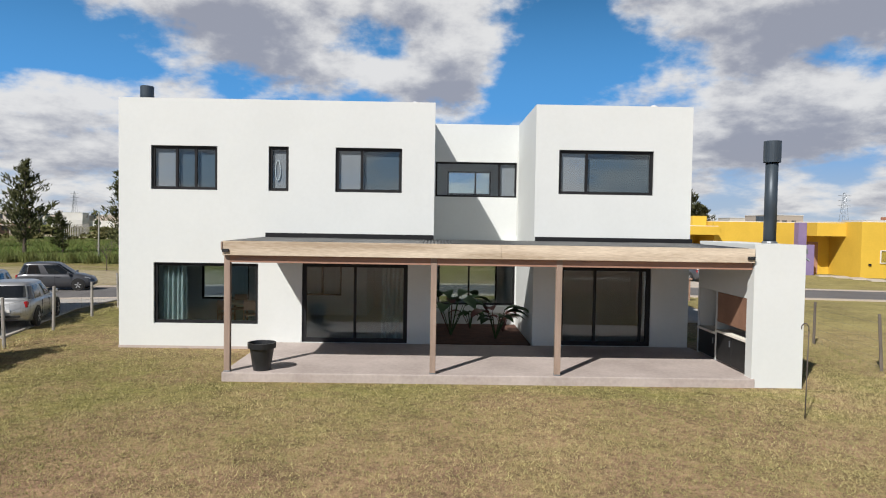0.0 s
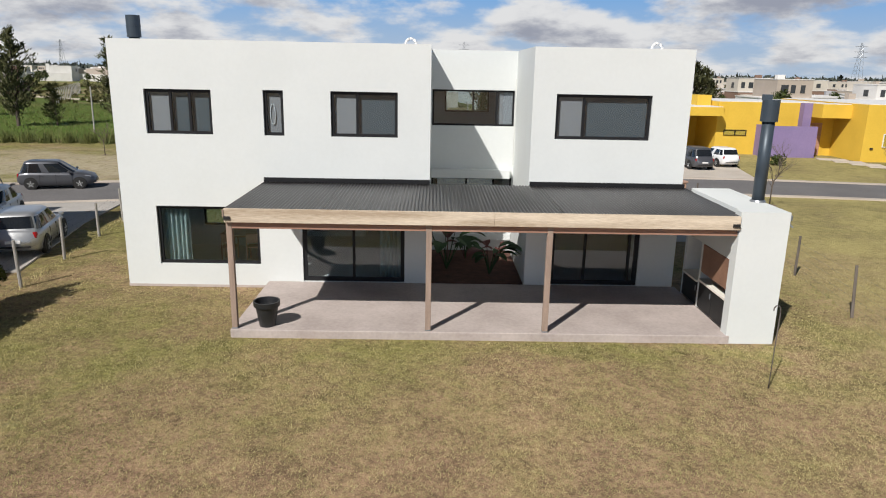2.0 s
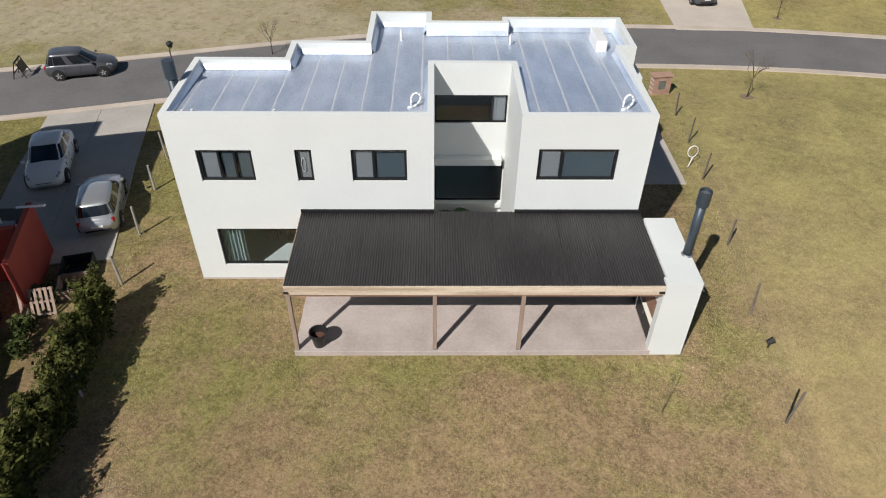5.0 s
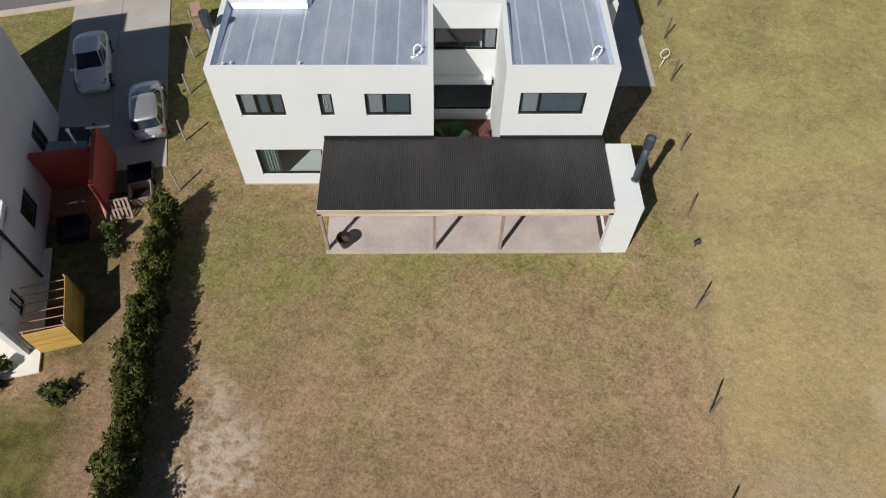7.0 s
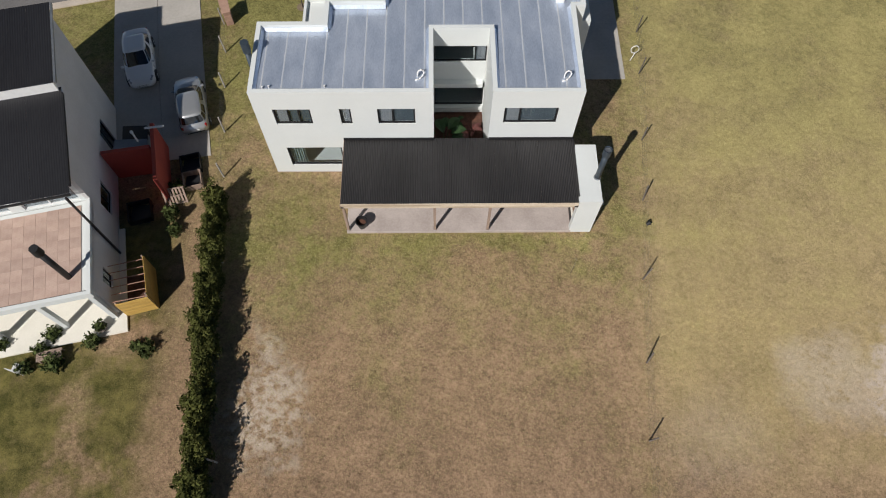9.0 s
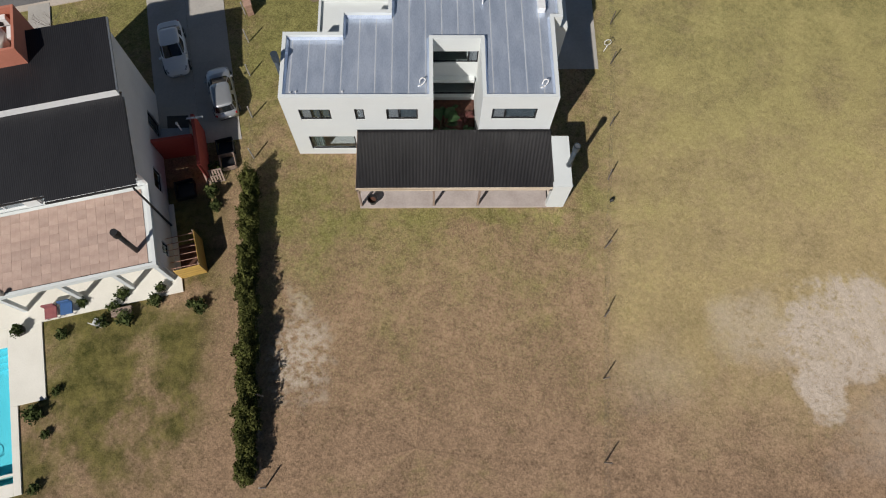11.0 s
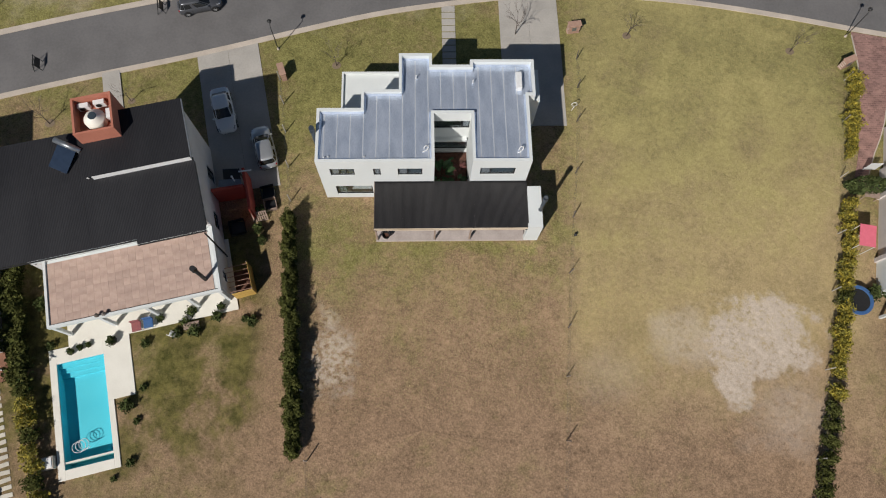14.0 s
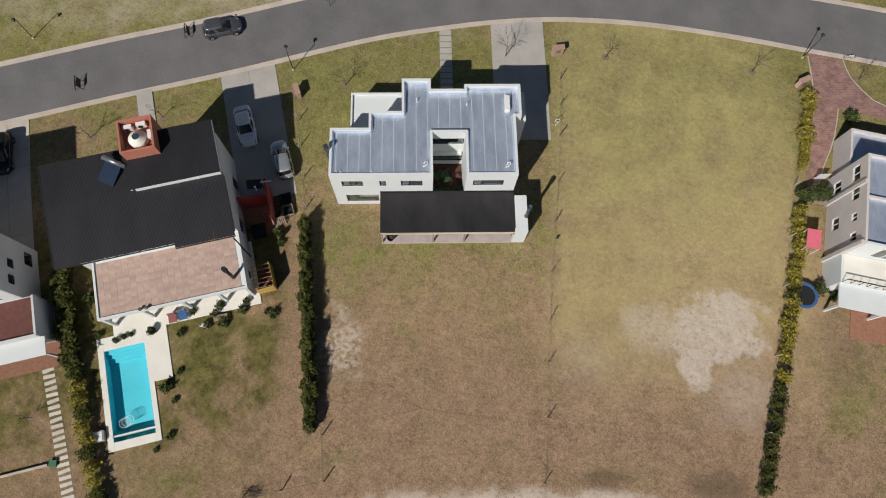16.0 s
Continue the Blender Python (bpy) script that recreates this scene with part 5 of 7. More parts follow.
car(4.2, 1.70, 1.48, PAINT_WHITE, "white sedan parked on the neighbour's concrete drive", False).matrix_basis = pose(-16.4, 26.15, 0.05, 0, 0, heading(0.27, -1))
car(3.9, 1.66, 1.46, PAINT_SILVER, "silver hatchback parked on the neighbour's concrete drive").matrix_basis = pose(-12.8, 22.75, 0.05, 0, 0, heading(-0.29, 1))
car(3.8, 1.66, 1.53, PAINT_GREY, "graphite grey hatchback parked at the street's far kerb").matrix_basis = pose(-19.5, 37.1, 0.05, 0, 0, heading(1, 0.24))
car(4.2, 1.72, 1.62, PAINT_GREY, "dark grey car parked in the yellow house's carport drive").matrix_basis = pose(20.7, 50.6, 0.05, 0, 0, 96)
car(3.9, 1.66, 1.46, PAINT_WHITE, "white hatchback parked in front of the yellow house").matrix_basis = pose(23.3, 52.2, 0.05, 0, 0, 100)
car(4.2, 1.72, 1.5, PAINT_BLACK, "black car on the pale drive of the western house").matrix_basis = pose(-38.6, 23.6, 0.05, 0, 0, -82)

# ---- street furniture ----
def street_lamp(x, y, deg):
    s = thing("street_lamp", (0, 0, 0), "slim black street lamp with a small lantern head", "street lamp", "street lamps along the kerb")
    part("pole", tube((0, 0, 0), (0, 0, 3.3), 0.045, 0.035, 10), BLACK, s, smooth=True)
    part("base", lathe([(0.12, 0), (0.12, 0.06), (0.07, 0.12), (0.06, 0.3)]), KERB, s)
    part("arm", tube((0, 0, 3.25), (0.35, 0, 3.45), 0.025, n=8), BLACK, s)
    head = part("lantern", lathe([(0.09, 3.3), (0.17, 3.5), (0.19, 3.52), (0.1, 3.6), (0.03, 3.64)], at=(0.35, 0, 0)), BLACK, s)
    part("globe", lathe([(0.04, 3.22), (0.075, 3.28), (0.08, 3.31)], at=(0.35, 0, 0)), WHITE, head)
    s.matrix_basis = pose(x, y, 0, 0, 0, deg)


for x, y, deg in ((-38.1, 36.3, -70), (-12.4, 32.7, 100), (38.7, 34.0, 60)):
    street_lamp(x, y, deg)


def brick_pillar(x, y, deg, mat):
    """A low masonry meter box with a slab cap."""
    s = thing("meter_pillar", (0, 0, 0), "low pinkish masonry meter pillar with a slab cap in the verge", "pillar", "meter pillars by the street")
    for row in range(9):
        for j in range(4):
            off = 0.15 if row % 2 else 0
            x0 = -0.55 + j * 0.275 + off * 0.4
            w = 0.262 if j < 3 else 0.262 - off * 0.4
            part("brick", box(x0, x0 + w, -0.22, 0.22, row * 0.12, row * 0.12 + 0.108, 0.006), mat, s)
    part("core", box(-0.52, 0.5, -0.2, 0.2, 0, 1.08), KERB, s)
    part("cap", box(-0.6, 0.6, -0.28, 0.28, 1.08, 1.16, 0.012), mat, s)
    part("meter_door", box(-0.2, 0.2, -0.235, -0.215, 0.35, 0.85, 0.006), GALV, s)
    s.matrix_basis = pose(x, y, 0, 0, 0, deg)


PILLAR = material("pinkish masonry", (0.42, 0.27, 0.20), (0.33, 0.20, 0.15), 3, 0.9, 0.3, 40, each=0.1)
brick_pillar(-11.75, 29.9, -72, PILLAR)
brick_pillar(13.75, 34.4, 8, PILLAR)
brick_pillar(37.8, 30.8, 24, PILLAR)


def road_barrier(x, y, deg):
    s = thing("road_barrier", (0, 0, 0), "dark folding A-frame barrier standing at the kerb", "road barrier", "A-frame barriers on the street")
    for a in (-0.45, 0.45):
        for b in (-1, 1):
            part("leg", tube((a, b * 0.35, 0), (a, b * 0.03, 1.0), 0.03, n=6), BLACK, s)
    part("top_bar", box(-0.55, 0.55, -0.03, 0.03, 0.94, 1.02, 0.01), BLACK, s)
    bd = box(-0.42, 0.42, -0.012, 0.012, -0.28, 0.28, m=pose(0, -0.17, 0.6, -18, 0, 0))
    part("board", bd, PLASTIC, s)
    part("cross_bar", box(-0.5, 0.5, 0.22, 0.26, 0.3, 0.35), BLACK, s)
    s.matrix_basis = pose(x, y, 0.04, 0, 0, deg)


road_barrier(-23.0, 36.8, 100)
road_barrier(-32.9, 31.0, 98)

# coiled white hose on the fence, a small spiked bollard light
bm = bmesh.new()
for k in range(26):
    a, b = k / 26 * 2 * math.pi * 1.7, (k + 1) / 26 * 2 * math.pi * 1.7
    tube((13.15 + 0.23 * math.cos(a), 26.5 + 0.03 * k / 26, 0.75 + 0.3 * math.sin(a)), (13.15 + 0.23 * math.cos(b), 26.53 + 0.03 * k / 26, 0.75 + 0.3 * math.sin(b)), 0.02, n=6, bm=bm)
tube((13.2, 26.5, 0.46), (13.0, 26.3, 0.02), 0.025, n=6, bm=bm)
solid("hose", bm, WHITE, "white hose coiled over a fence post", "hose", smooth=True)
lamp = thing("garden_light", (12.45, 15.0, 0), "small dark garden spotlight by the fence", "garden light")
part("stake", tube((12.45, 15.0, 0), (12.45, 15.0, 0.25), 0.03, n=8), BLACK, lamp)
part("head", tube((12.36, 14.98, 0.24), (12.56, 15.03, 0.34), 0.09, 0.12, n=12), BLACK, lamp)

# ---- the neighbour to the west: drive, house, terrace, pool ----
nd = thing("neighbour_driveway", (-15.6, 26.5, 0), "broad grey concrete drive of the black-roofed house", "driveway", kind="structure")
cc = [(-19.45, 32.1), (-14.25, 33.5), (-11.4, 19.6), (-16.6, 18.9)]
for i in range(9):
    for j in range(2):
        def q(u, v):
            a = Vector(cc[0]).lerp(Vector(cc[1]), u)
            b = Vector(cc[3]).lerp(Vector(cc[2]), u)
            return tuple(a.lerp(b, v))
        u0, u1, v0, v1 = j / 2 + 0.002, (j + 1) / 2 - 0.002, i / 9 + 0.0003, (i + 1) / 9 - 0.0003
        part("slab", prism([q(u0, v1), q(u1, v1), q(u1, v0), q(u0, v0)], -0.03, 0.05), CONCRETE, nd)
solid("neighbour_path", prism([(-27.4, 30.3), (-25.95, 30.65), (-24.6, 25.0), (-26.1, 24.6)], -0.03, 0.09), CONCRETE, "pale concrete front path to the black-roofed house", "path", kind="structure")
wd = thing("western_drive", (-38, 20, 0), "pale concrete slab drive of the western house", "driveway", kind="structure")
for k in range(8):
    e0, w0 = Vector((-37.25, 27.8)), Vector((-41.2, 26.9))
    run = Vector((2.15, -10.6)) * 0.16
    for p, q in ((w0, w0.lerp(e0, 0.495)), (w0.lerp(e0, 0.505), e0)):
        part("slab", prism([tuple(p + run * k), tuple(q + run * k), tuple(q + run * (k + 0.985)), tuple(p + run * (k + 0.985))], -0.08, 0.05), PALE, wd)

N = place2((-14.5, 9.95), 12.5)
nb = thing("black_roofed_house", (-20, 17, 0), "two-storey pale grey house with black corrugated roofs and tiled terrace", "house")


def nbox(a0, a1, b0, b1, z0, z1, bevel=0.0, bm=None):
    return box(a0, a1, b0, b1, z0, z1, bevel, bm, pose(-14.5, 9.95, 0, 0, 0, 12.5))


def nwall(a, b, z0, z1, th, holes=(), start=0, end=0):
    return wall(N(*a), N(*b), z0, z1, th, holes, start, end)


NM = pose(-14.5, 9.95, 0, 0, 0, 12.5)
part("wall", nwall((0, 0.3), (0, 13.2), -0.1, 3.2, 0.2, [(0.9, 1.7, 1.0, 2.1), (5.2, 6.6, 0.9, 2.2), (9.5, 10.6, 0.1, 2.15)]), STUCCO_GREY, nb)
part("wall", nwall((0, 5.1), (0, 13.2), 3.2, 5.86, 0.2, []), STUCCO_GREY, nb)
across = lambda x, y: (y - 9.95) * math.cos(radians(12.5)) - (x + 14.5) * math.sin(radians(12.5))
part("gable", prism([N(-0.2, 5.1), N(0, 5.1), N(0, 13.2), N(-0.2, 13.2)], 5.863, lambda x, y: 5.90 + (across(x, y) - 4.2) * 0.155), STUCCO_GREY, nb)
for u, z, w, h in ((0.9, 1.0, 0.8, 1.1), (5.2, 0.9, 1.4, 1.3), (9.5, 0.1, 1.1, 2.05)):
    window(nb, NM @ pose(-0.08, 0.3 + u, z, 0, 0, 90), w, h, (w / 2,), depth=0.06)
part("wall", nwall((0, 13.2), (-13.2, 13.2), -0.1, 6.3, 0.2, [(1, 2.6, 0.9, 2.2), (8, 9.8, 0.9, 2.2)], 0.2), STUCCO_GREY, nb)
part("wall", nwall((-13.2, 13.2), (-13.2, 5.1), -0.1, 5.9, 0.2, [], 0.2), STUCCO_GREY, nb)
part("wall", nwall((-13.2, 5.1), (0, 5.1), -0.1, 3.0, 0.2, [(1.2, 4.8, 0.1, 2.3), (6.4, 9.2, 0.1, 2.3)], 0.2, -0.2), STUCCO_GREY, nb)
part("wall", nwall((-13.2, 5.1), (0, 5.1), 3.3, 6.0, 0.2, [(0.8, 3.2, 3.4, 5.5), (4.0, 6.4, 3.4, 5.5), (7.2, 9.6, 3.4, 5.5), (10.2, 12.8, 3.4, 5.5)], 0.2, -0.2), STUCCO, nb)
for u in (0.8, 4.0, 7.2, 10.2):
    window(nb, NM @ pose(-13.2 + u, 5.18, 3.4), 2.4 if u < 10 else 2.6, 2.1, (1.2,), None, (0, 1), frame_mat=WHITE)
for u, w in ((1.2, 3.6), (6.4, 2.8)):
    window(nb, NM @ pose(-13.2 + u, 5.18, 0.1), w, 2.2, (w / 2,), name="sliding_door")
part("terrace_slab", nbox(-12.35, 0.0, 0.0, 5.09, 3.0, 3.27), STUCCO, nb)
bm = nbox(-12.35, 0.0, 0.0, 0.18, 3.273, 3.42)
nbox(-0.2, 0.0, 0.18, 5.09, 3.273, 3.42, bm=bm)
nbox(-12.35, -12.17, 0.18, 5.09, 3.273, 3.42, bm=bm)
part("terrace_kerb", bm, STUCCO, nb)
part("terrace_gutter", nbox(-12.16, -0.2, 0.185, 0.25, 3.275, 3.315), BLACK, nb)
for a in (-12.2, -8.9, -5.6, -2.6, -0.25):
    part("column", nbox(a - 0.12, a + 0.12, 0.05, 0.29, 0.0, 3.0, 0.01), STUCCO, nb)
part("gallery_floor", nbox(-12.5, 0.3, -0.75, 5.09, -0.05, 0.12, 0.01), CREAM, nb)
tiles = thing("roof_terrace_floor", (*N(-6, 2), 3.3), "pink square floor tiles on the roof terrace", "terrace floor", kind="structure")
trg = random.Random(4)
bm = box(-0.262, 0.262, -0.285, 0.285, -0.03, 0.012, 0.006)
tile_me = bpy.data.meshes.new("tile")
bm.to_mesh(tile_me)
bm.free()
tile_me.materials.append(TILE_PINK)
for i in range(22):
    for j in range(8):
        x, y = N(-11.85 + i * 0.53, 0.55 + j * 0.575)
        ob = new("tile", tile_me)
        ob.parent = tiles
        ob.matrix_basis = Matrix.Translation(-Vector(tiles.location)) @ pose(x, y, 3.29 + trg.uniform(0, 0.004), 0, 0, 12.5 + 180 * trg.randrange(2))


def nroof(a0, a1, b0, z0, b1, z1, amp=0.006):
    """Corrugated roof in the house's own frame."""
    pitch, w, k = 0.11, 1.6, 0
    a = a0
    while a < a1 - 0.02:
        e = min(a + w, a1)
        cnt = max(4, int((e - a) / pitch * 4))
        bm = bmesh.new()
        rows = []
        for i in range(cnt + 1):
            aa = a + (e - a) * i / cnt
            dz = amp * math.cos(aa / pitch * 2 * math.pi) + 0.004 * (k % 2)
            rows.append((bm.verts.new((*N(aa, b0), z0 + dz)), bm.verts.new((*N(aa, b1), z1 + dz))))
        for p, r in zip(rows, rows[1:]):
            bm.faces.new((p[0], r[0], r[1], p[1]))
        part("roof_sheet", bm, SHEET_N, nb, smooth=True)
        a = e
        k += 1


nroof(-14.1, -4.6, 4.2, 5.97, 9.2, 6.75)
nroof(-4.6, 0.25, 3.84, 5.92, 9.2, 6.75)
nroof(-14.1, -7.2, 9.2, 6.75, 12.75, 7.25)
nroof(-7.3, 0.2, 8.95, 7.36, 13.45, 7.9)
part("clerestory", nbox(-6.75, 0.12, 9.02, 9.15, 6.6, 7.33), WHITE, nb, "white clerestory strip")
up_z = lambda x, y: 7.31 + (across(x, y) - 8.95) * 0.12
for a0, a1 in ((-0.1, 0.06), (-7.2, -7.05)):
    part("upper_wall", prism([N(a0, 9.153), N(a1, 9.153), N(a1, 13.2), N(a0, 13.2)], lambda x, y: 5.905 + (across(x, y) - 4.2) * 0.155, up_z), STUCCO_GREY, nb)
part("upper_wall", nwall((-0.12, 13.19), (-7.03, 13.19), 6.31, 7.80, 0.15), STUCCO, nb)
part("edge_trim", prism([N(0.205, 8.95), N(0.30, 8.95), N(0.30, 13.4), N(0.205, 13.4)], lambda x, y: up_z(x, y) - 0.06, lambda x, y: up_z(x, y) + 0.05), GALV, nb, "pale metal verge trim")
for a in (-14.14, 0.26):
    part("verge_trim", prism([N(a - 0.05, 4.2), N(a + 0.04, 4.2), N(a + 0.04, 12.75 if a < -1 else 8.9), N(a - 0.05, 12.75 if a < -1 else 8.9)], lambda x, y: 5.86 + (across(x, y) - 4.2) * 0.152, lambda x, y: 6.0 + (across(x, y) - 4.2) * 0.152), ALU, nb)
part("gutter", nbox(-14.1, -4.6, 4.11, 4.2, 5.84, 5.93), BLACK, nb)
part("gutter", nbox(-4.6, 0.25, 3.75, 3.84, 5.79, 5.88), BLACK, nb)
bm = nbox(0.02, 0.1, 3.6, 3.7, 0.1, 5.85)
part("downpipe", bm, BLACK, nb, "black downpipe")
# stair tower with tank and air conditioners
TA0, TA1, TB0, TB1, TT = -6.95, -4.2, 11.45, 14.35, 9.0
for p, q in (((TA0, TB0), (TA1, TB0)), ((TA1, TB0), (TA1, TB1)), ((TA1, TB1), (TA0, TB1)), ((TA0, TB1), (TA0, TB0))):
    part("tower_wall", nwall(p, q, -0.1, TT, 0.15, (), 0.15), TERRACOTTA, nb)
part("tower_floor", nbox(TA0 + 0.16, TA1 - 0.16, TB0 + 0.16, TB1 - 0.16, TT - 1.1, TT - 0.95), TERRACOTTA, nb)
tx, ty = N(-5.55, 12.65)
TZ = TT - 0.95
tank = part("water_tank", lathe([(0.66, 0.01), (0.74, 0.14), (0.74, 0.62), (0.70, 0.68), (0.32, 0.93), (0.30, 0.98)], at=(tx, ty, TZ)), CREAM, nb, "cream plastic water tank", True)
part("tank_lid", tube((tx, ty, TZ + 0.98), (tx, ty, TZ + 1.03), 0.29, n=20), PIPE, tank)
for a, b, deg in ((-6.3, 13.9, 0), (-5.2, 13.95, 0), (-4.6, 12.9, 90)):
    am = NM @ pose(a, b, TZ, 0, 0, deg)
    ac = part("air_conditioner", box(-0.38, 0.38, -0.16, 0.16, 0.01, 0.6, 0.02, m=am), WHITE, nb, "white air-conditioner unit")
    part("fan_grille", tube(am @ Vector((-0.08, -0.165, 0.3)), am @ Vector((-0.08, -0.18, 0.3)), 0.2, n=16), BLACK, ac)
sp = NM @ pose(-8.5, 10.85, 7.25, 24, 0, 0) @ pose(0, 0, 0, 0, 0, -36)
col = part("solar_collector", box(-0.65, 0.65, -0.9, 0.9, 0.1, 0.18, 0.01, m=sp), SOLAR, nb, "blue solar water collector")
p0, p1 = sp @ Vector((-0.95, 1.0, 0.25)), sp @ Vector((0.95, 1.0, 0.25))
part("collector_tank", tube(p0, p1, 0.2, n=16), GALV, col, smooth=True)
for a in (-0.6, 0.6):
    part("collector_leg", tube(sp @ Vector((a, 0.85, 0.1)), sp @ Vector((a, 0.95, -0.65)), 0.025, n=6), GALV, col)
px, py = N(-1.0, 1.1)
fl = part("flue", tube((px, py, 3.25), (px, py, 5.9), 0.14, n=16), BLACK, nb, "black terrace flue", True)
part("cowl", tube((px, py, 5.85), (px, py, 6.35), 0.22, 0.2, n=16), BLACK, fl)
for a in (-8.8, -8.3):
    fx, fy = N(a, 0.12)
    part("roof_vent", lathe([(0.1, 3.42), (0.13, 3.6), (0.16, 3.62), (0.02, 3.7)], 12, (fx, fy, 0)), POST, nb)

# red garden walls, screens and yard things
solid("red_wall", wall((-16.25, 18.15), (-13.79, 18.55), -0.05, 2.35, 0.2), RED_RENDER, "brick-red rendered garden wall beside the drive", "garden wall", kind="structure")
solid("red_wall", wall((-14.05, 20.1), (-13.25, 16.6), -0.05, 2.352, 0.2), RED_RENDER, "brick-red rendered garden wall with a return", "garden wall", kind="structure")
store = thing("lean_to_store", (-14.8, 19.4, 0), "small dark lean-to store with a blue-grey roof behind the red wall", "store")
part("roof_panel", prism([(-15.75, 18.55), (-13.98, 18.8), (-14.1, 19.25), (-15.8, 19.2)], 2.1, 2.16), ZINC, store, "blue-grey roof panel")
# Black sheet laid where there is only a dark, shadowed opening.
part("roof_panel", prism([(-15.45, 19.22), (-14.12, 19.28), (-14.3, 20.2), (-15.6, 20.15)], 1.98, 2.04), BLACK, store, "black roof panel")
for x, y in ((-15.5, 20.05), (-14.4, 20.1)):
    part("post", box(x - 0.05, x + 0.05, y - 0.05, y + 0.05, -0.05, 1.98), POST, store)
vent = part("vent_pipe", tube((-14.55, 19.1, 2.16), (-14.55, 19.1, 2.95), 0.05, n=10), WHITE, store, "white vent pipe")
part("cap", tube((-14.55, 19.1, 2.95), (-14.55, 19.1, 3.05), 0.09, 0.07, n=12), WHITE, vent)
solid("plank", box(-0.5, 0.5, -0.06, 0.06, 2.353, 2.39, 0.004, m=pose(-13.75, 19.85, 0, 0, 0, 8)), WHITE, "white plank lying across the red garden wall", "plank")
screen = thing("wood_screen", (-13.3, 11.3, 0), "open-topped enclosure of yellow and brown pine boards", "wood enclosure")


def plank_wall(p, q, h, mat, count):
    p, q = Vector((*p, 0)), Vector((*q, 0))
    d = (q - p)
    ang = math.degrees(math.atan2(d.y, d.x))
    for k in range(count):
        z = h * k / count
        part("board", box(0, d.length, -0.012, 0.012, z + 0.02, z + h / count, 0.003, m=pose(p.x, p.y, 0, 0, 0, ang)), mat, screen)
    for u in (0.05, d.length - 0.05):
        part("stake", box(u - 0.035, u + 0.035, 0.014, 0.07, -0.05, h + 0.05, m=pose(p.x, p.y, 0, 0, 0, ang)), TIMBER_GREY, screen)


plank_wall((-14.25, 10.1), (-12.75, 10.5), 1.55, PALE_PINE, 9)
plank_wall((-12.73, 10.55), (-13.3, 12.65), 1.75, PALE_PINE, 9)
for k in range(6):
    t = k / 5
    a = Vector((-14.45 + 0.05, 10.25, 1.5)).lerp(Vector((-14.95, 12.1, 1.6)), t)
    b = Vector((-12.78, 10.6, 1.5)).lerp(Vector((-13.3, 12.5, 1.6)), t)
    part("slat", tube(a, b, 0.022, n=6), TIMBER_RED, screen)
solid("soil_patch", prism([(-14.2, 10.3), (-12.9, 10.65), (-13.4, 12.5), (-14.8, 12.2)], -0.02, 0.012), SOIL, "brown bare earth inside the board enclosure", "bare earth")
pal = thing("wooden_pallet", (-12.7, 16.5, 0), "weathered wooden pallet leaning by the red wall", "pallet")
pm = pose(-12.75, 16.55, 0.02, 62, 0, 12)
for k in range(7):
    part("slat", box(-0.6 + k * 0.175, -0.5 + k * 0.175, -0.02, 1.0, 0.06, 0.085, m=pm), TIMBER_GREY, pal)
for y in (0.0, 0.45, 0.9):
    part("runner", box(-0.6, 0.57, y, y + 0.08, 0.0, 0.058, m=pm), TIMBER_GREY, pal)
for i, (x, y, s, lab) in enumerate(((-12.35, 18.9, 0.55, "dark crate by the drive's end"), (-12.1, 17.85, 0.5, "pale crate by the drive's end"), (-14.6, 15.9, 0.6, "dark garden bin in the shaded yard"))):
    cr = thing("crate", (x, y, 0), lab, "crate")
    for k in range(4):
        a = k * math.pi / 2
        part("side", box(-s, s, -0.02, 0.02, 0.02, 0.45, m=pose(x, y, 0, 0, 0, 15 + k * 90) @ pose(0, s - 0.02, 0)), BLACK if i != 1 else TIMBER_GREY, cr)
    part("bottom", box(x - s * 0.9, x + s * 0.9, y - s * 0.9, y + s * 0.9, 0.0, 0.04), PLASTIC, cr)
MAROON = material("faded red canvas", (0.30, 0.10, 0.10), (0.22, 0.07, 0.075), 3, 0.8)
for i, (x, y, z, deg, c, lab) in enumerate(((*N(-7.3, -0.45), 0.13, 12, MAROON, "red-striped outdoor lounge chair under the terrace edge"), (*N(-6.4, -0.4), 0.13, 12, BLUE, "blue outdoor lounge chair under the terrace edge"))):
    lc = thing("lounge_chair", (0, 0, 0), lab, "lounge chair")
    part("seat", box(-0.35, 0.35, -0.35, 0.35, 0.3, 0.4, 0.03), c, lc)
    part("backrest", box(-0.35, 0.35, 0.3, 0.4, 0.35, 0.85, 0.03), c, lc)
    for a in (-0.3, 0.3):
        for b in (-0.3, 0.3):
            part("leg", box(a - 0.025, a + 0.025, b - 0.025, b + 0.025, 0, 0.3), WHITE, lc)
    lc.matrix_basis = pose(x, y, z, 0, 0, deg)
bench = thing("garden_bench", (*N(-3.3, -1.3), 0), "small weathered wooden garden bench in the flower bed", "bench")
for k in range(5):
    part("slat", nbox(-3.9, -2.7, -1.5 + k * 0.1, -1.42 + k * 0.1, 0.4, 0.43), TIMBER_GREY, bench)
for a in (-3.85, -2.8):
    for b in (-1.48, -1.06):
        part("leg", nbox(a, a + 0.06, b, b + 0.05, 0, 0.4), TIMBER_GREY, bench)
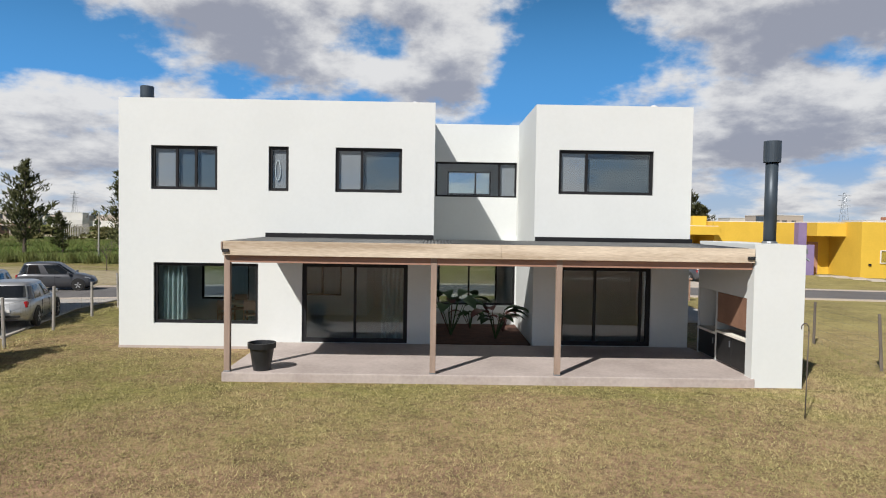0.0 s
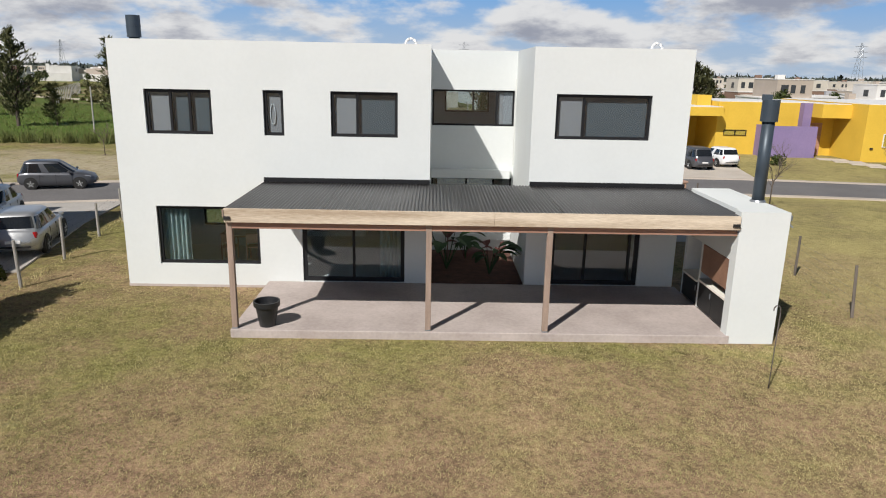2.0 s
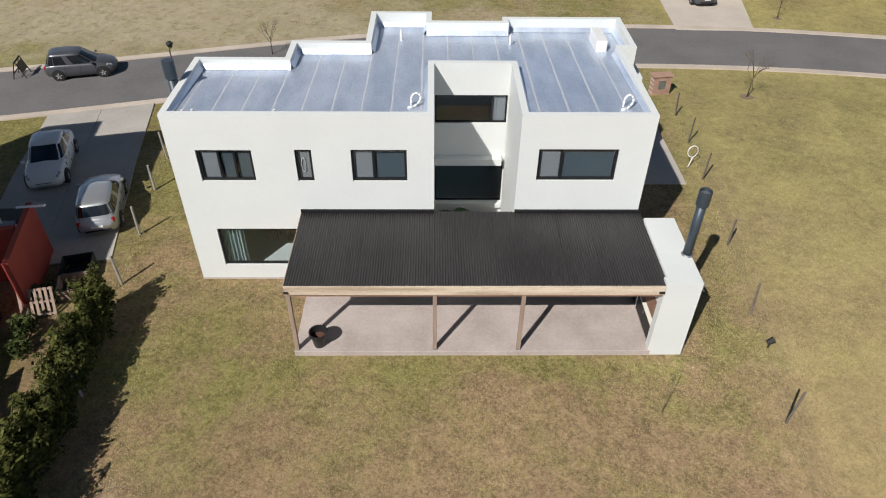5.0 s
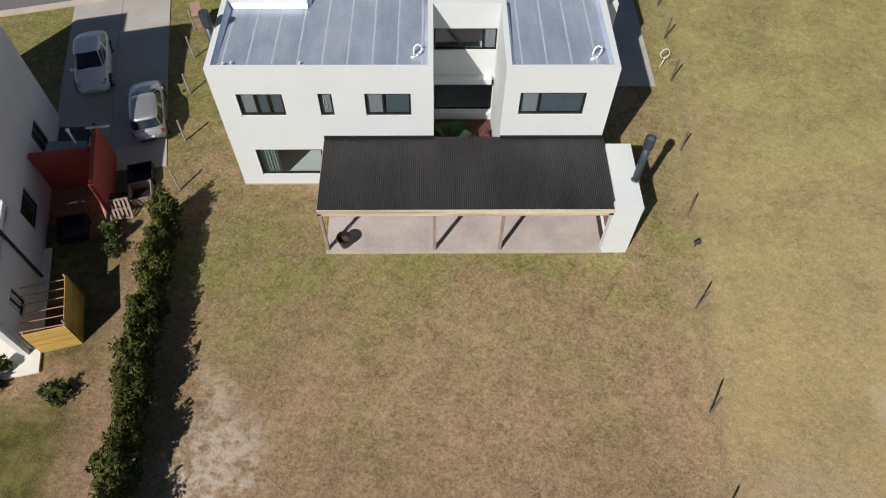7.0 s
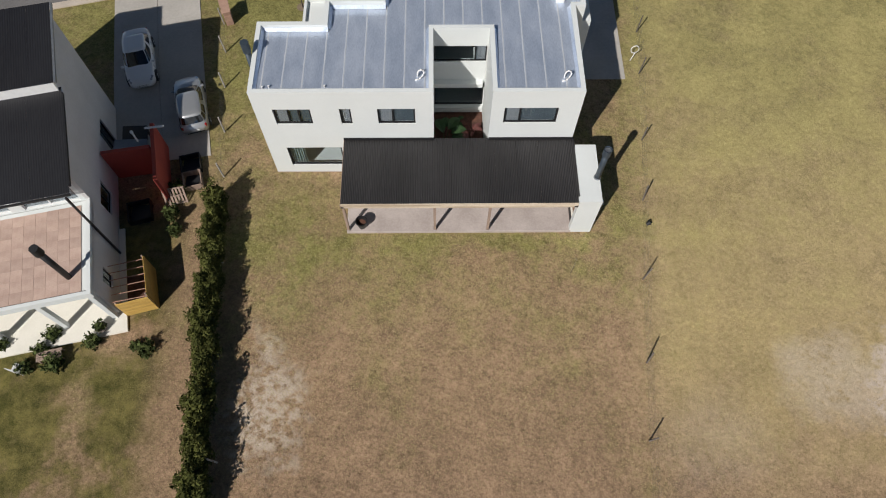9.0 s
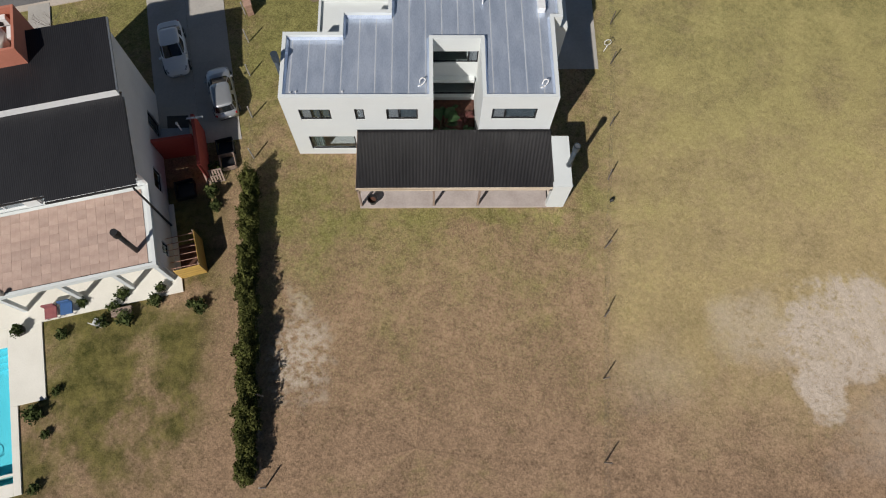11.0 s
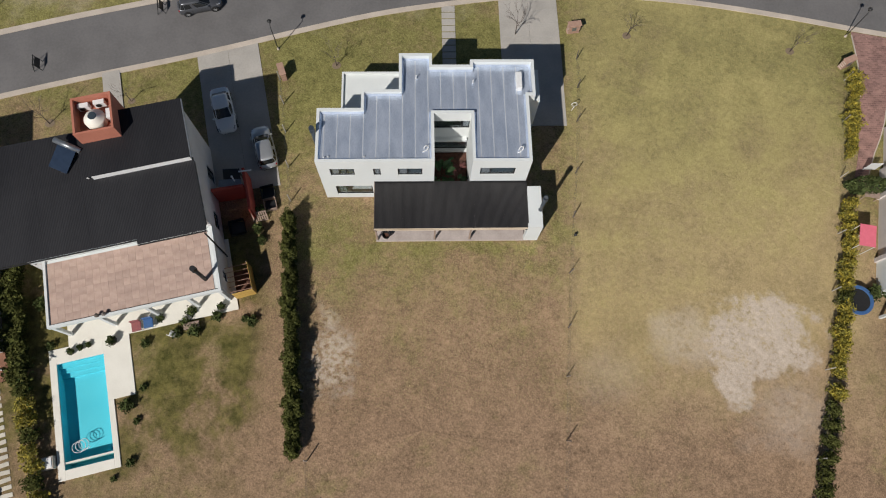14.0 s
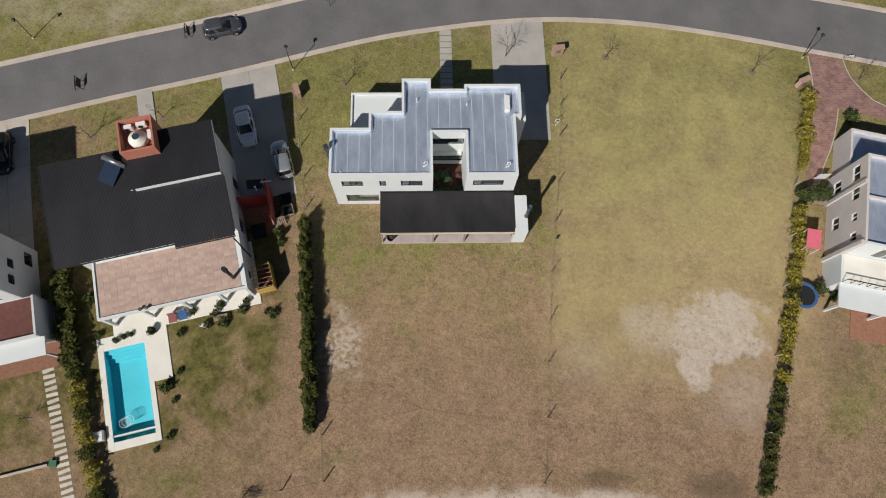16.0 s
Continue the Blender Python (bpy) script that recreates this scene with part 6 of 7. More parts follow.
for x, y, s in ((*N(-0.9, -0.35), 0.35), (*N(-9.2, -1.1), 0.4), (*N(-12.3, -1.2), 0.3), (*N(-11.6, -1.0), 0.26), (*N(-11.0, -0.95), 0.24)):
    pt = thing("terracotta_pot", (0, 0, 0), "round plant pot with a small bush", "plant pot", "pots along the gallery")
    part("pot_body", lathe([(0.5, 0), (0.8, 0.8), (0.86, 0.8), (0.86, 0.95), (0.6, 0.95)], 16), POST, pt)
    part("plant", leaf_cloud(140, (0, 0, 1.5), (0.9, 0.9, 0.7), 0.25, int(x * 10) % 99, 0.2), SHRUB_LEAF, pt)
    pt.matrix_basis = pose(x, y, 0.0) @ Matrix.Diagonal((s, s, s, 1))

wc = thing("garden_chair", (0, 0, 0), "white painted garden chair standing on the neighbour's lawn", "chair")
part("seat", box(-0.23, 0.23, -0.22, 0.22, 0.40, 0.44, 0.01), WHITE, wc)
for k in range(5):
    part("back_slat", box(-0.21 + k * 0.095, -0.17 + k * 0.095, 0.20, 0.23, 0.44, 0.86, 0.005), WHITE, wc)
part("top_rail", box(-0.23, 0.23, 0.195, 0.235, 0.86, 0.91, 0.01), WHITE, wc)
for a in (-0.2, 0.2):
    for b in (-0.19, 0.19):
        part("leg", box(a - 0.02, a + 0.02, b - 0.02, b + 0.02, 0, 0.40), WHITE, wc)
wc.matrix_basis = pose(-18.8, 7.35, 0, 0, 0, 165)
heap = thing("branch_heap", (-13.7, -6.4, 0), "heap of cut dry branches at the end of the garden", "branches")
hr = random.Random(31)
bm = bmesh.new()
for k in range(46):
    a, ln, z = hr.uniform(-0.5, 0.5) + 0.25, hr.uniform(0.5, 1.2), hr.uniform(0.02, 0.3)
    x, y = -13.7 + hr.gauss(0, 0.35), -6.4 + hr.gauss(0, 0.22)
    tube((x - ln * 0.5 * math.cos(a), y - ln * 0.5 * math.sin(a), z), (x + ln * 0.5 * math.cos(a), y + ln * 0.5 * math.sin(a), z + hr.uniform(-0.05, 0.25)), 0.016, 0.007, 5, bm)
tagged(part("branchwork", bm, BARK, heap), kind="stuff")
low = thing("low_garden_wall", (-32.4, -4.4, 0), "low pale garden wall of the western plot, in cast lengths", "garden wall")
for k in range(4):
    p, q = Vector((-34.6, -4.95, 0)).lerp(Vector((-30.6, -4.0, 0)), k / 4), Vector((-34.6, -4.95, 0)).lerp(Vector((-30.6, -4.0, 0)), (k + 1) / 4)
    part("block", box(0.004, (q - p).length - 0.004, -0.09, 0.09, -0.05, 0.34, 0.012, m=pose(p.x, p.y, 0, 0, 0, 13.4)), KERB, low)
gb = thing("valve_box", (-30.2, -3.9, 0), "small green plastic valve box by the low wall", "valve box")
GREEN_BOX = material("green plastic", (0.05, 0.16, 0.08), (0.04, 0.13, 0.065), 4, 0.5)
part("case", box(-30.5, -29.95, -4.15, -3.65, -0.02, 0.22, 0.02), GREEN_BOX, gb)
part("lid", box(-30.53, -29.92, -4.18, -3.62, 0.22, 0.26, 0.01), GREEN_BOX, gb)

# the pool
pool = thing("swimming_pool", (*POOL(PW / 2, PL / 2), 0), "rectangular turquoise swimming pool with pale paved surround", "swimming pool")
PM = pose(-25.52, -2.35, 0, 0, 0, 13.0)
DEPTH = -0.9
bm = bmesh.new()
box(-0.1, PW + 0.1, -0.1, PL + 0.1, DEPTH - 0.1, DEPTH, bm=bm, m=PM)
part("pool_floor", bm, POOL_PAINT, pool)
for r in ((-0.15, -0.002, -0.15, PL + 0.15), (PW + 0.002, PW + 0.15, -0.15, PL + 0.15), (-0.001, PW + 0.001, PL + 0.002, PL + 0.15), (-0.001, PW + 0.001, -0.15, -0.002)):
    part("pool_wall", box(*r, DEPTH, 0.04, m=PM), POOL_PAINT, pool)
for k in range(3):
    part("pool_step", box(0.003, PW - 0.003, PL - 0.35 * (k + 1), PL - 0.35 * k - 0.003, DEPTH, -0.25 - 0.2 * k, m=PM), POOL_PAINT, pool)
part("overflow_wall", box(0.003, PW - 0.003, 0.42, 0.55, DEPTH, 0.02, m=PM), CREAM, pool)
WATER = glass_material("pool water", (0.62, 0.93, 0.96), 1.33, 0.02)
bm = bmesh.new()
g = [[bm.verts.new(PM @ Vector((PW * i / 12, PL * j / 26, -0.06 + 0.004 * math.sin(i * 1.7 + j) * math.cos(j * 1.3)))) for i in range(13)] for j in range(27)]
for j in range(26):
    for i in range(12):
        bm.faces.new((g[j][i], g[j][i + 1], g[j + 1][i + 1], g[j + 1][i]))
part("water", bm, WATER, pool, "clear still pool water", True).visible_shadow = False
for r in ((-0.5, -0.002, -0.7, PL + 1.15), (PW + 0.002, PW + 0.42, -0.7, 4.2), (PW + 0.002, PW + 2.0, 4.203, PL + 1.15), (0.001, PW - 0.001, PL + 0.002, PL + 1.15), (0.001, PW - 0.001, -0.7, -0.002)):
    part("coping", box(*r, -0.04, 0.1, 0.012, m=PM), CREAM, pool)
hose = bmesh.new()
for k in range(60):
    def hp(t):
        return PM @ Vector((0.85 + 0.35 * t + 0.42 * math.cos(t * 9), 1.35 + 0.4 * math.sin(t * 9) + 0.1 * t, -0.02))
    tube(hp(k / 30), hp((k + 1) / 30), 0.022, n=5, bm=hose)
solid("pool_hose", hose, WHITE, "white pool cleaning hose floating in loops", "hose", smooth=True)
pump = thing("pump_box", (*POOL(-1.05, 0.7), 0), "grey pool pump box beside the pool", "pump box")
part("case", box(-1.5, -0.6, 0.3, 1.2, 0.0, 0.5, 0.02, m=PM), KERB, pump)
part("lid", box(-1.42, -0.68, 0.38, 1.12, 0.5, 0.55, 0.01, m=PM), WHITE, pump)

# ---- house to the far west, stepping stones ----
wh = thing("western_house", (-36, 12, 0), "pale two-storey house with terraces on the west side", "house")
WM = pose(-31.9, 4.0, 0, 0, 0, 13)
WP = place2((-31.9, 4.0), 13)
wb = lambda a0, a1, b0, b1, z0, z1, bm=None, bev=0.0: box(a0, a1, b0, b1, z0, z1, bev, bm, WM)
part("wall", wall(WP(0, 5.5), WP(0, 10.5), -0.1, 6.0, 0.2, [(0.9, 1.7, 3.9, 4.8), (2.3, 3.1, 3.9, 4.8), (3.2, 4.4, 0.9, 2.2)]), STUCCO_GREY, wh)
part("wall", wall(WP(0, 10.5), WP(-3.2, 10.5), -0.1, 6.0, 0.2, (), 0.2), STUCCO_GREY, wh)
part("wall", wall(WP(-10, 5.5), WP(0, 5.5), -0.1, 6.0, 0.2, [(6.0, 8.8, 3.4, 5.4)], 0, -0.2), STUCCO, wh)
for u in (0.9, 2.3):
    window(wh, WM @ pose(-0.06, 5.5 + u, 3.9, 0, 0, 90), 0.8, 0.9, ())
window(wh, WM @ pose(-0.06, 5.5 + 3.2, 0.9, 0, 0, 90), 1.2, 1.3, (0.6,))
window(wh, WM @ pose(-4.0, 5.57, 3.4), 2.8, 2.0, (1.4,))
part("roof", wb(-10, -0.21, 5.71, 10.29, 5.55, 5.7), KERB, wh)
# Unseen tall block, added to throw the shadow on the front lawn.
part("stair_block", wb(-10, -3.21, 10.31, 15.3, -0.1, 9.3), STUCCO_GREY, wh)
part("stair_block_cap", wb(-10.05, -3.16, 10.26, 15.35, 9.303, 9.42), STUCCO, wh)
part("lower_wing", wb(-10, 1.0, 2.0, 5.49, -0.1, 3.0), STUCCO_GREY, wh)
# Grey render in place of white puts the shade into the parapets' colour.
part("lower_parapet", wb(-10, 1.0, 2.0, 2.15, 3.003, 3.3), STUCCO_GREY, wh)
# Red tile darkened: the shade over this balcony is put into its colour.
SHADED_TILE = material("oxide red tile", (0.15, 0.05, 0.038), (0.10, 0.034, 0.027), 2.0, 0.7, 0.1, 40)
part("balcony_floor", wb(-9.9, 0.8, 2.2, 5.4, 3.003, 3.03), SHADED_TILE, wh, "dark red tiled balcony floor")
part("east_parapet", wb(0.82, 1.0, 2.16, 5.49, 3.003, 3.3), STUCCO_GREY, wh)
for k in range(2):
    window(wh, WM @ pose(-5.2 + k * 2.7, 1.93, 0.3), 2.2, 2.1, (1.1,))
part("porch_roof", wb(-6, 1.3, 0.4, 1.99, 2.5, 2.62), STUCCO, wh)
part("porch_floor", wb(-6, 1.3, -0.2, 1.99, -0.02, 0.08), BRICK, wh, "brick-red porch floor")
for a in (-5.9, 1.1):
    part("porch_post", wb(a, a + 0.15, 0.5, 0.65, 0.08, 2.5), STUCCO, wh)
STEP = material("stepping slab concrete", (0.62, 0.58, 0.50), (0.50, 0.46, 0.39), 1.2, 0.9, 0.2, 40, each=0.1)
steps = thing("stepping_path", (-31, 0, 0), "row of pale rectangular stepping stones in the lawn", "path", kind="structure")
for k in range(24):
    t = k / 23
    x, y = -31.9 + 3.5 * t, 4.2 - 11.8 * t
    part("slab", box(-0.5, 0.5, -0.15, 0.15, -0.03, 0.04, 0.01, m=pose(x, y, 0, 0, 0, 17 + 4 * math.sin(k * 2.3))), STEP, steps)

# ---- house to the east ----
eh = thing("eastern_house", (43, 16, 0), "two-storey greige house with flat roofs and white trim", "house")
EM = pose(36.6, 11.2, 0, 0, 0, -13)
EP = place2((36.6, 11.2), -13)
eb = lambda a0, a1, b0, b1, z0, z1, bm=None, bev=0.0: box(a0, a1, b0, b1, z0, z1, bev, bm, EM)
GREIGE = material("greige render", (0.63, 0.58, 0.55), (0.56, 0.515, 0.49), 0.6, 0.88, 0.12, 40, space="World")
E0, E1 = 1.4, 9.7
holes = [(2.1, 2.9, 3.9, 4.8), (3.9, 4.7, 4.0, 4.8), (5.9, 7.1, 3.9, 5.0), (7.7, 9.2, 3.9, 5.0), (4.0, 5.2, 1.0, 2.1), (7.6, 8.8, 1.0, 2.2)]
part("wall", wall(EP(0, E1), EP(0, E0), -0.1, 6.1, 0.2, [(E1 - h[1], E1 - h[0], h[2], h[3]) for h in holes]), GREIGE, eh)
for h in holes:
    window(eh, EM @ pose(0.07, h[1], h[2], 0, 0, -90), h[1] - h[0], h[3] - h[2], ((h[1] - h[0]) / 2,), frame_mat=WHITE)
for b0, b1, a in ((E0 - 0.1, 4.2, -0.14), (6.9, E1 + 0.1, 0.0)):
    part("corner_pier", eb(a - 0.16, -0.004, b0, b0 + 0.35, -0.1, 6.1), GREIGE, eh)
part("wall", wall(EP(14, E1), EP(0, E1), -0.1, 6.1, 0.2, (), 0, -0.2), GREIGE, eh)
part("wall", wall(EP(0, E0), EP(14, E0), -0.1, 6.1, 0.2, [(2, 5, 3.2, 5.4)], 0.2), STUCCO, eh)
window(eh, EM @ pose(2, E0 + 0.07, 3.2), 3.0, 2.2, (1.0, 2.0), frame_mat=WHITE)
part("roof", eb(0.21, 14, E0 + 0.21, E1 - 0.21, 5.55, 5.75), MEMBRANE, eh)
part("cross_parapet", eb(0.21, 14, 5.6, 5.8, 5.753, 6.08), GREIGE, eh)
part("north_wing", eb(0.3, 14, E1 + 0.01, 13.8, -0.1, 2.45), GREIGE, eh)
bm = eb(0.3, 0.5, E1 + 0.01, 13.8, 2.453, 2.9)
eb(0.5, 14, 13.6, 13.8, 2.453, 2.9, bm)
part("north_parapet", bm, GREIGE, eh)
part("north_roof", eb(0.51, 14, E1 + 0.02, 13.59, 2.453, 2.5), MEMBRANE, eh)
part("balcony", eb(-0.1, 14, -1.3, E0 - 0.01, -0.1, 3.0), STUCCO, eh)
part("balcony_floor", eb(0.1, 14, -1.2, E0 - 0.05, 3.003, 3.03), CREAM, eh)
for k in range(9):
    part("baluster", eb(0.0 + k * 0.7, 0.04 + k * 0.7, -1.27, -1.23, 3.003, 3.9), BLACK, eh)
part("hand_rail", eb(-0.02, 6.3, -1.29, -1.21, 3.9, 3.95), BLACK, eh)
part("porch_floor", eb(2.6, 12, -5.2, -1.31, -0.03, 0.1), BRICK, eh, "brick-red porch floor")
part("porch_roof", eb(0.0, 12, -3.4, -1.31, 2.5, 2.68), STUCCO, eh)
for a in (0.15, 4.0, 8.0):
    part("porch_post", eb(a, a + 0.2, -3.3, -3.1, 0.0, 2.5), STUCCO, eh)
gate = thing("white_gate", (38.4, 19.3, 0), "white slatted garden gate beside the greige house", "gate")
for k in range(7):
    part("slat", box(37.3 + k * 0.16, 37.4 + k * 0.16, 20.65, 20.69, 0.05, 1.3), WHITE, gate)
part("rail", box(37.25, 38.45, 20.695, 20.73, 0.3, 0.38), WHITE, gate)
aw = thing("pink_awning", (35.6, 14.9, 0), "pink canvas awning on a light frame by the hedge", "awning")
part("canvas", prism([EP(-2.75, 1.6), EP(-1.55, 1.6), EP(-1.55, 3.4), EP(-2.75, 3.4)], lambda x, y: 2.05 + (x - 34) * 0.1, lambda x, y: 2.08 + (x - 34) * 0.1), PINK, aw)
for a, b in ((-2.7, 1.65), (-2.7, 3.3), (-1.6, 1.65), (-1.6, 3.3)):
    x, y = EP(a, b)
    part("pole", tube((x, y, 0), (x, y, 2.06 + (x - 34) * 0.1), 0.025, n=8), WHITE, aw)
play = thing("garden_table", (*EP(-1.0, 7.2), 0), "weathered wooden garden table by the hedge", "table")
part("tabletop", eb(-1.6, -0.4, 6.6, 7.8, 0.72, 0.76), TIMBER_GREY, play)
for a in (-1.55, -0.5):
    for b in (6.65, 7.7):
        part("leg", eb(a, a + 0.06, b, b + 0.06, 0, 0.72), TIMBER_GREY, play)
tr = thing("trampoline", (34.25, 9.3, 0), "round black trampoline with blue edge padding", "trampoline")
part("mat", tube((34.25, 9.3, 0.68), (34.25, 9.3, 0.7), 0.92, n=32), BLACK, tr)
bm = bmesh.new()
for k in range(32):
    a, b = 2 * math.pi * k / 32, 2 * math.pi * (k + 1) / 32
    ring = []
    for t in (a, b):
        ring.append([bm.verts.new((34.25 + r * math.cos(t), 9.3 + r * math.sin(t), z)) for r, z in ((0.9, 0.68), (0.93, 0.74), (1.18, 0.74), (1.2, 0.68))])
    for j in range(4):
        bm.faces.new((ring[0][j], ring[1][j], ring[1][(j + 1) % 4], ring[0][(j + 1) % 4]))
bmesh.ops.remove_doubles(bm, verts=bm.verts, dist=0.001)
part("padding", bm, BLUE, tr)
for k in range(6):
    a = k * math.pi / 3
    x, y = 34.25 + 1.1 * math.cos(a), 9.3 + 1.1 * math.sin(a)
    part("leg", tube((x, y, 0), (x, y, 0.7), 0.025, n=6), GALV, tr)


def paver_material():
    m = material("red pavers", (0.40, 0.235, 0.195), (0.24, 0.14, 0.12), 1.2, 0.9, space="World")
    nt = m.node_tree
    b = nt.nodes["Principled BSDF"]
    src = b.inputs["Base Color"].links[0].from_socket
    pos = nt.nodes.new("ShaderNodeNewGeometry").outputs["Position"]
    br = nt.nodes.new("ShaderNodeTexBrick")
    br.inputs["Scale"].default_value, br.inputs["Mortar Size"].default_value = 1.25, 0.035
    br.inputs["Color1"].default_value, br.inputs["Color2"].default_value, br.inputs["Mortar"].default_value = (1, 1, 1, 1), (0.62, 0.60, 0.62, 1), (1.0, 1.0, 1.0, 1)
    nt.links.new(pos, br.inputs["Vector"])
    mx = nt.nodes.new("ShaderNodeMix")
    mx.data_type, mx.blend_type = "RGBA", "MULTIPLY"
    mx.inputs["Factor"].default_value = 1
    nt.links.new(src, mx.inputs["A"])
    nt.links.new(br.outputs["Color"], mx.inputs["B"])
    nt.links.new(mx.outputs["Result"], b.inputs["Base Color"])
    return m


LANE_W = smooth_line([(36.2, 19.3), (37.1, 21.7), (37.8, 24.6), (38.5, 27.6), (39.1, 30.7), (39.3, 34.5)], 0.5)
LANE_E = smooth_line([(37.3, 19.1), (38.4, 21.7), (39.95, 24.6), (41.1, 28.1)], 0.5)
CURVE = smooth_line([(42.8, 33.75), (42.9, 32.5), (43.4, 31.1), (44.35, 29.8), (45.95, 28.35), (52.0, 26.6)], 0.5)
SPUR = smooth_line([(41.1, 28.1), (43.1, 27.6), (45.6, 26.9), (52.0, 25.0)], 0.5)


def bays(left, right, count, bm):
    """Quads between two edge lines, cut in bays."""
    at = lambda pts, u: pts[min(len(pts) - 1, int(round(u * (len(pts) - 1))))]
    rows = []
    for k in range(count + 1):
        p, q = at(left, k / count), at(right, k / count)
        rows.append([bm.verts.new((*(p + (q - p) * v), 0.055)) for v in (0, 0.25, 0.5, 0.75, 1)])
    for a, b in zip(rows, rows[1:]):
        for i in range(4):
            bm.faces.new((a[i], a[i + 1], b[i + 1], b[i]))
    return bm


bm = bmesh.new()
upto = next(i for i, p in enumerate(LANE_W) if p[1] > 28.0)
bays(LANE_W[:upto + 1], LANE_E, 14, bm)
bays(LANE_W[upto:], np.linspace(LANE_E[-1], CURVE[0], 14), 12, bm)
bays(SPUR, CURVE, 14, bm)
bmesh.ops.remove_doubles(bm, verts=bm.verts, dist=0.02)
solid("paved_drive", bm, paver_material(), "red brick-paved drive of the greige house", "driveway", kind="structure")
edging = thing("drive_edging", (44, 30, 0), "narrow pale concrete edging along the red paved drive", "edging", kind="structure")
for run in (CURVE[::3], LANE_W[-14::3], LANE_E[::3]):
    for p, q in zip(run, run[1:]):
        d = q - p
        part("edge_stone", box(0, float(np.hypot(*d)), -0.05, 0.04, -0.05, 0.075, m=pose(p[0], p[1], 0, 0, 0, math.degrees(math.atan2(d[1], d[0])))), KERB, edging)
bc = thing("bicycle", (43.4, 33.9, 0.05), "small white bicycle lying by the kerb", "bicycle")
for dx in (-0.35, 0.35):
    bm = bmesh.new()
    for k in range(18):
        a, b = 2 * math.pi * k / 18, 2 * math.pi * (k + 1) / 18
        tube((43.4 + dx + 0.25 * math.cos(a), 33.9, 0.32 + 0.25 * math.sin(a)), (43.4 + dx + 0.25 * math.cos(b), 33.9, 0.32 + 0.25 * math.sin(b)), 0.018, n=5, bm=bm)
    part("wheel", bm, RUBBER, bc)
bm = tube((43.05, 33.9, 0.32), (43.35, 33.9, 0.62), 0.02, n=6)
tube((43.35, 33.9, 0.62), (43.65, 33.9, 0.62), 0.02, n=6, bm=bm)
tube((43.65, 33.9, 0.75), (43.75, 33.9, 0.32), 0.02, n=6, bm=bm)
tube((43.3, 33.9, 0.32), (43.65, 33.9, 0.62), 0.02, n=6, bm=bm)
part("bike_frame", bm, WHITE, bc)

# ---- the yellow house across the street ----
yh = thing("yellow_house", (28, 57, 0), "single-storey modern house in yellow render with white roof", "house")
part("wall", box(24.8, 33.9, 56.6, 64, -0.1, 4.6), YELLOW, yh)
part("carport_roof", box(17.5, 24.79, 55.4, 64, 3.4, 4.15), YELLOW, yh, "yellow carport roof slab")
part("carport_pier", box(17.5, 18.0, 55.5, 64, -0.1, 3.4), YELLOW, yh)
part("carport_back", box(18.01, 24.79, 61.0, 61.2, -0.1, 3.4), YELLOW, yh)
part("carport_roof_top", box(17.6, 24.7, 55.5, 63.9, 4.153, 4.2), WHITE, yh)
part("wing", box(34.7, 46, 52.4, 66, -0.1, 4.7), YELLOW, yh)
part("entry_roof", box(32.3, 34.69, 54.4, 56.59, 3.45, 4.6), YELLOW, yh)
part("entry_back", box(33.91, 34.69, 56.7, 56.9, -0.1, 3.4), YELLOW, yh)
part("front_door", box(32.75, 33.65, 56.53, 56.597, 0.05, 2.9, 0.01), TIMBER_RED, yh, "dark timber front door")
part("entry_fin", box(31.6, 32.29, 55.9, 56.59, -0.1, 4.62), PURPLE, yh, "lilac fin wall")
part("garden_wall", box(28.15, 32.3, 54.7, 54.95, -0.1, 2.68), PURPLE, yh, "lilac garden wall")
part("garden_wall", box(28.15, 28.4, 54.96, 56.59, -0.1, 2.68), PURPLE, yh, "lilac garden wall")
part("wall_box", box(24.95, 25.2, 56.4, 56.597, 3.9, 4.2), YELLOW, yh)
part("rooftop_block", box(23.5, 24.7, 58, 59.4, 4.2, 5.1), YELLOW, yh)
part("roof", box(24.9, 33.8, 56.75, 63.9, 4.603, 4.66), WHITE, yh, "white painted flat roof")
part("roof", box(34.85, 45.9, 52.55, 65.9, 4.703, 4.75), WHITE, yh, "white painted flat roof")
part("roof", box(32.4, 34.6, 54.5, 56.5, 4.603, 4.64), WHITE, yh, "white painted flat roof")
part("roof_tank", box(30.2, 30.9, 60, 60.6, 4.66, 5.2, 0.03), PIPE, yh)
window(yh, pose(25.45, 56.53, 1.67), 1.9, 0.5, (0.95,), fw=0.04)
window(yh, pose(36.2, 52.32, 1.25), 2.3, 1.1, (1.15,), frame_mat=WHITE)
window(yh, pose(39.8, 52.32, 1.25), 2.3, 1.1, (1.15,), frame_mat=WHITE)
part("wall_light", box(35.3, 35.5, 52.3, 52.39, 1.05, 1.2), BLACK, yh)
yh.matrix_basis = pose(-0.136, 0, 0) @ Matrix.Diagonal((1.068, 1.068, 1, 1)) @ yh.matrix_basis
solid("yellow_house_drive", prism([(17.6, 44.3), (22.9, 44.2), (26.0, 59.0), (18.6, 59.0)], -0.03, 0.05), PALE, "pale concrete drive in front of the yellow house", "driveway", kind="structure")
ep = thing("entry_path", (33, 49, 0), "pale slabs leading to the yellow house's door", "path", kind="structure")
for k in range(8):
    t = k / 7
    part("slab", box(-1.15, 1.15, -0.62, 0.62, -0.03, 0.06, 0.01, m=pose(35.3 + 3.4 * t, 57.2 - 11.0 * t, 0, 0, 0, -17)), PALE, ep)

# ---- meadow: tall grass, posts, conifers ----
rs = np.random.default_rng(5)


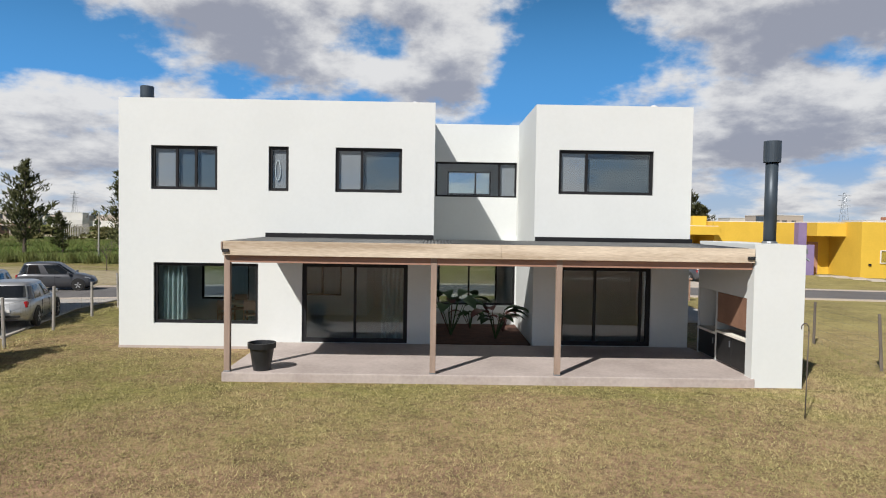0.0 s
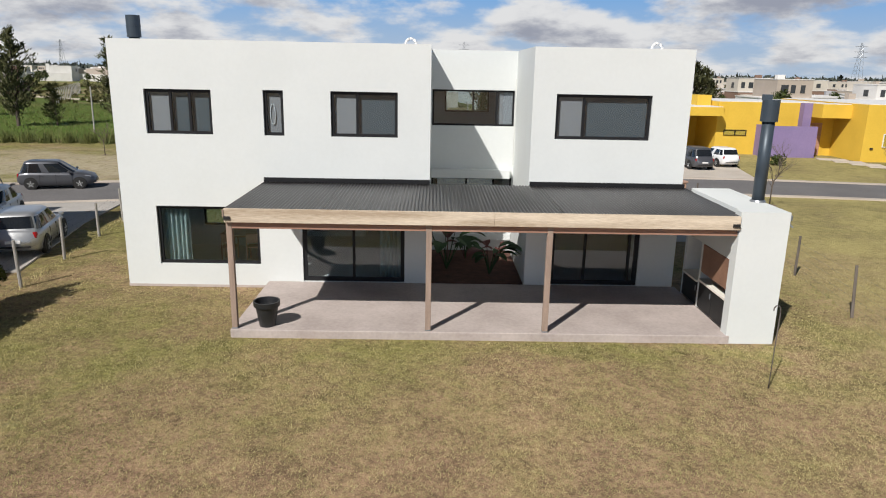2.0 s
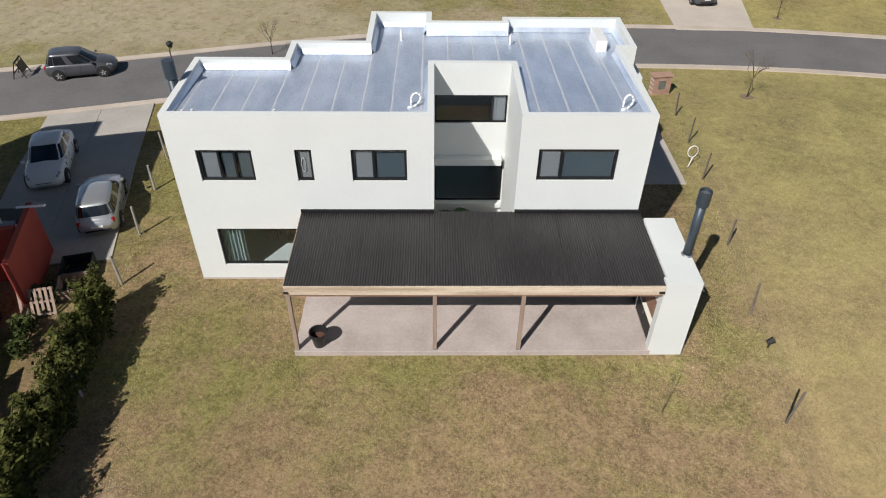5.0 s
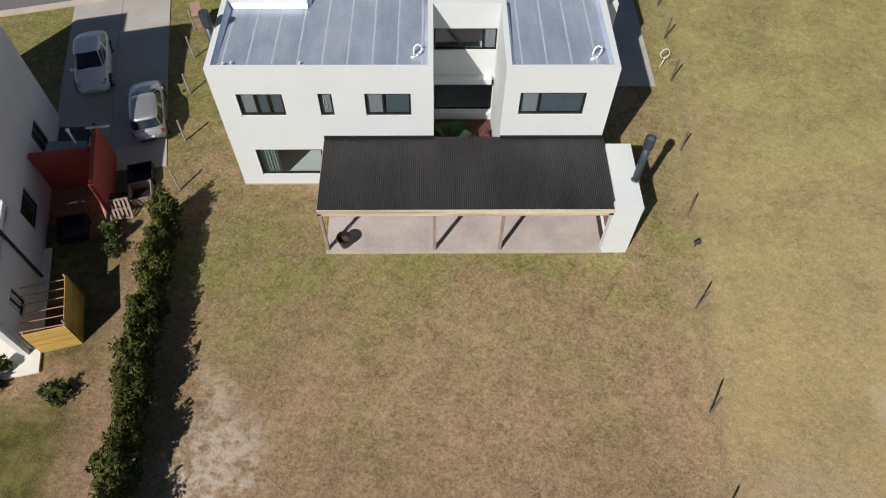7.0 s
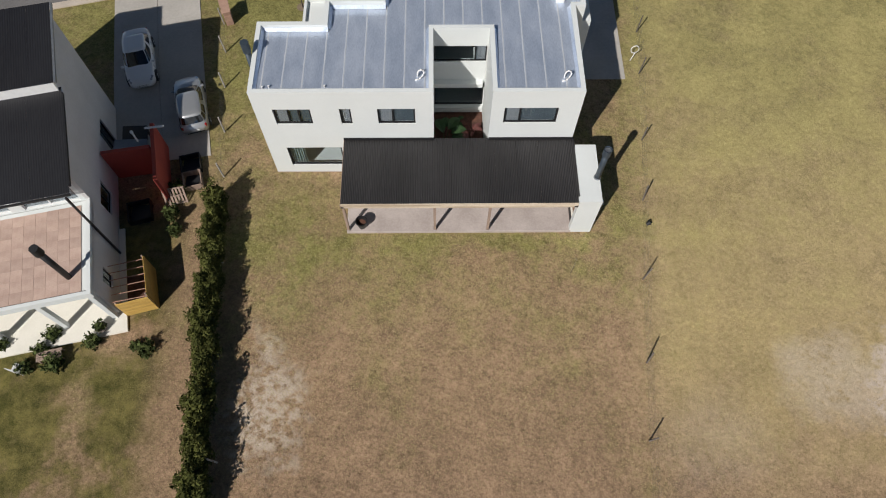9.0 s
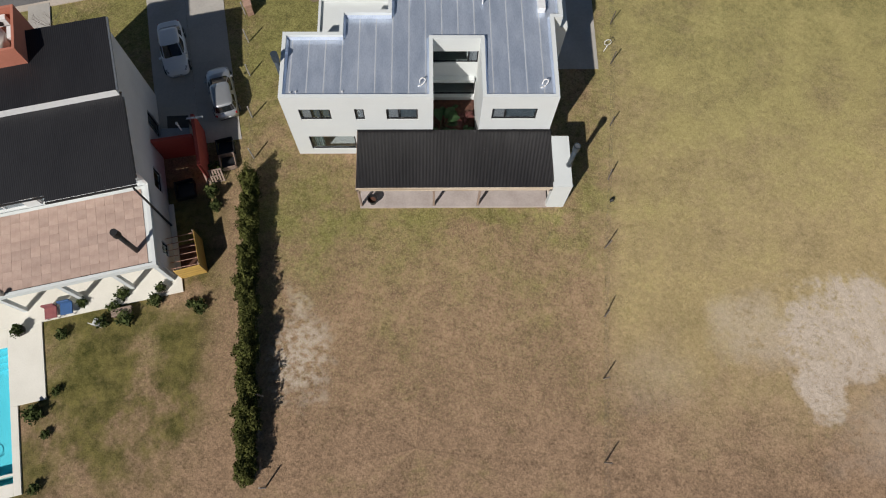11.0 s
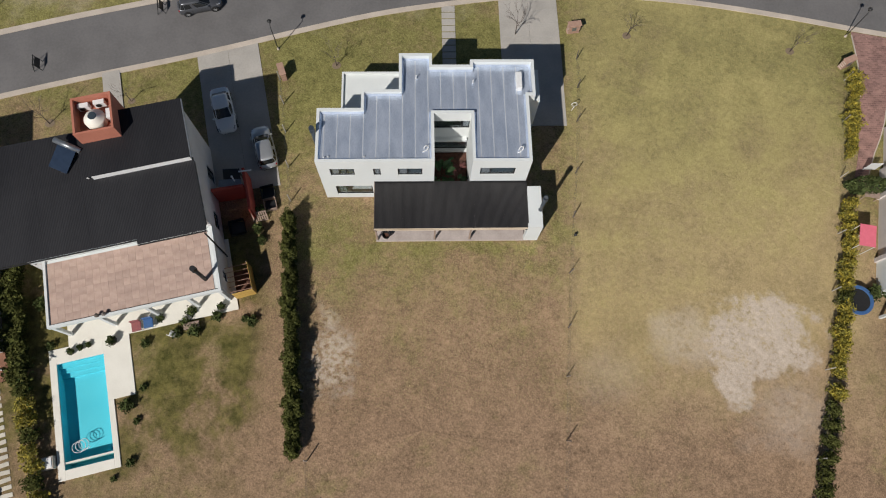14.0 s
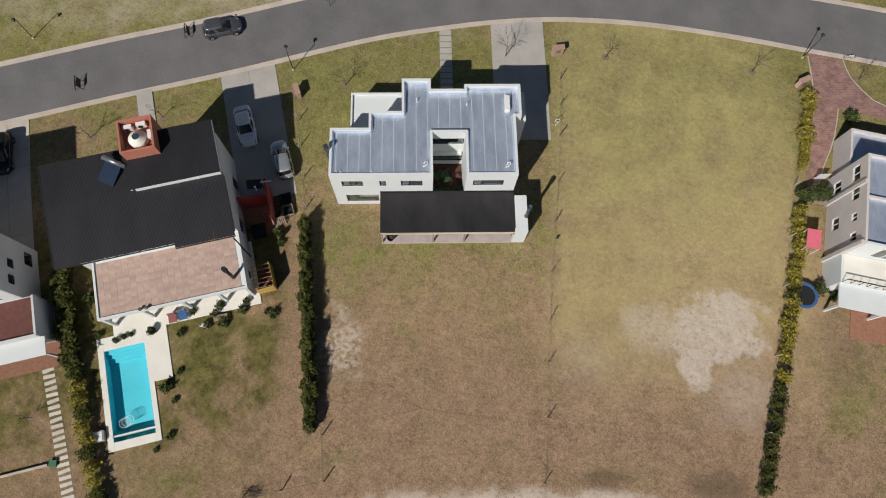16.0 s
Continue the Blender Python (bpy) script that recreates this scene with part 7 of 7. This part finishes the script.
def blades(n, xs, ys, h0, h1, w, lean):
    """Many single grass blades as thin triangles."""
    h = rs.uniform(h0, h1, n)
    a = rs.uniform(0, 2 * np.pi, n)
    dx, dy = np.cos(a) * w * h, np.sin(a) * w * h
    lx, ly = rs.normal(0, lean, n) * h, rs.normal(0, lean, n) * h
    z = np.zeros(n)
    v = np.concatenate([np.stack([xs - dx, ys - dy, z], 1), np.stack([xs + dx, ys + dy, z], 1), np.stack([xs + lx, ys + ly, h], 1)])
    i = np.arange(n)
    return v.tolist(), np.stack([i, i + n, i + 2 * n], 1).tolist()


cx = np.repeat(np.arange(-80, -8, 1.75), 400)
n = len(cx)
solid("tall_grass", blades(n, cx + rs.normal(0, 0.28, n), 60.3 + 0.05 * (cx + 30) + rs.normal(0, 0.5, n), 0.45, 1.25, 0.02, 0.26), REED, "row of tall green pampas-like grass clumps", "tall grass", kind="stuff")
n = 60000
solid("meadow_grass", blades(n, rs.uniform(-85, 5, n), rs.uniform(64, 125, n), 0.12, 0.38, 0.10, 0.6), REED, "lush green meadow grass beyond the reeds", "grass", kind="stuff")


def conifer(seed, h):
    """A leaning, wind-combed conifer: limbs that sweep up, each clad in long thin sprays."""
    rg = random.Random(seed)
    rn = np.random.default_rng(seed)
    t = thing("conifer", (0, 0, 0), "wind-swept dark green casuarina-like conifer with ragged crown", "tree", "conifers along the meadow")
    spine = lambda z: Vector((-0.07 * h * (z / h) ** 1.8, 0.01 * h * (z / h), z))
    trunk = bmesh.new()
    for k in range(6):
        z0, z1 = h * 0.95 * k / 6, h * 0.95 * (k + 1) / 6
        tube(spine(z0), spine(z1), 0.13 * (1 - k / 6.5), 0.13 * (1 - (k + 1) / 6.5), 7, trunk, False)
    part("trunk", trunk, BARK, t, smooth=True)
    limbs, at, way, size = bmesh.new(), [], [], []
    z = h * 0.09
    while z < h * 0.96:
        f = (z / h - 0.09) / 0.87
        reach = h * (0.20 * (1 - f) ** 0.75 * min(1.0, 0.55 + f * 2.2) + 0.02) * rg.uniform(0.5, 1.3)
        a = rg.uniform(0, 6.283)
        p = spine(z)
        q = p + Vector((math.cos(a) * reach - 0.22 * reach, math.sin(a) * reach, reach * rg.uniform(0.55, 1.15)))
        tube(p, q, 0.028, 0.006, 4, limbs, False)
        d = (q - p).normalized()
        for j in range(int(20 + 26 * reach)):
            u = rg.uniform(0.15, 1.08)
            o = p.lerp(q, u)
            sp = 0.10 + 0.16 * reach * (1.1 - u)
            at.append(o + Vector((rg.gauss(0, sp), rg.gauss(0, sp), rg.gauss(0, sp))))
            way.append((d * 0.8 + Vector((-0.35, 0, 0.55)) + Vector((rg.gauss(0, 0.45), rg.gauss(0, 0.45), rg.gauss(0, 0.35)))).normalized())
            size.append(rg.uniform(0.26, 0.6))
        z += h * rg.uniform(0.010, 0.021)
    tagged(part("branchwork", limbs, BARK, t), kind="stuff")
    p, w, ln = np.array(at), np.array(way), np.array(size)[:, None]
    side = np.cross(w, rn.normal(size=w.shape))
    side /= np.linalg.norm(side, axis=1)[:, None]
    n = len(p)
    verts = np.concatenate([p - w * ln * 0.4, p + side * ln * 0.13, p + w * ln * 0.6, p - side * ln * 0.13])
    k = np.arange(n)
    part("crown", (verts.tolist(), np.stack([k, k + n, k + 2 * n, k + 3 * n], 1).tolist()), PINE_LEAF, t)
    return t


protos = [conifer(3, 8.5), conifer(5, 9.0), conifer(9, 8.0)]
spots = [(-45.0, 76.5, 1.15), (-37.2, 84.0, 1.05), (-25.6, 89.5, 1.05), (-14.9, 95.5, 1.1), (-3.3, 104.0, 1.0), (8.8, 103.0, 0.95), (21.8, 108.5, 1.05), (36.0, 116.0, 1.05), (48.0, 118.0, 0.98), (-60.0, 92, 0.9), (-41.5, 78.0, 0.5), (30.0, 76.0, 0.98), (32.2, 77.5, 0.72)]
for i, (x, y, s) in enumerate(spots):
    m = pose(x, y, 0, 0, 0, i * 11 - 60)
    o = protos[i] if i < 3 else copy_thing(protos[i % 3], m)
    o.matrix_basis = m @ Matrix.Diagonal((s * 1.45, s * 1.45, s * 1.08, 1))


def cane_post(x, y, deg):
    p = thing("fence_post", (0, 0, 0), "tall pale concrete fence post with a bent top", "fence post", "bent concrete posts of the meadow fence")
    part("shaft", box(-0.07, 0.07, -0.07, 0.07, 0, 2.3, 0.01), POST_C, p)
    bm = bmesh.new()
    box(-0.06, 0.06, -0.06, 0.06, 0, 0.55, 0.01, bm=bm, m=pose(0, 0, 2.27, 0, -38, 0))
    part("bent_top", bm, POST_C, p)
    return p


proto = cane_post(0, 0, 0)
for k in range(18):
    x, y = -64 - k * 1.45, 119 + k * 3.4
    m = pose(x, y, 0, 0, 0, 14)
    (proto if k == 0 else copy_thing(proto, m)).matrix_basis = m
for k in range(11):
    m = pose(-24 + k * 3.0, 133 - k * 3.4, 0, 0, 0, 40)
    copy_thing(proto, m).matrix_basis = m
for k, (x, y) in enumerate(((-47.0, 72.0), (-33.5, 70.0), (-28.0, 88.0), (-43.0, 100.0))):
    solid("utility_pole", tube((x, y, 0), (x + 0.05, y, 4.6), 0.09, 0.07, 8), POST_C, "pale wooden pole standing in the meadow", "pole", "meadow poles")


# ---- the housing estate in the distance ----
FAR = [material("far render " + nm, c, tuple(v * 0.86 for v in c), 0.3, 0.9) for nm, c in (("white", (0.70, 0.685, 0.66)), ("cream", (0.60, 0.545, 0.47)), ("greige", (0.44, 0.375, 0.315)), ("brown", (0.24, 0.15, 0.11)), ("grey", (0.33, 0.33, 0.34)), ("terracotta", (0.40, 0.17, 0.10)), ("red", (0.50, 0.05, 0.04)))]
DARK_WIN = material("dark far window", (0.035, 0.04, 0.045), (0.05, 0.055, 0.06), 1.0, 0.15)


def far_house(seed, c1, c2):
    rg = random.Random(seed)
    lab = ("white", "cream", "greige", "brown", "grey", "terracotta", "red")
    h = thing("estate_house", (0, 0, 0), "distant flat-roofed house in %s and %s render" % (lab[c1], lab[c2]), "house", "houses of the distant estate")
    w, d = rg.uniform(9, 14), rg.uniform(8, 11)
    two = seed % 3 != 2
    lo = part("wall", box(-w / 2, w / 2, 0, d, -0.1, 3.2), FAR[c1], h)
    part("roof_cap", box(-w / 2 - 0.1, w / 2 + 0.1, -0.1, d + 0.1, 3.203, 3.4), FAR[0], h)
    for k in range(rg.choice((2, 3))):
        u = -w / 2 + 1.0 + k * (w - 2) / 3
        wd = rg.uniform(1.2, 2.4)
        win = part("window", box(u, u + wd, -0.06, 0.0, rg.choice((0.3, 1.0)), 2.3), DARK_WIN, h)
        part("lintel", box(u - 0.1, u + wd + 0.1, -0.09, -0.001, 2.303, 2.4), FAR[0], win)
    if two:
        s = rg.choice((-1, 1))
        x0, x1 = (-w / 2, w * 0.18) if s < 0 else (-w * 0.18, w / 2)
        part("upper_wall", box(x0, x1, 0.6, d - 0.4, 3.4, 6.5), FAR[c2], h)
        part("upper_cap", box(x0 - 0.08, x1 + 0.08, 0.52, d - 0.3, 6.503, 6.65), FAR[0], h)
        for k in range(3):
            u = x0 + 0.8 + k * (x1 - x0 - 1.2) / 3
            part("window", box(u, u + rg.uniform(0.8, 1.5), 0.54, 0.6, 4.2, 5.6), DARK_WIN, h)
        part("side_window", box(-w / 2 - 0.06 if s < 0 else w / 2, -w / 2 if s < 0 else w / 2 + 0.06, 3, 4.4, 4.2, 5.5), DARK_WIN, h)
    part("porch", box(-w / 2 + 0.5, w * 0.1, -2.4, -0.11, 2.5, 2.7), FAR[c2], h)
    for x in (-w / 2 + 0.6, w * 0.1 - 0.3):
        part("porch_post", box(x, x + 0.2, -2.3, -2.1, 0, 2.5), FAR[c2], h)
    part("tank", box(w * 0.2, w * 0.2 + 1.4, d - 2.2, d - 0.9, 3.4 if not two else 3.41, 7.4 if two else 4.6), FAR[c1], h)
    return h


pal = [(0, 0), (0, 2), (1, 0), (2, 1), (3, 1), (4, 0), (0, 4), (5, 0), (1, 2), (6, 0), (0, 1), (2, 3)]
protos = [far_house(i, *p) for i, p in enumerate(pal)]
rg = random.Random(21)
used = set()
row_y = [128, 150, 174, 202, 228, 256, 288, 322, 362, 408, 460, 530, 610, 710]
for r, y in enumerate(row_y):
    step = 12.5 + r * 1.2
    x = -0.80 * y
    while x < 0.80 * y:
        open_field = (y < 275 and x < 14 - (y - 120) * 0.56) or (y < 300 and x < -0.40 * y)
        if not open_field and rg.random() < 0.9:
            k = rg.choice((0, 0, 1, 1, 2, 6, 10, 10) if x < 0.38 * y else (3, 4, 11, 8, 3, 1, 2, 5, 7, 11))
            m = pose(x + rg.uniform(-2, 2), y + rg.uniform(-5, 5), 0, 0, 0, rg.choice((0, 180, 90, 0)) + rg.uniform(-14, 14))
            o = copy_thing(protos[k], m) if k in used else protos[k]
            used.add(k)
            o.matrix_basis = m @ Matrix.Diagonal((1, 1, rg.uniform(0.85, 1.05), 1))
        x += step * rg.uniform(0.85, 1.25)
for k in range(12):
    if k not in used:
        protos[k].matrix_basis = pose(-60 + 30 * k, 460, 0)
for x, y, k, deg in ((-99, 160, 4, 20), (-104, 235, 3, 10), (-92, 288, 0, 5), (-31, 196, 9, 0)):
    copy_thing(protos[k], pose(x, y, 0, 0, 0, deg))

# trees between the houses, and the woods on the horizon
gt = thing("garden_tree", (0, 0, 0), "small distant green garden tree", "tree", "trees of the distant estate")
part("trunk", tube((0, 0, 0), (0, 0, 2.2), 0.14, 0.08, 6), BARK, gt)
part("crown", leaf_cloud(700, (0, 0, 3.0), (1.7, 1.7, 1.7), 0.24, 5, 0.3), SHRUB_LEAF, gt)
gt.matrix_basis = pose(64, 124, 0)
for k in range(320):
    y = rg.uniform(112, 620)
    x = rg.uniform(-0.75, 0.75) * y
    if (y < 235 and x < 20) or rg.random() < 0.35:
        continue
    s = rg.uniform(0.5, 1.15)
    copy_thing(gt, pose(0, 0, 0)).matrix_basis = pose(x, y, 0, 0, 0, rg.uniform(0, 360)) @ Matrix.Diagonal((s, s, s, 1))
cl = []
for k in range(420):
    row = (132, 150, 176, 205, 228)[k % 5]
    x = rg.uniform(-0.72 * row, 10 - (row - 120) * 0.56)
    r = rg.uniform(0.3, 1.1) * (1.2 if row > 200 else 0.55)
    cl.append(leaf_cloud(46, (x, row + rg.gauss(0, 6.0), r * 0.6), (r * 1.5, r, r * 0.8), 0.36, k + 7000, 0.2))
for k in range(70):
    u = k / 69
    r = rg.uniform(0.9, 1.5)
    cl.append(leaf_cloud(110, (-36 + 34 * u, 139 - 4 * u + rg.gauss(0, 0.6), r), (r * 0.9, r * 0.8, r * 1.05), 0.30, k + 9000, 0.25))
solid("field_scrub", merge(*cl), SCRUB_LEAF, "straggling olive scrub in lines across the open field", "scrub", kind="stuff")
cl = []
for k in range(1500):
    y = rg.uniform(820, 1600)
    x = rg.uniform(-0.95, 0.95) * y
    hh = rg.uniform(5, 10) * (y / 1000) ** 0.3
    cl.append(leaf_cloud(22, (x, y, hh * 0.45), (rg.uniform(8, 16), 5, hh * 0.55), 4.2, k, 0.3))
solid("far_woods", merge(*cl), WOOD_FAR, "dark belt of woods along the horizon", "woods", kind="stuff")


def lattice_tower(x, y, h, w):
    t = thing("lattice_tower", (x, y, 0), "distant grey lattice power pylon", "pylon", "pylons on the horizon")
    braces = bmesh.new()
    for sx in (-1, 1):
        for sy in (-1, 1):
            part("leg", tube((x + sx * w, y + sy * w, 0), (x + sx * w * 0.15, y + sy * w * 0.15, h), 0.13, n=4), GALV, t)
    for k in range(9):
        z0, z1 = h * k / 9, h * (k + 1) / 9
        a, b = w * (1 - 0.85 * k / 9), w * (1 - 0.85 * (k + 1) / 9)
        for s in (-1, 1):
            tube((x - s * a, y - a, z0), (x + s * b, y - b, z1), 0.07, n=4, bm=braces, cap=False)
            tube((x - a, y - s * a, z0), (x - b, y + s * b, z1), 0.12, n=4, bm=braces, cap=False)
    part("bracing", braces, GALV, t)
    for z in (0.68, 0.8, 0.92):
        part("cross_arm", tube((x - w * 1.5, y, h * z), (x + w * 1.5, y, h * z), 0.16, n=4), GALV, t)


lattice_tower(430, 703, 44, 4.5)
lattice_tower(38, 900, 46, 4.5)
lattice_tower(-395, 750, 34, 3)
lattice_tower(-90, 980, 40, 4)

# ---- blades of short grass on the lawn ----
n = 460000
gx, gy = rs.uniform(-12, 18, n) + rs.normal(0, 1.0, n), 1.0 + 23 * rs.beta(1.7, 2.2, n)
keep = ~(((gx > -3.7) & (gx < 9.5) & (gy > 14.55)) | ((gx > -7.9) & (gx < 9.5) & (gy > 18.4)) | ((gx < -11.0) & (gy > 18.5)))
gx, gy = gx[keep], gy[keep]
solid("lawn_grass", blades(len(gx), gx, gy, 0.014, 0.048, 0.14, 0.8), STRAW, "short dry and green blades of lawn grass", "grass", kind="stuff")
m = 5200
tx, ty = rs.uniform(-12, 18, m), 0.5 + 18 * rs.beta(1.5, 1.9, m)
keep = ~(((tx > -3.7) & (tx < 9.6) & (ty > 14.5)) | ((tx > -7.9) & (tx < 9.6) & (ty > 18.3)) | ((tx < -8.9) & (ty > -2)))
tx, ty = np.repeat(tx[keep], 13), np.repeat(ty[keep], 13)
solid("lawn_tussocks", blades(len(tx), tx + rs.normal(0, 0.055, len(tx)), ty + rs.normal(0, 0.045, len(tx)), 0.018, 0.052, 0.085, 0.8), STRAW, "small straw-coloured tussocks standing out of the lawn", "grass", kind="stuff")
n = 1400
ex = rs.uniform(0, 1, n)
seg = np.array(FENCE_E)
k = np.minimum((ex * (len(seg) - 1)).astype(int), len(seg) - 2)
f = ex * (len(seg) - 1) - k
p = seg[k] + (seg[k + 1] - seg[k]) * f[:, None] + rs.normal(0, 0.10, (n, 2))
seg = np.array(FENCE_W)
k = np.minimum((ex * (len(seg) - 1)).astype(int), len(seg) - 2)
f = ex * (len(seg) - 1) - k
p2 = seg[k] + (seg[k + 1] - seg[k]) * f[:, None] + rs.normal(0, 0.12, (n, 2))
p = np.concatenate([p, p2])
solid("fence_grass", blades(len(p), p[:, 0], p[:, 1], 0.06, 0.19, 0.05, 0.5), STRAW, "longer dry grass left standing under the wire fences", "grass", kind="stuff")


# ---- let everything by the street and beyond it stand on the lower ground ----
for ob in [o for o in scene.objects if o.parent is None and o.type in {"MESH", "EMPTY"}]:
    if ob.name.split(".")[0] in ("ground", "road", "kerb", "white_house", "terrace_floor", "curtain", "black_roofed_house"):
        continue
    meshes = [o for o in (ob, *ob.children) if o.type == "MESH"]
    at = ob.matrix_basis.translation
    if ob.name.split(".")[0] in ("driveway", "garden_path", "neighbour_driveway", "neighbour_path", "western_drive", "paved_drive", "drive_edging", "wire_fence", "yellow_house_drive", "fence_grass", "tall_grass", "meadow_grass", "far_woods", "field_scrub"):
        for o in meshes:
            xy = [(at.x + v.co.x, at.y + v.co.y) for v in o.data.vertices]
            if max(y for x, y in xy) < 8:
                continue
            for v, (x, y) in zip(o.data.vertices, xy):
                v.co.z += LOW if y > 58 else lie(x, y)
    elif ob.type == "EMPTY" and at.y > 20:
        ob.location.z += LOW if at.y > 58 else lie(at.x, at.y)
    elif ob.name.split(".")[0] == "utility_pole":
        ob.location.z += LOW
